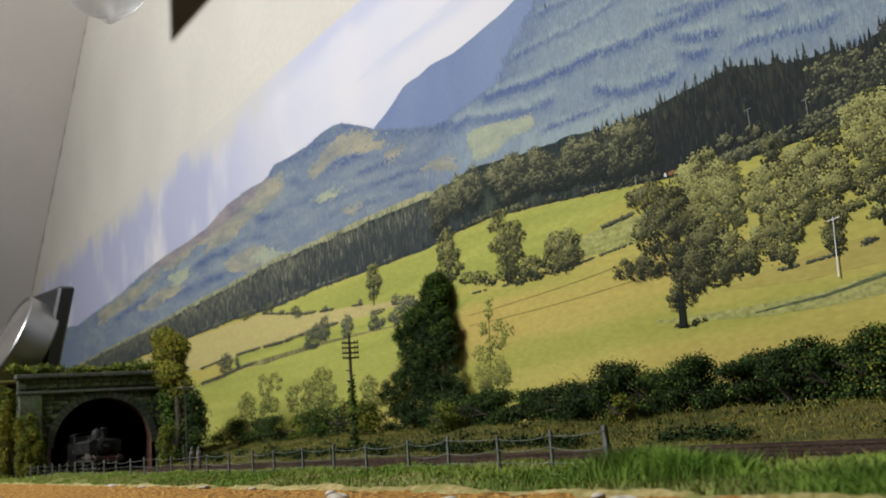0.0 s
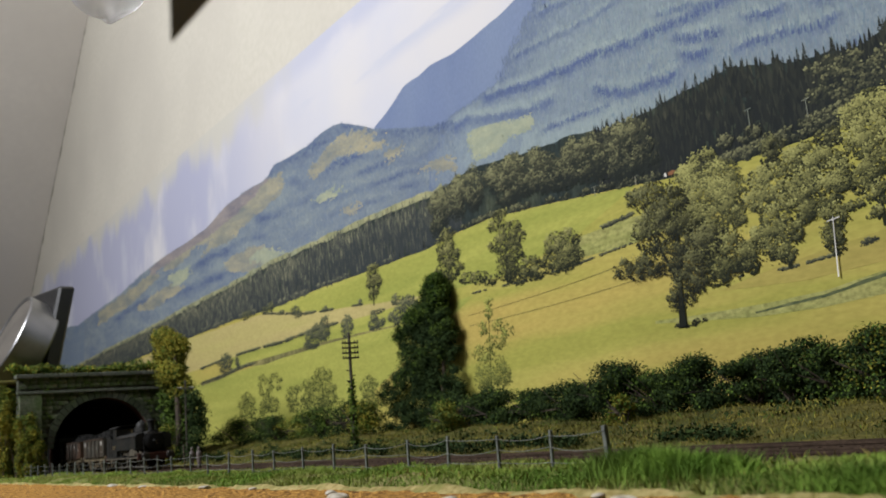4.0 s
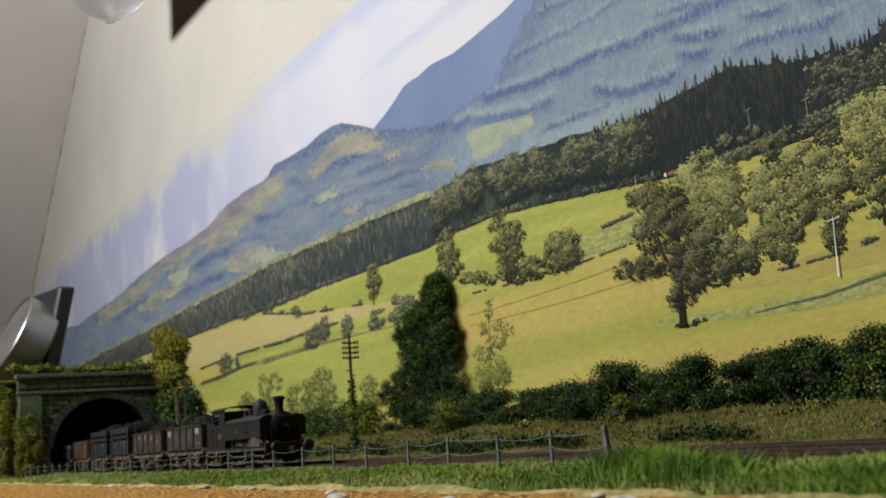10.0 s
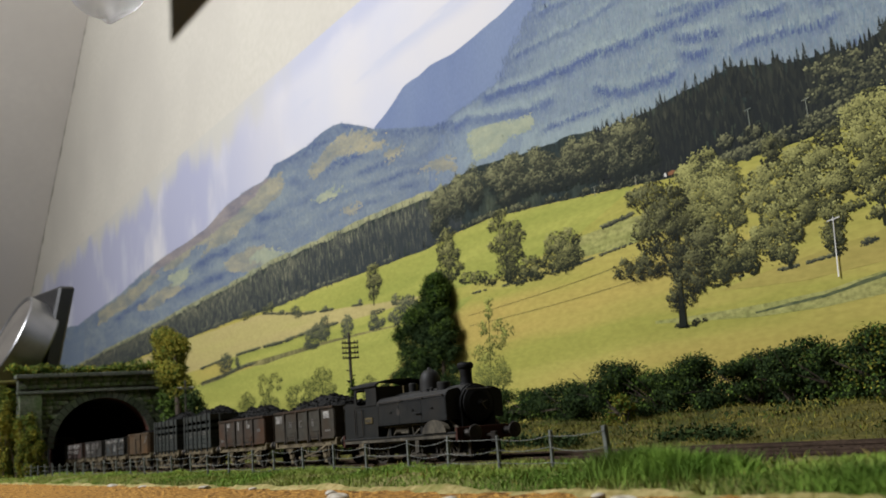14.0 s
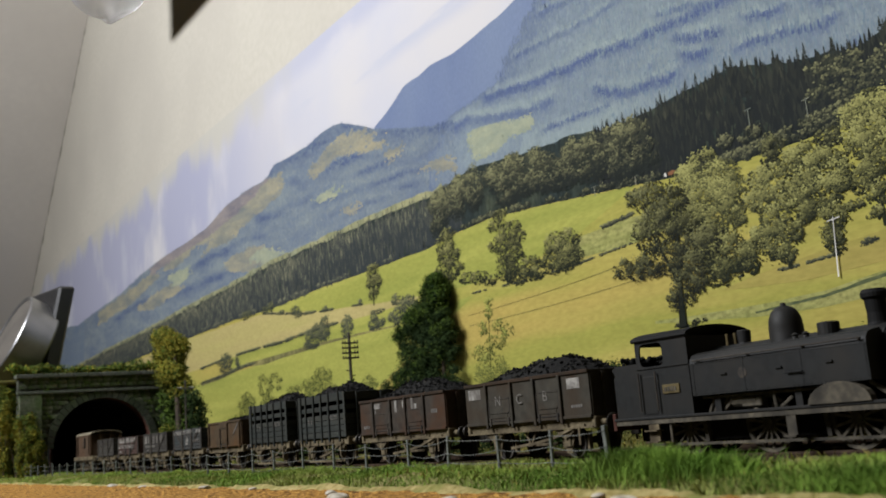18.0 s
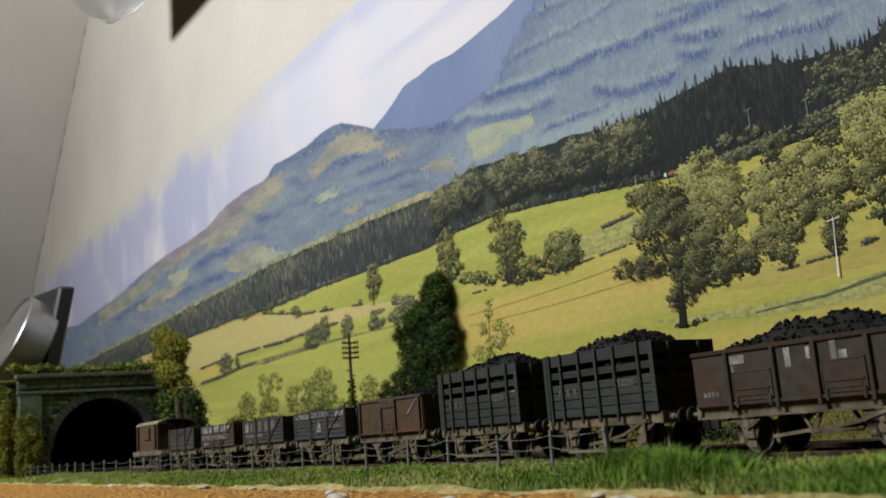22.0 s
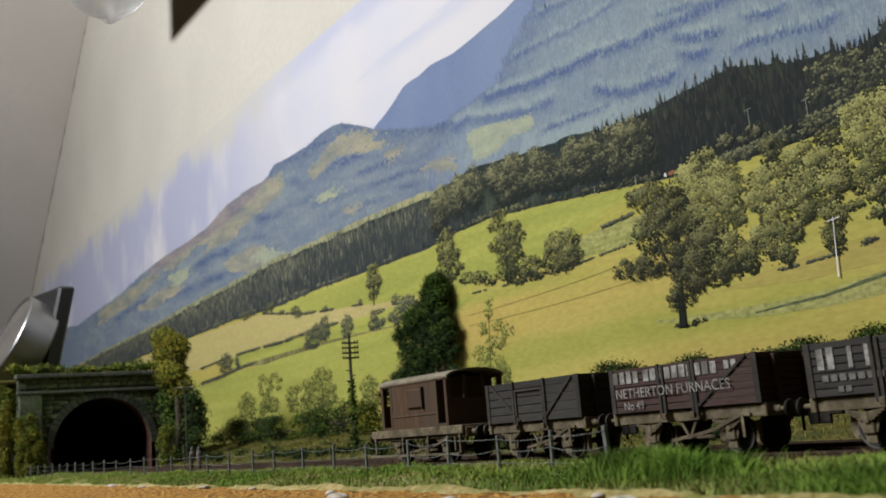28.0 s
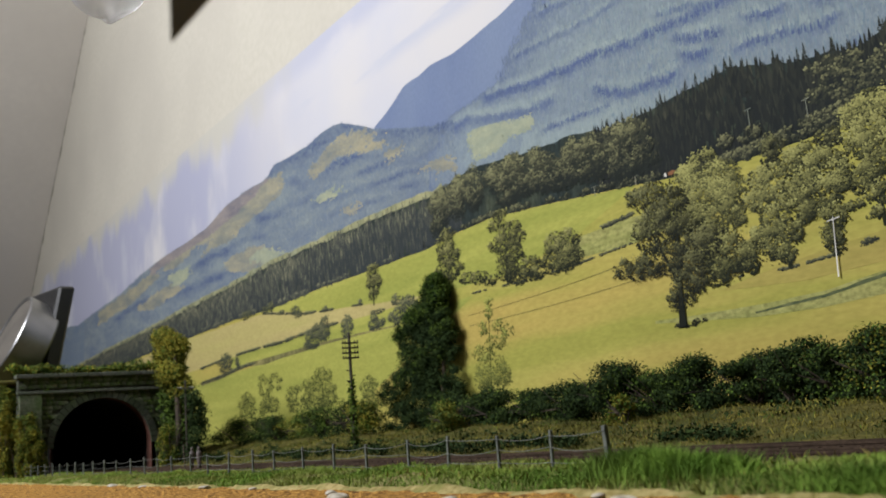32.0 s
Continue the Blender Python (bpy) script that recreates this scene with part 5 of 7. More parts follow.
# ---- grass and undergrowth: uncountable blades ----
def blades(name, label, xs, ys, hs, zs, material, lean=0.5, width=0.0005, category="grass"):
    n = len(xs)
    a = rng.random(n) * 6.283
    w = width * (0.6 + 0.8 * rng.random(n))
    lx, ly = lean * hs * rng.normal(size=n) * .6, lean * hs * rng.normal(size=n) * .6
    dx, dy = np.cos(a) * w, np.sin(a) * w
    v = np.empty((n, 5, 3))
    v[:, 0] = np.stack([xs - dx, ys - dy, zs], 1)
    v[:, 1] = np.stack([xs + dx, ys + dy, zs], 1)
    v[:, 2] = np.stack([xs + lx * .35 + dx * .7, ys + ly * .35 + dy * .7, zs + hs * .6], 1)
    v[:, 3] = np.stack([xs + lx * .35 - dx * .7, ys + ly * .35 - dy * .7, zs + hs * .6], 1)
    v[:, 4] = np.stack([xs + lx, ys + ly, zs + hs], 1)
    b = (np.arange(n) * 5)[:, None]
    fs = (b + np.array([[0, 1, 2, 3]])).tolist() + (b + np.array([[3, 2, 4]])).tolist()
    return tagged(part(name, raw(name, v.reshape(-1, 3).tolist(), fs, material), material), label, category, kind="stuff")


def gz(xs, ys):
    return np.array([ground_z(a, b) for a, b in zip(xs, ys)]) - 0.0006


n = 80000
xs = -1.25 + 1.30 * rng.random(n) ** .75
ys = -0.114 + 0.074 * rng.random(n)
patch = np.array([noise.noise((a * 26, b * 30, 9.0)) for a, b in zip(xs, ys)])
hs = np.clip(0.0016 + 0.0026 * patch + 0.0010 * rng.random(n), .0007, .0055)
blades("grass", "short green static grass along the fence", xs, ys, hs, gz(xs, ys), GRASS, 0.9, 0.00017)
n = 6500
xs = -1.2 + 1.3 * rng.random(n)
ys = -0.117 + 0.085 * rng.random(n)
blades("dry_grass", "straw-coloured dry grass among the green", xs, ys, .0012 + .0022 * rng.random(n), gz(xs, ys), DRYGRASS, .9, 0.00024)
tx, ty, th = [], [], []
for cx, cy, r, h, k in [(-.180, -.092, .012, .0088, 4600), (-.163, -.094, .012, .0072, 3000), (-.135, -.100, .012, .0030, 1400), (-.112, -.104, .012, .0046, 3000), (-.092, -.108, .012, .0056, 3600), (-.070, -.106, .014, .0058, 3400),
                        (-.198, -.10, .014, .0036, 1600), (-.218, -.10, .016, .003, 1400), (-.33, -.085, .02, .0036, 1600), (-.50, -.09, .03, .004, 1800), (-.43, -.095, .025, .004, 1800), (-.045, -.10, .02, .0052, 2200)]:
    tx.append(cx + r * rng.normal(size=k) * .6), ty.append(np.clip(cy + r * rng.normal(size=k) * .5, -.116, -.04)), th.append(h * (.38 + .6 * rng.random(k)))
tx, ty, th = map(np.concatenate, (tx, ty, th))
blades("grass_tufts", "long bright green grass tufts at the layout edge", tx, ty, th, gz(tx, ty), TUFT, 0.8, 0.00015)
n = 24000
xs = -1.25 + 1.25 * rng.random(n)
ys = 0.088 + 0.125 * rng.random(n)
blades("bank_grass", "dry ochre grass covering the bank", xs, ys, .0015 + .0024 * rng.random(n), gz(xs, ys), BANKGRASS, .9, 0.0003)
n = 9000
xs = -1.25 + 1.25 * rng.random(n)
ys = 0.088 + 0.125 * rng.random(n)
keep = np.array([noise.noise((a * 20, b * 25, 3.0)) for a, b in zip(xs, ys)]) > -0.02
xs, ys = xs[keep], ys[keep]
blades("bank_green_grass", "patchy dull green grass on the bank", xs, ys, .0012 + .0022 * rng.random(len(xs)), gz(xs, ys), LEAFM, .9, 0.0003)
low = [(x, .098 + .006 * math.sin(x * 50) + .02 * random.random() * (x < -.6), .003 + ground_z(x, .1), .014, .008, .004 + .003 * random.random()) for x in np.arange(-1.1, 0.0, .013) if noise.noise((x * 9, 5.0, 0)) > -.15]
tagged(foliage("ground_cover", 12000, low, 0.0011, LEAFD, None, .3), "low dark green ground cover at the foot of the bank", "undergrowth", kind="stuff")
wild = [(random.uniform(-1.15, -.15), random.uniform(.12, .2), 0, .012, .01, .004) for i in range(60)]
wild = [(a, b, ground_z(a, b) + .002, d, e, f) for a, b, c, d, e, f in wild]
tagged(foliage("brambles", 2200, wild, 0.0013, LEAFD, None, .3), "dark straggling brambles on the bank", "undergrowth", kind="stuff")
rough = bmesh.new()
for i in range(300):
    x, y = random.uniform(-1.1, -.1), random.choice((random.uniform(-.128, -.112), random.uniform(-.128, -.112), random.uniform(.085, .2)))
    r = random.uniform(.0002, .0006)
    bmesh.ops.create_icosphere(rough, subdivisions=1, radius=r, matrix=pose(x, y, ground_z(x, y) + r * .3 + (.004 if y < -.11 else 0) * 0.4, 0, 0, random.uniform(0, 90)) @ Matrix.Diagonal((1, .8, .6, 1)))
tagged(part("crumbs", rough, FILLER), "loose pale grit and crumbs", "grit", kind="stuff")
for i, (x, y, r) in enumerate([(-.262, -.138, .008), (-.205, -.135, .0055), (-.148, -.131, .007), (-.138, -.134, .0055), (-.285, -.128, .005), (-.43, -.119, .006), (-.53, -.118, .006), (-.59, -.119, .007), (-.165, -.122, .004), (-.37, -.12, .004)]):
    bm = bmesh.new()
    bmesh.ops.create_icosphere(bm, subdivisions=3, radius=r * .42)
    for v in bm.verts:
        v.co *= 1 + .75 * noise.noise(v.co * 260 + Vector((i * 3, 0, 0)))
        v.co.z *= .42
        v.co.x *= .9
    ob = part("filler_lump", bm, FILLER, smooth=True)
    ob.location = (x, y, -.0019)
    tagged(ob, "white dried plaster filler on the cork edge", "plaster", "plaster spots")

tagged(sheet_mesh("plaster_edge", -1.25, 0.06, -0.1205, -0.110, 900, 10, EDGEM,
                  lambda x, y: -0.0034 + 0.0024 * max(0, 1 - abs(y + .1150) / .0055) * (1 + .7 * noise.noise((x * 40, y * 90, 3.0))) + 0.0006 * noise.noise((x * 260, y * 260, 0))), "rough sandy plaster edge between grass and cork", "plaster", kind="structure")

# ---- double track ----
sl = boxes((-.0019, .0019, -.017, .017, -.0042, -.0022), bevel=0.0003)
sleeper_mesh = bpy.data.meshes.new("sleeper")
sl.to_mesh(sleeper_mesh)
sl.free()
sleeper_mesh.materials.append(SLEEPER)
for yc in (0.0, 0.05):
    tr = thing("railway_track", "weathered model railway track with rusty rails", "track", "double track", 0, yc, 0)
    for sgn in (-1, 1):
        bm = bmesh.new()
        y = sgn * .00875
        box(bm, -2.15, .9, y - .0005, y + .0005, -.0008, 0)
        box(bm, -2.15, .9, y - .0002, y + .0002, -.0020, -.0008)
        box(bm, -2.15, .9, y - .0011, y + .0011, -.0024, -.0020)
        part("rail", bm, RAILM, tr)
    for i in range(100):
        s = part("sleeper", sleeper_mesh, SLEEPER, tr)
        s.location = (-.86 + i * .0087, random.uniform(-.0004, .0004), 0)
    bm = bmesh.new()
    for i in range(40):
        box(bm, -1.21 + i * .0087 - .0019, -1.21 + i * .0087 + .0019, -.017, .017, -.0042, -.0022)
    part("far_sleeper_run", bm, SLEEPER, tr)
    bm = bmesh.new()
    for i in range(100):
        for sgn in (-1, 1):
            box(bm, -.86 + i * .0087 - .0009, -.86 + i * .0087 + .0009, sgn * .00875 - .0018, sgn * .00875 + .0018, -.0024, -.0014)
    part("rail_fixing", bm, RAILM, tr)

# ---- lineside fence ----
fence = thing("wire_fence", "grey post-and-wire lineside fence", "fence")
FX = [-1.131, -1.089, -1.053, -1.017, -.982, -.95, -.919, -.888, -.859, -.824, -.789, -.752, -.713, -.678, -.648, -.618, -.581, -.551, -.517, -.482, -.454, -.42, -.388, -.358, -.324, -.296, -.265, -.237, -.211]
FY = -.075
tops = []
for i, x in enumerate(FX):
    h = .0126 + .0006 * math.sin(i * 2.1)
    w = .00052 if i < len(FX) - 1 else .00075
    bm = boxes((-w, w, -w, w, -.004, h), bevel=.00015)
    q = part("post", bm, POST, fence)
    q.matrix_basis = pose(x, FY, 0, random.uniform(-1.5, 1.5), random.uniform(-2, 2) if i < len(FX) - 1 else -4, 0)
    tops.append(h)
for lv in (.0112, .0072, .0032):
    bm = bmesh.new()
    for i, (xa, xb) in enumerate(zip(FX, FX[1:])):
        sag = random.uniform(.0003, .0016)
        za, zb = lv + .0004 * math.sin(i * 1.7 + lv * 900), lv + .0004 * math.sin((i + 1) * 1.7 + lv * 900)
        for k in range(4):
            u, v = k / 4, (k + 1) / 4
            f = lambda q: (xa + (xb - xa) * q, FY - .0009, za + (zb - za) * q - sag * 4 * q * (1 - q))
            rod(bm, f(u), f(v), .00011, 5)
    part("wire", bm, WIRE, fence)

# ---- telegraph poles ----
def telegraph(x, y, h, arms, r, label):
    t = thing("telegraph_pole", label, "telegraph pole", "telegraph poles", x, y, ground_z(x, y) - .002)
    bm = bmesh.new()
    rod(bm, (0, 0, 0), (0, 0, h), r, 9, r * .72)
    part("pole", bm, POLEM, t)
    for z, w in arms:
        arm = part("crossarm", boxes((-w / 2, w / 2, -.0016 - r, -r, z - .0007, z + .0007), bevel=.0001), POLEM, t)
        for k in (-.46, -.28, .28, .46):
            bm = bmesh.new()
            rod(bm, (w * k, -.0008 - r, z + .0007), (w * k, -.0008 - r, z + .0024), .00055, 6, .0004)
            part("insulator", bm, INSUL if len(arms) == 1 else POLEM, arm)
    for k in range(5):
        bm = bmesh.new()
        sg = 1 if k % 2 else -1
        rod(bm, (0, 0, h * (.5 + .045 * k)), (sg * .0042, 0, h * (.5 + .045 * k) + .0006), .0005, 5)
        part("climbing_step", bm, POLEM, t)
    t.rotation_euler = (0, 0, radians(78))
    return t


telegraph(-.737, .12, .101, [(.0925, .0145), (.0882, .0145), (.0838, .0145), (.0795, .0145)], .0017, "dark wooden telegraph pole with four crossarms and ivy")
telegraph(-1.118, .10, .098, [(.088, .018)], .0012, "thin dark telegraph pole with white insulators")
iv2 = thing("pole_ivy", "ivy climbing the foot of a telegraph pole", "ivy", kind="stuff")
foliage("ivy", 700, [(-.737, .12, .010 + .05 * i / 10, .004, .004, .006) for i in range(11)], .0013, LEAFM, iv2, .5)

# ---- lineside figures, small plain model shapes ----
for x, y, h, lean in ((-.878, .025, .0225, 4), (-.857, .025, .0235, -3)):
    bm = bmesh.new()
    turned(bm, [(.0017, 0), (.0019, .008), (.0025, .0145), (.0020, .0180), (.0008, .0188), (.0013, .0200), (.0013, .0212), (.0006, .0222)], 10)
    ob = part("model_figure", bm, FIGM, smooth=True)
    ob.matrix_basis = pose(x, y, -.0040, 0, lean, 0)
    tagged(ob, "tiny painted model figure standing by the line", "figurine", "lineside figures")
bm = bmesh.new()
rod(bm, (0, 0, 0), (-.004, 0, .026), .0006, 6)
ob = part("lineside_stake", bm, BARK)
ob.location = (-.897, .025, -.005)
tagged(ob, "thin leaning wooden stake beside the track", "stake")

# ---- things on the tunnel hill and overhead ----
drum = thing("round_steel_speaker", "brushed steel drum with a black face, standing over the tunnel", "speaker", x=-1.31, y=-.045, z=.112)
LEAN = pose(0, 0, .050, 0, 0, 6) @ pose(0, 0, 0, -115, 0, 0)
bm = bmesh.new()
turned(bm, [(.0550, -.022), (.0585, -.0235), (.0600, -.022), (.0600, .014), (.0590, .016)], 96, LEAN, True)
part("rim", bm, STEEL, drum, "brushed steel band")
bm = bmesh.new()
turned(bm, [(.020, -.0205), (.0545, -.0215), (.0550, -.0210)], 64, LEAN)
part("back_plate", bm, DRUMFACE, drum, "dull grey-brown back plate")
b2 = bmesh.new()
box(b2, -.05, .05, .013, .034, .001, .122, .003)
for v in b2.verts:
    v.co.y += (v.co.z - .06) * .20
b2.transform(pose(0, 0, 0, 0, 0, 12))
part("face_plate", b2, BLACKPL, drum, "black plastic slab")

lamp = thing("lamp_shade", "white frosted lamp shade hanging under the slope", "lamp shade", x=-.555, y=-.128, z=.2957)
bm = bmesh.new()
bmesh.ops.create_icosphere(bm, subdivisions=4, radius=.0204)
for v in bm.verts:
    q = math.atan2(v.co.y, v.co.x)
    v.co.x *= 1 + .10 * math.sin(5 * q)
    v.co.y *= 1.05 + .10 * math.cos(4 * q)
    v.co.z *= .95 + .12 * math.sin(3 * q)
part("shade", bm, SHADEM, lamp, "", True)
bm = bmesh.new()
rod(bm, (0, 0, .015), (0, 0, 2.11), .0008, 8)
part("flex", bm, SHADEM, lamp)
card = thing("olive_card", "dark olive card hanging point down close to the lens", "card", x=-.098, y=-.237, z=.061)
bm = bmesh.new()
a = [Vector((-.0001, .0002, .0081)), Vector((-.0029, .0011, 0)), Vector((.0037, .0074, .0081)), Vector((.0090, .0123, .055)), Vector((.0030, -.0018, .055))]
nrm = Vector((.81, -.57, 0)) * .0005
vs = [bm.verts.new(q) for q in a] + [bm.verts.new(q + nrm) for q in a]
bm.faces.new(vs[:5])
bm.faces.new(vs[5:][::-1])
for k in range(5):
    bm.faces.new((vs[k], vs[(k + 1) % 5], vs[5 + (k + 1) % 5], vs[5 + k]))
bmesh.ops.recalc_face_normals(bm, faces=bm.faces)
part("sheet", bm, OLIVE, card)
bm = bmesh.new()
rod(bm, (.006, .006, .054), (.006, .006, 1.88), .0005, 6)
part("cord", bm, OLIVE, card)


# ---- the train ----
train = []          # (thing, offset along the train in metres)
rollers = []        # (wheelset, offset, height, radius)
HY = 0.016          # half width of a wagon


def text(name, words, size, x, z, y, material, parent, sx=1.0):
    """Painted words on the near side, from the built-in font."""
    cu = bpy.data.curves.new(name, "FONT")
    cu.body, cu.size, cu.extrude = words, size, 0.00004
    ob = new("words", cu)
    me = bpy.data.meshes.new_from_object(ob.evaluated_get(bpy.context.evaluated_depsgraph_get()))
    bpy.data.objects.remove(ob)
    me.materials.clear()
    q = part(name, me, material, parent)
    q.matrix_basis = pose(x, y, z, 90, 0, 0) @ Matrix.Diagonal((sx, 1, 1, 1))
    return q


def painted_bars(name, x, z, w, h, n, y, material, parent, gap=0.28):
    """Letters that stay plain bars: n blocks in a row."""
    bm = bmesh.new()
    st = w / n
    for i in range(n):
        box(bm, x + i * st, x + i * st + st * (1 - gap), y - 0.00008, y + 0.0001, z, z + h * (0.92 + 0.08 * ((i * 7) % 3) / 2))
    return part(name, bm, material, parent)


def shared(name, bm, material):
    me = bpy.data.meshes.new(name)
    bm.to_mesh(me)
    bm.free()
    me.materials.append(material)
    return me


# one disc wheelset, buffer and axle guard serve all wagons
bm = bmesh.new()
for s in (-1, 1):
    turned(bm, [(.0062, -.0011), (.0062, .0011), (.0053, .0011), (.0053, .0004), (.0018, .0007), (.0012, .0012)], 22, pose(0, s * .0083, 0, 90 * s, 0, 0))
rod(bm, (0, -.0125, 0), (0, .0125, 0), .0009, 8)
for s in (-1, 1):
    for k in range(8):
        a = k * math.pi / 4
        bar(bm, (.0016 * math.cos(a), s * .0093, .0016 * math.sin(a)), (.0054 * math.cos(a), s * .0093, .0054 * math.sin(a)), .0009, .0006)
WHEELS = shared("wheelset", bm, WHEELM)
bm = bmesh.new()
for s in (-1, 1):
    turned(bm, [(.0057, -.0001), (.0063, -.0001), (.0063, .0001), (.0057, .0001)], 22, pose(0, s * .0095, 0, 90, 0, 0), True)
TYRES = shared("tyre", bm, TYREM)
bm = bmesh.new()
turned(bm, [(.0017, 0), (.0015, .0012), (.0011, .0035), (.0008, .0036), (.0008, .0062)], 12, pose(0, 0, 0, 0, 90, 0))
BUFSTOCK = shared("buffer_stock", bm, FRAME)
bm = bmesh.new()
turned(bm, [(.0008, .0060), (.0028, .0064), (.0030, .0068), (.0027, .0073), (.0012, .0076)], 16, pose(0, 0, 0, 0, 90, 0))
BUFHEAD = shared("buffer_head", bm, BUFM)
bm = bmesh.new()
for s in (-1, 1):
    bar(bm, (s * .0046, 0, .0125), (s * .0017, 0, .0052), .0011, .0008)
    bar(bm, (s * .0012, 0, .0115), (s * .0014, 0, .0042), .0009, .0008)
box(bm, -.0019, .0019, -.0012, .0006, .0046, .0084, .0004)
box(bm, -.0017, .0017, -.0003, .0003, .0022, .0046)
GUARD = shared("axle_guard", bm, FRAME)
bm = bmesh.new()
for k in range(4):
    w = .0062 - .0011 * k
    z = .0106 - .0007 * k
    bar(bm, (-w, 0, z + .0009), (0, 0, z), .0007, .0012)
    bar(bm, (0, 0, z), (w, 0, z + .0009), .0007, .0012)
box(bm, -.0008, .0008, -.0008, .0008, .0080, .0112)
SPRING = shared("leaf_spring", bm, FRAME)
bm = bmesh.new()
for k in (-1, 1):
    prism(bm, [(k * .0074 - .0009, .0105), (k * .0074 + .0009, .0105), (k * .0069 + .0009, .0065), (k * .0072 + .0007, .0035), (k * .0072 - .0007, .0035), (k * .0078 - .001, .0065)], -.0009, .0009)
BLOCKS = shared("brake_block", bm, FRAME)
bm = bmesh.new()
rod(bm, (0, 0, 0), (.0075, 0, 0), .0009, 6)
box(bm, .0050, .0088, -.0008, .0008, -.0035, .0016, .0003)
HOOK = shared("coupling", bm, BUFM)


def running_gear(t, L, wb, solez=(.0118, .0158), lever=1, steel=True):
    """Solebars, headstocks, buffers, couplings and wheels of a wagon whose middle is at 0."""
    for s in (-1, 1):
        bm = boxes((-L / 2, L / 2, s * .0136 - .0008, s * .0136 + .0008, *solez), bevel=.0002)
        if steel:
            box(bm, -L / 2, L / 2, s * .0148 - .0007, s * .0148 + .0007, solez[1] - .0007, solez[1])
            box(bm, -L / 2, L / 2, s * .0148 - .0007, s * .0148 + .0007, solez[0], solez[0] + .0006)
        part("solebar", bm, FRAME, t)
        hs = part("headstock", boxes((s * L / 2 - .0011, s * L / 2 + .0009, -.0155, .0155, solez[0] - .0002, solez[1] + .0003), bevel=.0003), FRAME, t)
        for y in (-.0115, .0115):
            b = part("buffer", BUFSTOCK, FRAME, hs)
            b.matrix_basis = pose(s * L / 2, y, .0137, 0, 0, 0 if s > 0 else 180)
            hd = part("buffer_head", BUFHEAD, BUFM, hs)
            hd.matrix_basis = pose(s * L / 2, y, .0137, 0, 0, 0 if s > 0 else 180)
        c = part("coupling", HOOK, BUFM, hs)
        c.matrix_basis = pose(s * L / 2, 0, .0115, 0, 0, 0 if s > 0 else 180)
    part("floor_frame", boxes((-L / 2 + .001, L / 2 - .001, -.0128, .0128, .0125, .0155)), UNDER, t)
    for s in (-1, 1):
        w = part("wheelset", WHEELS, WHEELM, t)
        w.location = (s * wb / 2, 0, .0063)
        part("tyre", TYRES, TYREM, w, "rim worn bright")
        rollers.append((w, s * wb / 2, .0063, .0063))
        for y in (-1, 1):
            g = part("axle_guard", GUARD, FRAME, t)
            g.location = (s * wb / 2, y * .0128, 0)
            g = part("leaf_spring", SPRING, FRAME, t)
            g.location = (s * wb / 2, y * .0140, 0)
        g = part("brake_block", BLOCKS, FRAME, t)
        g.location = (s * wb / 2, -.0083, 0)
    for y in (-1, 1):
        bm = bmesh.new()
        bar(bm, (-.0035, y * .0132, .0118), (0, y * .0132, .0058), .0010, .0007)
        bar(bm, (.0035, y * .0132, .0118), (0, y * .0132, .0058), .0010, .0007)
        bar(bm, (-wb / 2 + .008, y * .0120, .0052), (0, y * .0120, .0068), .0011, .0007)
        bar(bm, (wb / 2 - .008, y * .0120, .0062), (0, y * .0120, .0062), .0011, .0007)
        part("brake_hanger", bm, FRAME, t)
        bm = bmesh.new()
        e = lever * (L / 2 - .006)
        bar(bm, (0, y * .0150, .0062), (e * .45, y * .0150, .0085), .0011, .0006)
        bar(bm, (e * .45, y * .0150, .0085), (e * .86, y * .0150, .0128), .0011, .0006)
        bar(bm, (e * .86, y * .0150, .0128), (e, y * .0150, .0128), .0011, .0006)
        part("brake_lever", bm, FRAME, t)
        bm = bmesh.new()
        x = lever * (L / 2 - .009)
        bar(bm, (x, y * .0154, .0125), (x, y * .0154, .0055), .0011, .0005)
        part("lever_guard", bm, FRAME, t)


def coal(L, z0, z1, off, peak=0.0, seed=0, label="heaped load of black coal lumps"):
    """A heap of lumps that rides in a wagon."""
    t = thing("coal_load", label, "coal", kind="stuff")
    nx, ny = 40, 18
    vs, fs, top = [], [], {}
    for i in range(nx + 1):
        for j in range(ny + 1):
            u, v = i / nx * 2 - 1, j / ny * 2 - 1
            h = (1 - abs(u) ** 3.0) * (1 - abs(v) ** 2.6)
            z = z0 + (z1 - z0) * h * (1 + .35 * noise.noise((u * 3 + seed, v * 2, 0)) + peak * u) + .0008 * noise.noise((u * 18, v * 9, seed))
            vs.append((u * (L / 2 - .0014), v * (HY - .0016), z))
    for i in range(nx):
        for j in range(ny):
            a = i * (ny + 1) + j
            fs.append((a, a + ny + 1, a + ny + 2, a + 1))
    part("heap", raw("heap", vs, fs, COALM), COALM, t)
    bm = bmesh.new()
    rnd = random.Random(seed)
    for k in range(760):
        a = vs[rnd.randrange(len(vs))]
        r = rnd.uniform(.0004, .0010)
        m = pose(a[0], a[1], a[2] + r * .25, rnd.uniform(0, 90), rnd.uniform(0, 90), rnd.uniform(0, 90)) @ Matrix.Diagonal((1, rnd.uniform(.6, 1), rnd.uniform(.6, 1), 1))
        if abs(a[1]) < HY - .002 - r * .5:
            for w in bmesh.ops.create_icosphere(bm, subdivisions=1, radius=r, matrix=m)["verts"] if k % 3 else bmesh.ops.create_cube(bm, size=r * 1.5, matrix=m)["verts"]:
                w.co += Vector((rnd.uniform(-1, 1), rnd.uniform(-1, 1), rnd.uniform(-1, 1))) * r * .5
    part("coal_lumps", bm, COALM, t)
    train.append((t, off))
    return t


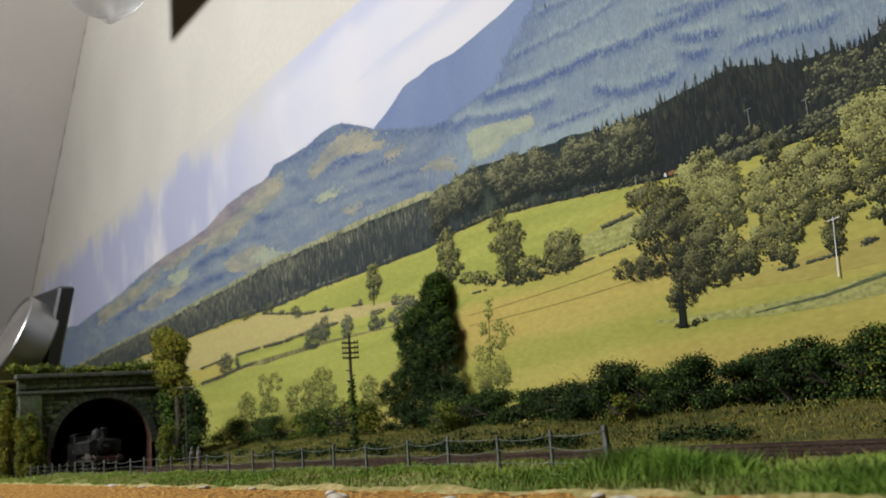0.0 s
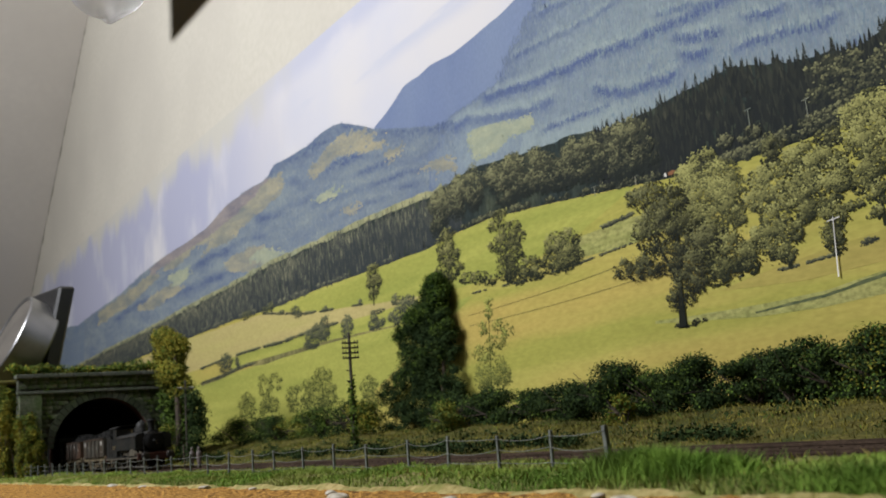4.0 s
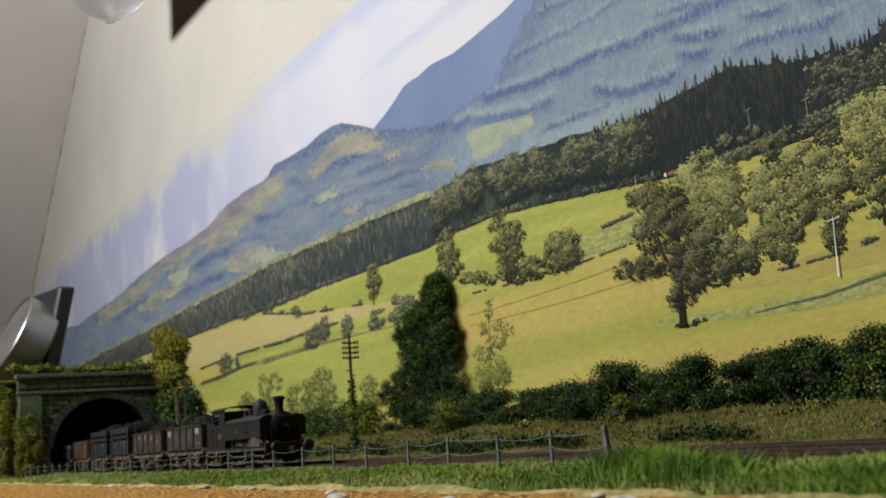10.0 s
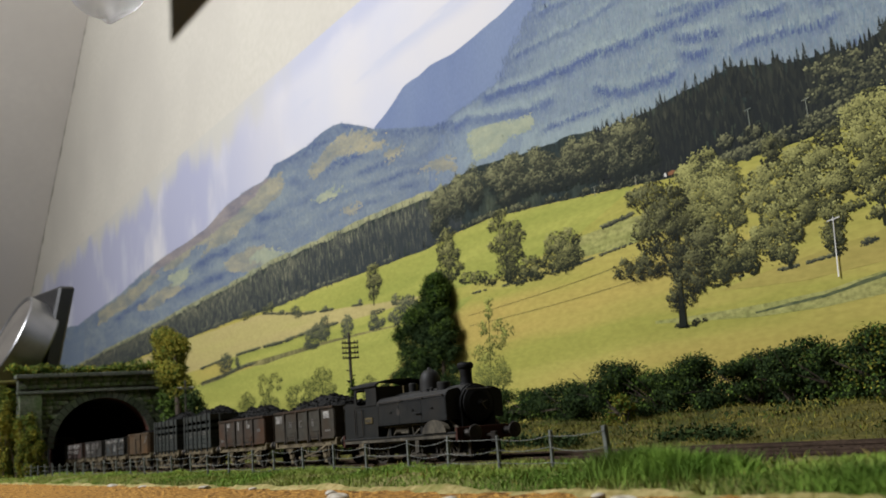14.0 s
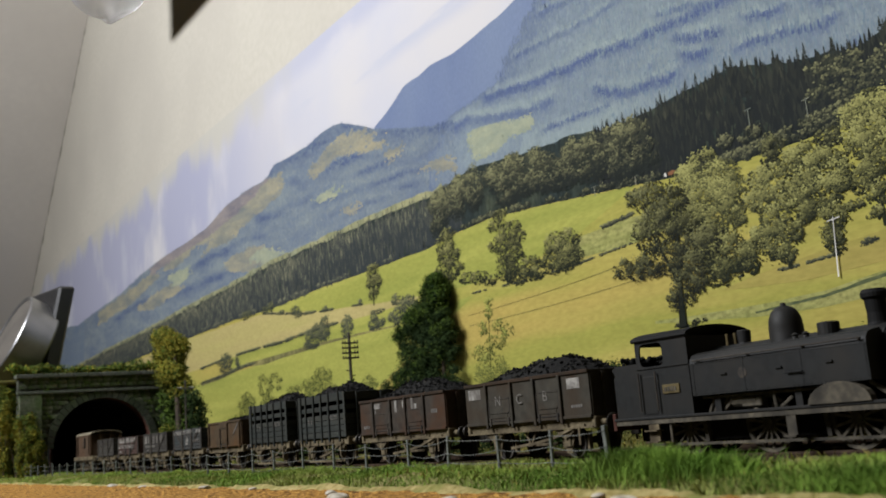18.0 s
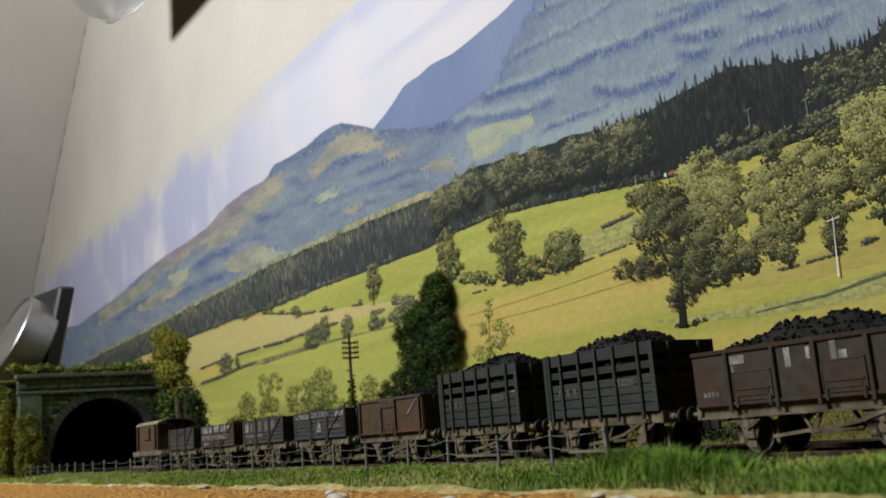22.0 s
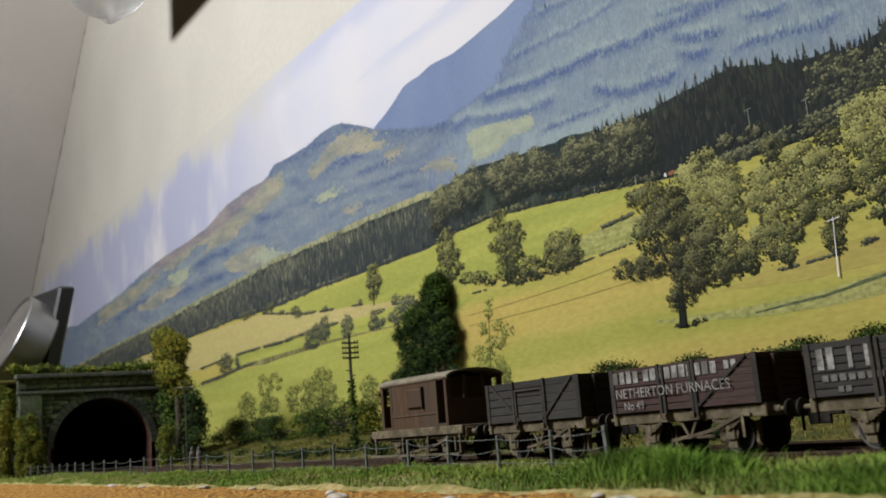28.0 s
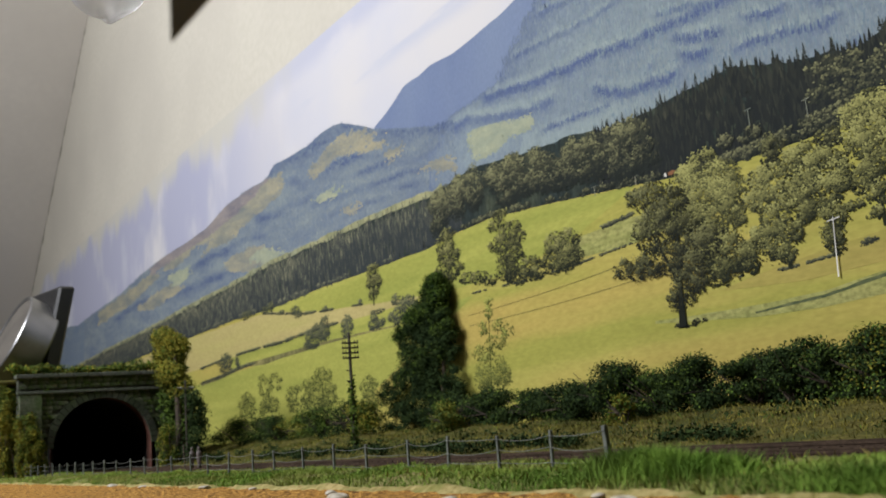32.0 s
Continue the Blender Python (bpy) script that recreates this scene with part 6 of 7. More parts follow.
def steel_wagon(label, L, off, H, side, posts, coalz, name="mineral_wagon", patches=(), letters=(), rust=True, wb=.048, doors=((-.5, .5),)):
    t = thing(name, label, "wagon", "wagons of the coal train")
    running_gear(t, L, wb)
    for s in (-1, 1):
        y0, y1 = sorted((s * HY, s * (HY - .0007)))
        pn = part("side", boxes((-L / 2, L / 2, y0, y1, .0158, H), bevel=.0001), side, t)
        part("top_rail", boxes((-L / 2 - .0002, L / 2 + .0002, s * HY - .0007, s * HY + .0007, H - .0012, H + .0003), bevel=.0002), RUSTTOP if rust else side, t)
        part("bottom_rail", boxes((-L / 2, L / 2, s * HY - .0006, s * HY + .0006, .0158, .0169), bevel=.0001), side, t)
        for k, x in enumerate(posts):
            part("stanchion", boxes((x - .0007, x + .0007, s * (HY + .0006) - .0006, s * (HY + .0006) + .0006, .0140, H - .0008), bevel=.0002), side, t)
        for x0, x1, zt in doors:
            d = boxes((x0, x1, s * (HY + .0002) - .00025, s * (HY + .0002) + .00025, .0172, zt), bevel=.0002)
            dr = part("door", d, side, t)
            for x in (x0 + .0012, x1 - .0012):
                part("hinge", boxes((x - .0005, x + .0005, s * (HY + .0006) - .0004, s * (HY + .0006) + .0004, .0150, .0185), bevel=.0001), IRON, dr)
            for xa, xb, za, zb in ((x0, x0 + .0004, .0172, zt), (x1 - .0004, x1, .0172, zt), (x0, x1, zt - .0004, zt), (x0, x1, .0172, .0176)):
                part("door_edge", boxes((xa, xb, s * (HY + .00035) - .0003, s * (HY + .00035) + .0003, za, zb)), IRON, dr)
            part("lower_flap", boxes((x0 + .0018, x1 - .0018, s * (HY + .0005) - .0002, s * (HY + .0005) + .0002, .0184, .0202), bevel=.0001), side, dr)
            part("door_bar", boxes((x0 + .001, x1 - .001, s * (HY + .0005) - .0003, s * (HY + .0005) + .0003, .0205, .0211)), side, dr)
        part("end", boxes((s * L / 2 - .0004, s * L / 2 + .0004, -HY + .0007, HY - .0007, .0158, H), bevel=.0001), side, t)
        for y in (-.009, -.003, .003, .009):
            part("end_post", boxes((s * (L / 2 + .0008) - .0005, s * (L / 2 + .0008) + .0005, y - .0008, y + .0008, .0158, H - .001), bevel=.0002), side, t)
    part("deck", boxes((-L / 2 + .001, L / 2 - .001, -HY + .001, HY - .001, .0158, .0166)), UNDER, t)
    for x, z, w, h in patches:
        part("paint_patch", boxes((x, x + w, -HY - .00012, -HY + .0001, z, z + h)), LETTER, t, "faded white paint patch")
    for x, z, w, h, n, mt in letters:
        painted_bars("lettering", x, z, w, h, n, -HY - .00005, mt, t)
    train.append((t, off))
    if coalz:
        coal(L, H - .003, H + coalz, off, .12, int(abs(off) * 1000))
    return t


F = [0, -.1032, -.2064, -.2872, -.3660, -.4488, -.5351, -.6215, -.7078]     # front ends
t = steel_wagon("weathered grey steel coal wagon with white patches, loaded", .0851, F[0] - .0426, .0343, GREYSTEEL, [-.0258, -.0075, .0083, .0252], .0065,
            patches=[(-.0400, .0275, .0095, .0045), (.0293, .0275, .0078, .0042)],
            letters=[(.0310, .0200, .0070, .0012, 5, DIMLETTER)],
            doors=[(-.0245, -.0090, .0270), (.0098, .0240, .0275)], wb=.048)
for x, c in ((-.0195, "N"), (-.0040, "C"), (.0138, "B")):
    text("company_letter", c, .0060, x, .0238, -HY - .0006, DIMLETTER, t, 1.0)
steel_wagon("rust-stained brown steel coal wagon with faded paint, loaded", .0851, F[1] - .0426, .0340, RUSTSTEEL, [-.0275, -.0090, .0062, .0240], .0062,
            patches=[(-.0265, .0290, .0060, .0028), (-.0050, .0262, .0022, .0060), (.0115, .0260, .0020, .0070), (.0140, .0250, .0028, .0045)],
            letters=[(-.0262, .0240, .0015, .0050, 1, DIMLETTER), (.0030, .0280, .0018, .0040, 1, LETTER), (.0300, .0240, .0060, .0020, 4, DIMLETTER), (-.0390, .0190, .0070, .0018, 4, DIMLETTER)],
            doors=[(-.0260, -.0105, .0265), (.0076, .0225, .0270)], wb=.048)


def plank_wagon(label, L, off, zs, side, name="open_wagon", post_x=(), rails=(), wb=.036, door=None, diag=1, bracket=True, coalz=0, ztop=None):
    """Plank-sided wagon: zs are the plank joints; rails are open slats above them."""
    t = thing(name, label, "wagon", "wagons of the coal train")
    running_gear(t, L, wb, steel=False)
    for s in (-1, 1):
        for z0, z1 in list(zip(zs, zs[1:])) + list(rails):
            me = shared("plank", boxes((-L / 2, L / 2, -.0006, .0006, z0 + .00014, z1 - .00014), bevel=.00012), side)
            for yy in (s * (HY - .0006),):
                q = part("plank", me, side, t)
                q.location = (0, yy, 0)
            me = shared("end_plank", boxes((-.0006, .0006, -HY + .0012, HY - .0012, z0 + .00014, z1 - .00014), bevel=.00012), side)
            q = part("end_plank", me, side, t)
            q.location = (s * (L / 2 - .0006), 0, 0)
        top = ztop or zs[-1]
        for x in post_x:
            part("side_post", boxes((x - .0007, x + .0007, s * (HY + .0004) - .0005, s * (HY + .0004) + .0005, .0135, top + .0002), bevel=.0002), side if rails else IRON, t)
        for x in (-L / 2 + .0009, L / 2 - .0009):
            part("corner_plate", boxes((x - .0011, x + .0011, s * (HY + .0001) - .0003, s * (HY + .0001) + .0003, zs[0], top), bevel=.0001), IRON if not rails else side, t)
        if door:
            x0, x1, zt = door
            for x in (x0, x1):
                part("door_strap", boxes((x - .0006, x + .0006, s * (HY + .0003) - .0004, s * (HY + .0003) + .0004, .0135, zt), bevel=.0001), IRON, t)
            part("door_bang", boxes((x0 - .001, x0 + .001, s * (HY + .0010) - .0008, s * (HY + .0010) + .0008, .0128, .0150), bevel=.0002), FRAME, t)
            part("door_bang", boxes((x1 - .001, x1 + .001, s * (HY + .0010) - .0008, s * (HY + .0010) + .0008, .0128, .0150), bevel=.0002), FRAME, t)
        if diag:
            for e in (diag if isinstance(diag, tuple) else (1,)):
                bm = bmesh.new()
                bar(bm, (e * .008, s * (HY + .0004), zs[0] + .0006), (e * (L / 2 - .0040), s * (HY + .0004), zs[-1] - .0006), .0009, .0006)
                part("diagonal_strap", bm, IRON, t)
        for y in (-.008, .008):
            part("end_post", boxes((s * (L / 2 + .0008) - .0008, s * (L / 2 + .0008) + .0008, y - .0012, y + .0012, zs[0], top - .0008), bevel=.0002), side, t)
        # dark backing added behind the end planks to close their see-through gaps
        part("end_gap_backing", boxes((s * (L / 2 - .0015) - .0002, s * (L / 2 - .0015) + .0002, -HY + .0014, HY - .0014, .0164, top - .0004)), UNDER, t)
    part("deck", boxes((-L / 2 + .0012, L / 2 - .0012, -HY + .0012, HY - .0012, .0158, .0164)), UNDER, t)
    train.append((t, off))
    if coalz:
        coal(L, (ztop or zs[-1]) - .004, (ztop or zs[-1]) + coalz, off, .05, int(abs(off) * 1000))
    return t


NP = [.0160, .0195, .0230, .0262, .0295]
for k in (2, 3):
    L = .0620
    t = plank_wagon("dark grey slatted wooden hopper wagon heaped with coal", L, F[k] - L / 2, NP, NERGREY, "coke_wagon", [-.0275, -.0205, -.0095, .0005, .0105, .0235],
                    [(.0315, .0345), (.0366, .0415)], .040, None, 0, coalz=.0045, ztop=.0415)
    text("company_letters", "N  E  R", .0036, -.0228, .0248, -HY - .00015, DIMLETTER, t, 1.0)
    text("wagon_number", "52220", .0036, .0112, .0262, -HY - .00015, DIMLETTER, t, 1.0)
    bm = bmesh.new()
    bar(bm, (-.022, -.0146, .0028), (.022, -.0146, .0028), .0011, .0007)
    for x in (-.022, .022):
        bar(bm, (x, -.0146, .0028), (x, -.0146, .0120), .0010, .0007)
    part("footboard", bm, FRAME, t)

t = steel_wagon("rusty brown steel mineral wagon with a central door", .0660, F[4] - .0330, .0338, BROWNST, [-.0310, -.0075, .0070, .0310], .0020, rust=False, doors=[(-.0062, .0058, .0290)], wb=.036)
part("flap_door", boxes((-.0070, .0064, -HY - .0011, -HY - .0003, .0290, .0332), bevel=.0002), BROWNST, t)
bm = bmesh.new()
bar(bm, (.0185, -HY - .0002, .0245), (.0290, -HY - .0002, .0325), .0010, .0003)
part("chalk_stripe", bm, DIMLETTER, t, "pale worn diagonal stripe")

P7 = [.0160, .0184, .0208, .0231, .0254, .0277, .0300, .0323]
LP = .0683
t = plank_wagon("blue-grey wooden coal wagon with worn white lettering", LP, F[5] - LP / 2, P7, BLUEGREY, "open_wagon", [-.0118, .0118], door=(-.0100, .0100, .0318), diag=(1, -1))
painted_bars("lettering", -.0330, .0282, .0205, .0030, 8, -HY - .0003, LETTER, t)
text("trade_lettering", "COAL & IRON", .0040, -.0090, .0286, -HY - .0011, LETTER, t, .95)
painted_bars("lettering", .0225, .0282, .0105, .0030, 4, -HY - .0003, LETTER, t)
painted_bars("lettering", .0140, .0215, .0150, .0022, 7, -HY - .0003, DIMLETTER, t)
bm = bmesh.new()
box(bm, -.0030, .0030, -HY - .0003, -HY, .0200, .0212)
box(bm, -.0026, .0026, -HY - .0003, -HY, .0218, .0238)
prism(bm, [(-.0022, .0240), (0, .0268), (.0022, .0240)], -HY - .0003, -HY)
part("emblem", bm, LETTER, t, "white emblem shape")
t = plank_wagon("slate-grey wooden coal wagon with large faded letters", LP, F[6] - LP / 2, P7, SLATE, "open_wagon", [-.0118, .0118], door=(-.0100, .0100, .0318), diag=(1,))
for i, (x, w) in enumerate(((-.0300, .0070), (-.0195, .0022), (-.0140, .0045), (-.0060, .0060), (.0045, .0060), (.0150, .0070))):
    painted_bars("large_letter", x, .0240, w, .0068, 2 if w > .005 else 1, -HY - .0003, LETTER if i < 3 else DIMLETTER, t, .35)
painted_bars("lettering", -.0290, .0205, .0300, .0020, 10, -HY - .0003, DIMLETTER, t)
painted_bars("lettering", -.0240, .0172, .0050, .0018, 2, -HY - .0003, DIMLETTER, t)
t = plank_wagon("faded maroon wooden coal wagon with white lettering", LP, F[7] - LP / 2, P7, MAROON, "open_wagon", [-.0090, .0075], door=(-.0072, .0058, .0318), diag=(1,))
painted_bars("lettering", -.0322, .0268, .0140, .0046, 4, -HY - .0003, LETTER, t, .3)
painted_bars("lettering", -.0165, .0270, .0350, .0044, 10, -HY - .0003, LETTER, t, .24)
painted_bars("lettering", .0210, .0280, .0060, .0030, 2, -HY - .0003, LETTER, t, .3)
text("trade_lettering", "NETHERTON FURNACES", .0050, -.0310, .0215, -HY - .0011, LETTER, t, .98)
text("wagon_number", "No 49", .0042, -.0275, .0172, -HY - .0007, LETTER, t, .95)
t = plank_wagon("plain drab grey wooden wagon, unlettered", .0628, F[8] - .0314, [.0160, .0195, .0230, .0265, .0300, .0332], OLDGREY, "open_wagon", [-.0115, .0095], door=(-.0100, .0080, .0290), diag=(1, -1))
part("door_top_bar", boxes((-.0105, .0085, -HY - .0009, -HY - .0003, .0288, .0296), bevel=.0001), IRON, t)

# ---- brake van ----
VL = .0860
van = thing("brake_van", "weathered brown goods brake van with open verandahs", "brake van")
train.append((van, -.7905 - VL / 2))
running_gear(van, VL, .044)
part("footplate", boxes((-VL / 2, VL / 2, -HY - .0012, HY + .0012, .0132, .0172), bevel=.0003), FRAME, van)
for s in (-1, 1):
    y = s * HY
    bx0, bx1 = -.0208, .0210
    for i in range(19):
        me = shared("board", boxes((bx0 + (bx1 - bx0) * i / 19 + .00002, bx0 + (bx1 - bx0) * (i + 1) / 19 - .00002, -.0005, .0005, .0172, .0405), bevel=.00005), VANBROWN)
        q = part("board", me, VANBROWN, van)
        q.location = (0, y, 0)
    part("waist_strip", boxes((bx0, bx1, y - .0009, y + .0009, .0232, .0240), bevel=.0001), VANBROWN, van)
    if s < 0:
        dk = part("ducket", boxes((-.0040, .0105, y - .0019, y, .0270, .0365), bevel=.0006), VANBROWN, van, "brown lookout ducket")
        part("ducket_edge", boxes((.0100, .0108, y - .0022, y, .0262, .0372), bevel=.0001), IRON, dk)
    for x, w in ((-.0305, .0011), (-.0215, .0010), (.0218, .0010), (.0305, .0011)):
        part("corner_post", boxes((x - w, x + w, y - .0008, y + .0008, .0172, .0405), bevel=.0002), VANBROWN, van)
    part("cant_rail", boxes((-.0316, .0316, y - .0008, y + .0008, .0392, .0408), bevel=.0001), VANBROWN, van)
    part("verandah_sill", boxes((.0218, .0305, y - .0006, y + .0006, .0172, .0186), bevel=.0001), VANBROWN, van)
    part("verandah_sill", boxes((-.0305, -.0215, y - .0006, y + .0006, .0172, .0186), bevel=.0001), VANBROWN, van)
    bm = bmesh.new()
    bar(bm, (-VL / 2 + .001, s * (HY + .0016), .0042), (VL / 2 - .001, s * (HY + .0016), .0042), .0010, .0032)
    for x in (-.040, -.012, .012, .040):
        bar(bm, (x, s * (HY + .0006), .0042), (x, s * (HY + .0006), .0135), .0010, .0007)
    part("long_step", bm, FRAME, van)
for x, h in ((-.0208, .0405), (.0210, .0405)):
    part("cabin_end", boxes((x - .0005, x + .0005, -HY + .0006, HY - .0006, .0172, h)), VANBROWN, van)
for x in (-.0305, .0305):
    part("verandah_end", boxes((x - .0006, x + .0006, -HY + .0008, HY - .0008, .0172, .0300), bevel=.0001), VANBROWN, van)
    for y in (-.0150, -.0055, .0055, .0150):
        part("verandah_post", boxes((x - .0007, x + .0007, y - .0009, y + .0009, .0300, .0408), bevel=.0001), VANBROWN, van)
bm = bmesh.new()
arc = [(HY * 1.06 * math.sin(a), .0402 + .0040 * (math.cos(a * .9) - math.cos(.9 * math.pi / 2)) / (1 - math.cos(.9 * math.pi / 2))) for a in np.linspace(-math.pi / 2, math.pi / 2, 17)]
yz_prism(bm, arc + [(y * .97, z - .0008) for y, z in arc[::-1]], -.0328, .0328)
part("roof", bm, VANROOF, van, "pale dusty curved roof")
bm = bmesh.new()
rod(bm, (-.004, .002, .0430), (-.004, .002, .0455), .0009, 10)
part("roof_vent", bm, VANROOF, van)

# ---- pannier tank locomotive ----
OX = .080
LOCOSTOCK = BUFSTOCK.copy()
LOCOSTOCK.materials[0] = BUFM
loco = thing("steam_locomotive", "grimy black pannier tank steam locomotive", "locomotive")
train.append((loco, OX))


def lx(v):
    return v / 1000 - OX


part("running_plate", boxes((lx(13), lx(127), -.0170, .0170, .0132, .0142), bevel=.0002), LBLACK, loco)
for s in (-1, 1):
    part("valance", boxes((lx(13), lx(127), s * .0162 - .0004, s * .0162 + .0004, .0116, .0134)), LFRAME, loco, "dusty brown valance")
part("frame_block", boxes((lx(16), lx(125), -.0062, .0062, .0052, .0134)), UNDER, loco)
for s in (-1, 1):
    bm = boxes((lx(20), lx(127), s * .0075 - .0006, s * .0075 + .0006, .0050, .0134))
    part("side_frame", bm, UNDER, loco)
for x, s in ((13, -1), (127, 1)):
    bb = part("buffer_beam", boxes((lx(x) - .0009, lx(x) + .0009, -.0168, .0168, .0098, .0162), bevel=.0002), BEAMRED, loco, "faded red buffer beam")
    for y in (-.0115, .0115):
        q = part("buffer", LOCOSTOCK, LFRAME, bb)
        q.matrix_basis = pose(lx(x) + s * .0008, y, .0132, 0, 0, 0 if s > 0 else 180) @ Matrix.Diagonal((1.0 if s < 0 else 1.05, 1.25, 1.25, 1))
        q = part("buffer_head", BUFHEAD, BUFM, bb)
        q.matrix_basis = pose(lx(x) + s * .0008, y, .0132, 0, 0, 0 if s > 0 else 180) @ Matrix.Diagonal((.8 if s < 0 else 1.05, 1.3, 1.3, 1))
    q = part("coupling", HOOK, BUFM, bb)
    q.matrix_basis = pose(lx(x), 0, .0115, 0, 0, 0 if s > 0 else 180)
bm = bmesh.new()
rod(bm, (lx(50), 0, .0270), (lx(120), 0, .0270), .0098, 28)
part("boiler", bm, LBLACK, loco, smooth=False)
bm = bmesh.new()
rod(bm, (lx(116), 0, .0262), (lx(122.5), 0, .0262), .0100, 28)
box(bm, lx(116), lx(122.5), -.0095, .0095, .0142, .0230)
sb = part("smokebox", bm, SMOKEBOX, loco, "sooty black smokebox")
bm = bmesh.new()
turned(bm, [(.0088, 0), (.0086, .0008), (.0060, .0018), (.0020, .0022), (.0006, .0034)], 24, pose(lx(122.5), 0, .0268, 0, 90, 0))
part("smokebox_door", bm, SMOKEBOX, sb)
bm = bmesh.new()
for a in (20, -50):
    bar(bm, (lx(126), 0, .0268), (lx(126), .004 * math.cos(radians(a)), .0268 + .004 * math.sin(radians(a))), .0005, .0005)
rod(bm, (lx(124.5), -.0072, .0338), (lx(124.5), .0072, .0338), .0003, 6)
part("door_dart", bm, LFRAME, sb)
for s in (-1, 1):
    pr = [(.0168, .0200), (.0168, .0308), (.0163, .0325), (.0150, .0338), (.0128, .0345), (.0090, .0350), (.0078, .0340), (.0085, .0200)]
    bm = bmesh.new()
    yz_prism(bm, [(s * y, z) for y, z in (pr if s > 0 else pr)], lx(53), lx(120))
    tk = part("pannier_tank", bm, LBLACK, loco, "grimy black side tank")
    for x in (66, 88, 106):
        part("tank_step", boxes((lx(x), lx(x + 2.5), s * .0168 - .0006 * (s < 0), s * .0168 + .0006 * (s > 0), .0262, .0268)), LBLACK, tk)
    bm = bmesh.new()
    rod(bm, (lx(55), s * .0176, .0318), (lx(119), s * .0176, .0322), .00028, 6)
    for x in (57, 78, 99, 118):
        rod(bm, (lx(x), s * .0160, .0318), (lx(x), s * .0176, .0319), .0004, 6)
    part("handrail", bm, IRON, tk)
    bm = bmesh.new()
    rod(bm, (lx(92), s * .0175, .0245), (lx(98), s * .0175, .0245), .0003, 6)
    part("lifting_handle", bm, LBLACK, tk)
    for x in (54.2, 75.5, 97.5, 119.2):
        part("tank_seam", boxes((lx(x) - .00022, lx(x) + .00022, s * .0168 - .00012, s * .0168 + .00012, .0202, .0310)), LBLACK, tk)
    bm = bmesh.new()
    for k in range(40):
        for z in (.0206, .0304):
            x = lx(55 + k * 1.62)
            box(bm, x - .0001, x + .0001, s * .0169 - .0001, s * .0169 + .0001, z - .0001, z + .0001)
    part("rivet_row", bm, LBLACK, tk)
    bm = bmesh.new()
    rod(bm, (lx(55), s * .0140, .0192), (lx(104), s * .0140, .0190), .0005, 6)
    rod(bm, (lx(84), s * .0140, .0190), (lx(84), s * .0135, .0142), .0006, 6)
    rod(bm, (lx(87), s * .0150, .0142), (lx(90.5), s * .0135, .0172), .0006, 6)
    rod(bm, (lx(117), s * .0130, .0196), (lx(123), s * .0120, .0150), .0008, 6)
    part("steam_pipe", bm, LFRAME, loco, "dusty pipework below the tank")
    bm = bmesh.new()
    rod(bm, (lx(66), s * .0115, .0172), (lx(76), s * .0115, .0172), .0020, 12)
    part("air_cylinder", bm, LFRAME, loco, "dusty cylinder below the tank")
    part("tank_bracket", boxes((lx(60), lx(62.5), s * .0130 - .0014, s * .0130 + .0014, .0142, .0202)), LBLACK, loco)
    part("tank_bracket", boxes((lx(92), lx(94.5), s * .0130 - .0014, s * .0130 + .0014, .0142, .0202)), LBLACK, loco)
bm = bmesh.new()
turned(bm, [(.0004, 0), (.0014, .0006), (.0018, .0016), (.0014, .0026), (.0004, .0032)], 12, pose(lx(75), -.01685, .0262, 90, 0, 0) @ Matrix.Diagonal((1, 1, .02, 1)))
part("tank_emblem", bm, IRON, loco, "faded emblem shape")
bm = bmesh.new()
turned(bm, [(.0052, .0338), (.0040, .0350), (.0031, .0372), (.0029, .0400), (.0032, .0440), (.0040, .0448), (.0041, .0460), (.0034, .0472), (.0026, .0472), (.0024, .0440)], 22, pose(lx(114.5), 0, 0))
part("chimney", bm, SMOKEBOX, loco, "tall tapered chimney with a rim")
bm = bmesh.new()
turned(bm, [(.0061, .0335), (.0057, .0350), (.0056, .0400), (.0053, .0425), (.0044, .0448), (.0030, .0463), (.0010, .0470), (.0009, .0480)], 24, pose(lx(81.5), 0, 0))
part("dome", bm, LBLACK, loco, "black steam dome", smooth=True)
bm = bmesh.new()
turned(bm, [(.0036, .0345), (.0034, .0352), (.0034, .0388), (.0030, .0392)], 18, pose(lx(100), -.0040, 0))
box(bm, lx(97), lx(103), -.0075, -.001, .0345, .0352)
part("tank_filler", bm, LBLACK, loco)
bm = bmesh.new()
turned(bm, [(.0034, .0340), (.0028, .0352), (.0022, .0368), (.0024, .0408), (.0020, .0412)], 18, pose(lx(64), 0, 0))
part("safety_valve", bm, LBLACK, loco)
bm = bmesh.new()
for x in (90, 94):
    turned(bm, [(.0012, .0345), (.0009, .0358), (.0012, .0364), (.0004, .0370)], 10, pose(lx(x), -.0075, 0))
part("clack_valve", bm, LBLACK, loco)
bm = bmesh.new()
rod(bm, (lx(57.5), .003, .0365), (lx(57.5), .003, .0410), .0005, 6)
rod(bm, (lx(59), -.003, .0365), (lx(59), -.003, .0405), .0005, 6)
part("whistle", bm, BRASS, loco)
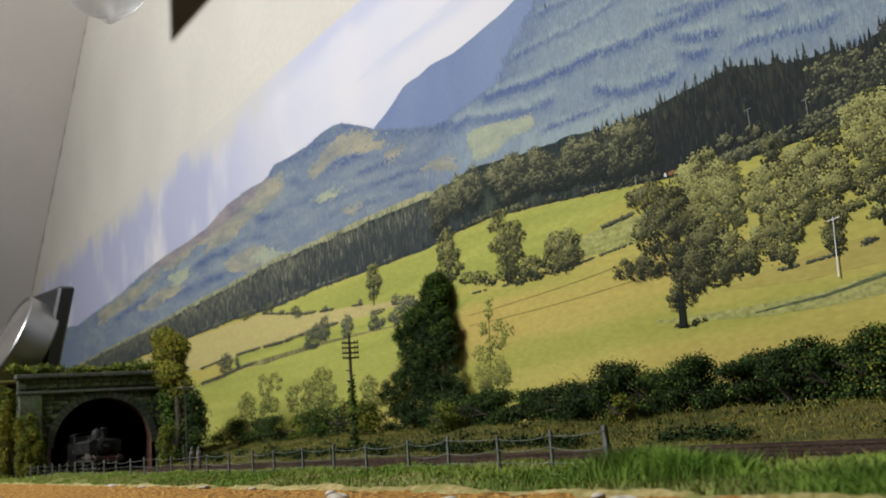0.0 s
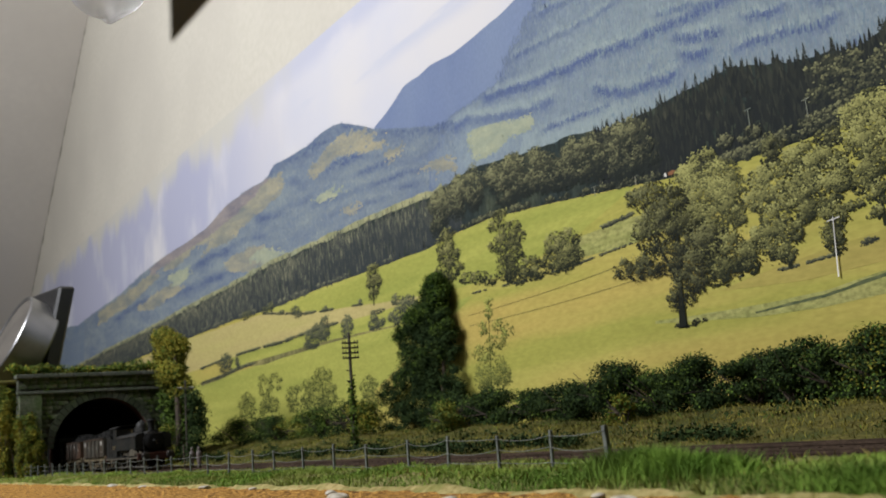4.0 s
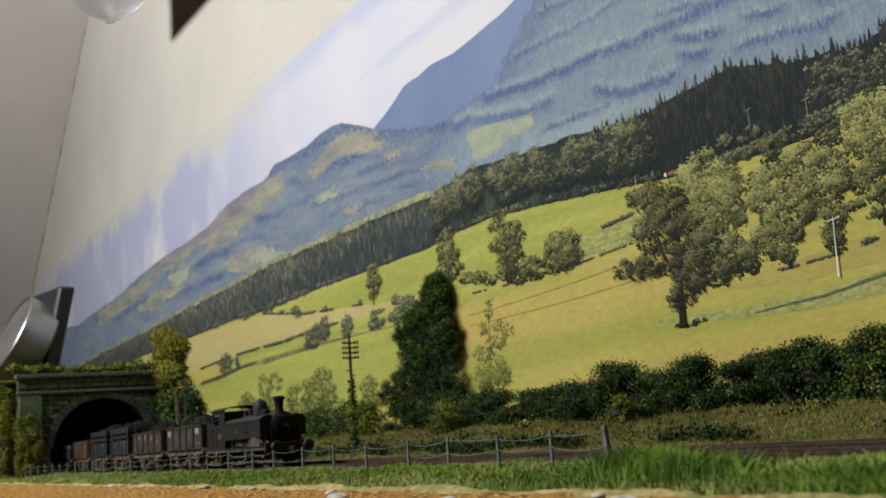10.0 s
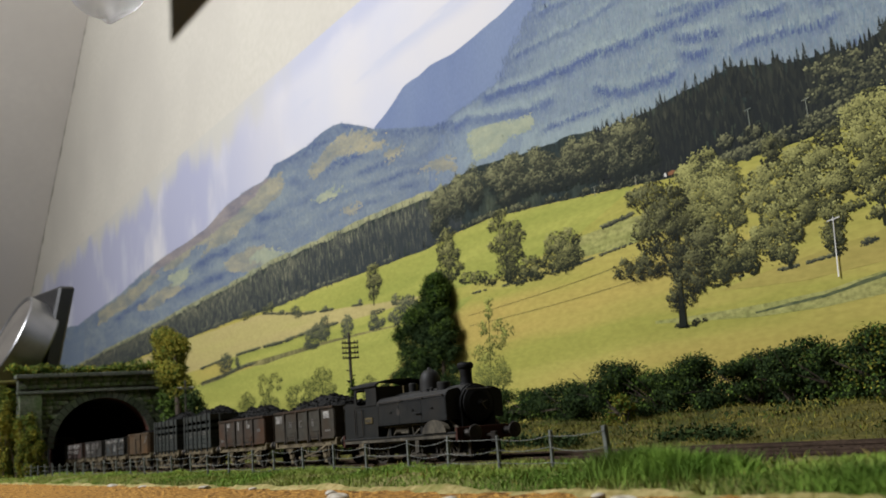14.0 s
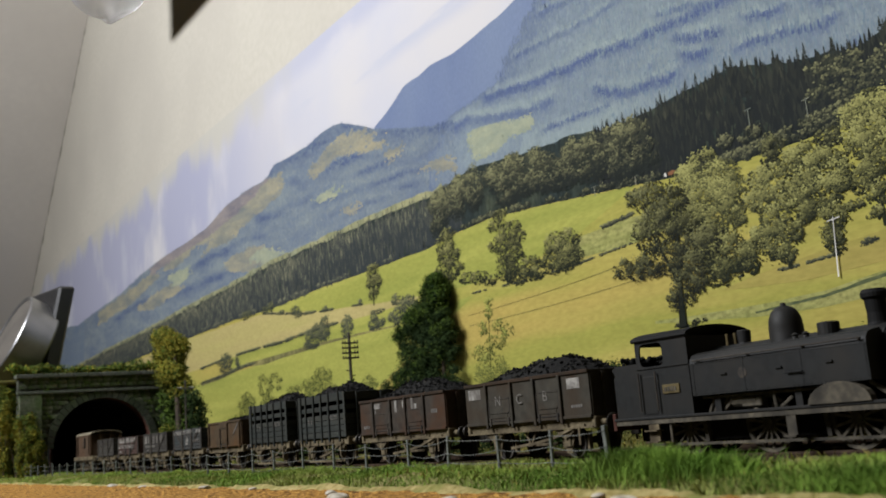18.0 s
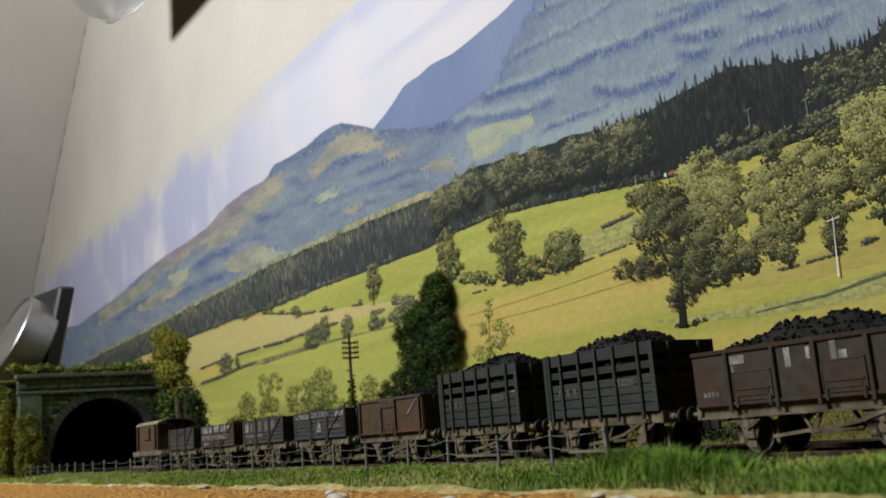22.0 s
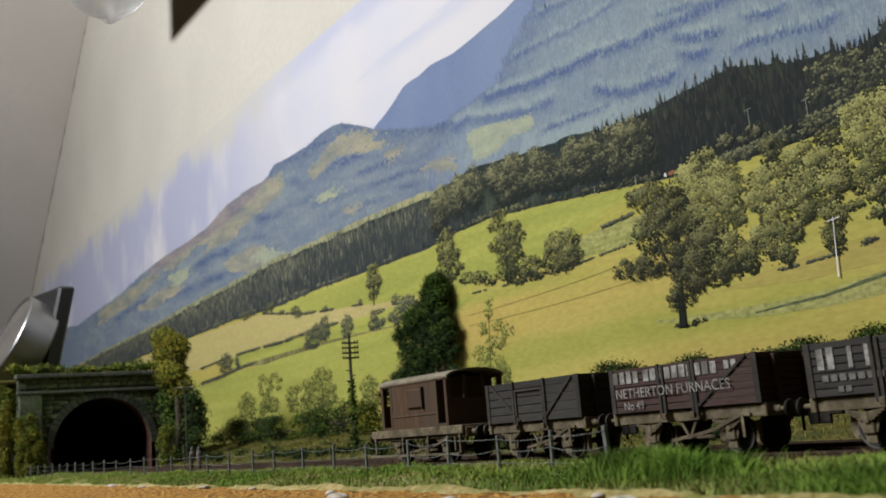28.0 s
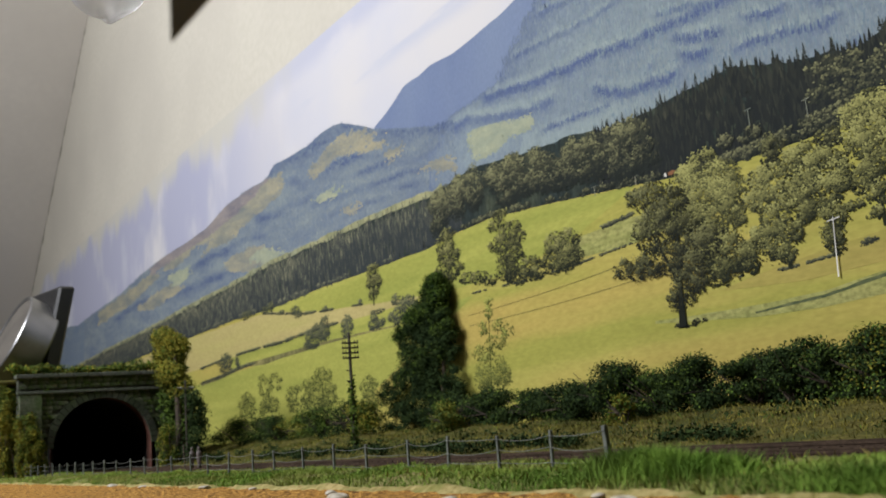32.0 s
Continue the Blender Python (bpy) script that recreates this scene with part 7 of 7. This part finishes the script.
for s in (-1, 1):
    y0, y1 = sorted((s * .0162, s * .0155))
    bm = boxes((lx(27), lx(52), y0, y1, .0142, .0318), (lx(40.5), lx(52), y0, y1, .0318, .0418), (lx(27), lx(29), y0, y1, .0318, .0418), (lx(29), lx(40.5), y0, y1, .0402, .0418))
    for cx, cz, sx, sz in ((29, .0402, 1, -1), (40.5, .0402, -1, -1), (40.5, .0318, -1, 1), (29, .0318, 1, 1)):
        c = lx(cx)
        prism(bm, [(c, cz), (c + sx * .0022, cz), (c + sx * .0006, cz + sz * .0006), (c, cz + sz * .0022)], y0, y1)
    cb = part("cab_side", bm, LBLACK, loco)
    part("beading", boxes((lx(26.8), lx(52.2), s * .0163 - .0003, s * .0163 + .0003, .0312, .0319)), LBLACK, cb)
    part("number_plate", boxes((lx(39), lx(47), s * .0163 - .0004, s * .0163 + .0004, .0218, .0250), bevel=.0001), BRASS, cb, "small brass number plate, unreadable")
    painted_bars("plate_marking", lx(40), .0226, .0060, .0016, 4, -.0168 if s < 0 else .0168, LFRAME, cb)
    bm = bmesh.new()
    for x in (28.2, 36.6):
        rod(bm, (lx(x), s * .0172, .0160), (lx(x), s * .0172, .0300), .00035, 6)
    part("cab_handrail", bm, IRON, cb)
    part("cab_door", boxes((lx(29.5), lx(35.5), s * .0160 - .0004, s * .0160 + .0004, .0150, .0285), bevel=.0002), LBLACK, cb)
    bm = bmesh.new()
    prism(bm, [(lx(14.5), .0142), (lx(27), .0142), (lx(27), .0335), (lx(16.5), .0335), (lx(14.0), .0325), (lx(15.2), .0300), (lx(14.5), .0290)], y0, y1)
    part("bunker_side", bm, LBLACK, loco)
    # steps below the cab
    bm = bmesh.new()
    box(bm, lx(30), lx(35), s * .0160 - .0004, s * .0160 + .0004, .0050, .0132)
    box(bm, lx(29.5), lx(35.5), s * .0165 - .0018, s * .0165 + .0018, .0050, .0055)
    box(bm, lx(29.5), lx(35.5), s * .0165 - .0018, s * .0165 + .0018, .0090, .0095)
    part("cab_step", bm, FRAME, loco, "dusty brown footsteps")
    bm = bmesh.new()
    box(bm, lx(89), lx(92.5), s * .0160 - .0004, s * .0160 + .0004, .0050, .0132)
    box(bm, lx(88.5), lx(93), s * .0165 - .0016, s * .0165 + .0016, .0050, .0055)
    part("middle_step", bm, LFRAME, loco, "dusty brown footsteps")
    bm = bmesh.new()
    prism(bm, [(lx(109) + .0105 * math.cos(a), .0142 + .0062 * math.sin(a)) for a in np.linspace(0, math.pi, 13)], s * .0150 - .0026, s * .0150 + .0004)
    part("splasher", bm, LFRAME, loco, "dusty grey wheel splasher")
    bm = bmesh.new()
    rod(bm, (lx(40), s * .0155, .0120), (lx(40), s * .0155, .0050), .0005, 6)
    rod(bm, (lx(40), s * .0155, .0120), (lx(48), s * .0155, .0122), .0005, 6)
    part("injector_pipe", bm, LFRAME, loco)
    bm = bmesh.new()
    for k in range(4):
        rod(bm, (lx(56 + k * 2), s * .0125, .0142), (lx(58 + k * 3), s * .0120, .0188), .0007, 6)
    box(bm, lx(70), lx(78), s * .0120 - .0012, s * .0120 + .0012, .0150, .0185, .0004)
    part("reversing_gear", bm, LFRAME, loco)
    bm = bmesh.new()
    box(bm, lx(124.5), lx(126.5), s * .0083 - .0006, s * .0083 + .0006, .0018, .0100)
    part("guard_iron", bm, LFRAME, loco)
part("bunker_back", boxes((lx(14.5), lx(15.3), -.0155, .0155, .0142, .0330)), LBLACK, loco)
part("cab_front", boxes((lx(51.2), lx(52), -.0155, .0155, .0142, .0410)), LBLACK, loco)
bm = boxes((lx(26.6), lx(27.4), -.0155, .0155, .0142, .0318), (lx(26.6), lx(27.4), -.0155, .0155, .0395, .0415), (lx(26.6), lx(27.4), -.002, .002, .0318, .0395))
part("cab_back", bm, LBLACK, loco)
bm = bmesh.new()
arc = [(.0172 * math.sin(a), .0415 + .0034 * math.cos(a)) for a in np.linspace(-math.pi / 2, math.pi / 2, 17)]
yz_prism(bm, arc + [(y * .97, z - .0006) for y, z in arc[::-1]], lx(26), lx(53))
part("cab_roof", bm, SMOKEBOX, loco, "black curved cab roof")
bc = bmesh.new()
rb = random.Random(3)
box(bc, lx(16), lx(26.5), -.0148, .0148, .0300, .0335)
for k in range(130):
    bmesh.ops.create_icosphere(bc, subdivisions=1, radius=rb.uniform(.0005, .0012), matrix=pose(lx(rb.uniform(16, 26)), rb.uniform(-.014, .014), .0338 + .002 * rb.random(), rb.uniform(0, 90), 0, rb.uniform(0, 90)))
part("bunker_coal", bc, COALM, loco, "coal heaped in the bunker")

# spoked driving wheels, cranks and coupling rods
def crank(sd):
    a = 0 if sd < 0 else math.pi / 2
    return .0040 * math.cos(a), .0040 * math.sin(a)


bm = bmesh.new()
rod(bm, (0, -.0102, 0), (0, .0102, 0), .0018, 12)
AXLE = shared("driving_wheelset", bm, LFRAME)
bm = bmesh.new()
turned(bm, [(.0094, -.0012), (.0094, .0008), (.0082, .0008), (.0080, -.0008)], 30, pose(0, 0, 0, 90, 0, 0), True)
DTYRE = shared("wheel_tyre", bm, LFRAME)
bm = bmesh.new()
turned(bm, [(.0098, -.0002), (.0098, .0002), (.0082, .0002), (.0082, -.0002)], 30, pose(0, 0, 0, 90, 0, 0), True)
DFLANGE = shared("wheel_flange", bm, WHEELM)
bm = bmesh.new()
bar(bm, (.0012, 0, 0), (.0083, 0, 0), .0008, .0009)
SPOKE = shared("spoke", bm, LFRAME)
bm = bmesh.new()
rod(bm, (0, -.0018, 0), (0, .0018, 0), .0010, 10)
PIN = shared("crank_pin", bm, LFRAME)
drive = []
for x in (43, 77, 109):
    w = part("driving_wheelset", AXLE, LFRAME, loco, "dusty spoked driving wheels")
    w.location = (lx(x), 0, .0094)
    for sd in (-1, 1):
        part("wheel_tyre", DTYRE, LFRAME, w).location = (0, sd * .0085, 0)
        part("wheel_flange", DFLANGE, WHEELM, w).location = (0, sd * .0070, 0)
        part("crank_pin", PIN, LFRAME, w).location = (crank(sd)[0], sd * .0106, crank(sd)[1])
        for k in range(14):
            part("spoke", SPOKE, LFRAME, w).matrix_basis = pose(0, sd * .0090, 0, 0, 360 * k / 14, 0)
    drive.append((w, lx(x)))
    for s in (-1, 1):
        bm = bmesh.new()
        bar(bm, (lx(x) - .0065, s * .0120, .0128), (lx(x) + .0065, s * .0120, .0128), .0009, .0012)
        bar(bm, (lx(x) - .0045, s * .0120, .0120), (lx(x) + .0045, s * .0120, .0120), .0009, .0012)
        part("spring", bm, LFRAME, loco)
rods = []
for s in (-1, 1):
    bm = bmesh.new()
    bar(bm, (lx(43), 0, 0), (lx(109), 0, 0), .0016, .0008)
    for x in (43, 77, 109):
        rod(bm, (lx(x), -.0008, 0), (lx(x), .0008, 0), .0017, 12)
    r = part("coupling_rod", bm, LFRAME, loco, "dull steel coupling rod")
    rods.append((r, s))
bm = bmesh.new()
for s in (-1, 1):
    bar(bm, (lx(26), s * .0110, .0040), (lx(126), s * .0110, .0036), .0009, .0007)
    for x in (50.5, 84.5, 98.5):
        bar(bm, (lx(x), s * .0098, .0125), (lx(x) + .001, s * .0098, .0045), .0015, .0012)
part("brake_rigging", bm, LFRAME, loco)


# ---- what moves: the train rolls out of the tunnel and past ----
RUN = [(0, -1.208), (3, -1.077), (6, -.936), (7.5, -.863), (9, -.787), (10, -.732), (11, -.674), (12, -.616), (13, -.5597), (14, -.5037), (16.5, -.366), (17, -.338), (18, -.2825), (19, -.227), (20, -.172), (20.5, -.1415),
       (21, -.1075), (21.5, -.0745), (22, -.0405), (22.5, -.005), (23, .0334), (23.5, .072), (24, .112), (25, .189), (26, .266), (27, .343), (28, .4195), (29, .4975), (30, .5745), (31, .652), (32, .729)]
RT, RS = np.array([a for a, _ in RUN]), np.array([b for _, b in RUN])
SLOPES = np.gradient(RS, RT)


def run(t):
    """How far the train has come, on smooth pieces between the known times."""
    i = int(np.clip(np.searchsorted(RT, t) - 1, 0, len(RT) - 2))
    h = RT[i + 1] - RT[i]
    u = (t - RT[i]) / h
    return float((2 * u ** 3 - 3 * u ** 2 + 1) * RS[i] + (u ** 3 - 2 * u ** 2 + u) * h * SLOPES[i] + (-2 * u ** 3 + 3 * u ** 2) * RS[i + 1] + (u ** 3 - u ** 2) * h * SLOPES[i + 1])


def motions():
    times = [i * .5 for i in range(65)]
    for ob, off in train:
        walk(ob, [(t, pose(run(t) + off, 0, 0)) for t in times])
    fine = [i * .1 for i in range(321)]
    s = [run(t) for t in fine]
    for ob, x, z, r in rollers:
        walk(ob, [(t, pose(x, 0, z, 0, math.degrees((q - s[0]) / r), 0)) for t, q in zip(fine, s)])
    for ob, x in drive:
        walk(ob, [(t, pose(x, 0, .0094, 0, math.degrees((q - s[0]) / .0094), 0)) for t, q in zip(fine, s)])
    for ob, side in rods:
        ph = 0 if side < 0 else math.pi / 2
        walk(ob, [(t, pose(.0040 * math.cos(ph - (q - s[0]) / .0094), side * .0118, .0094 + .0040 * math.sin(ph - (q - s[0]) / .0094))) for t, q in zip(fine, s)])


motions()
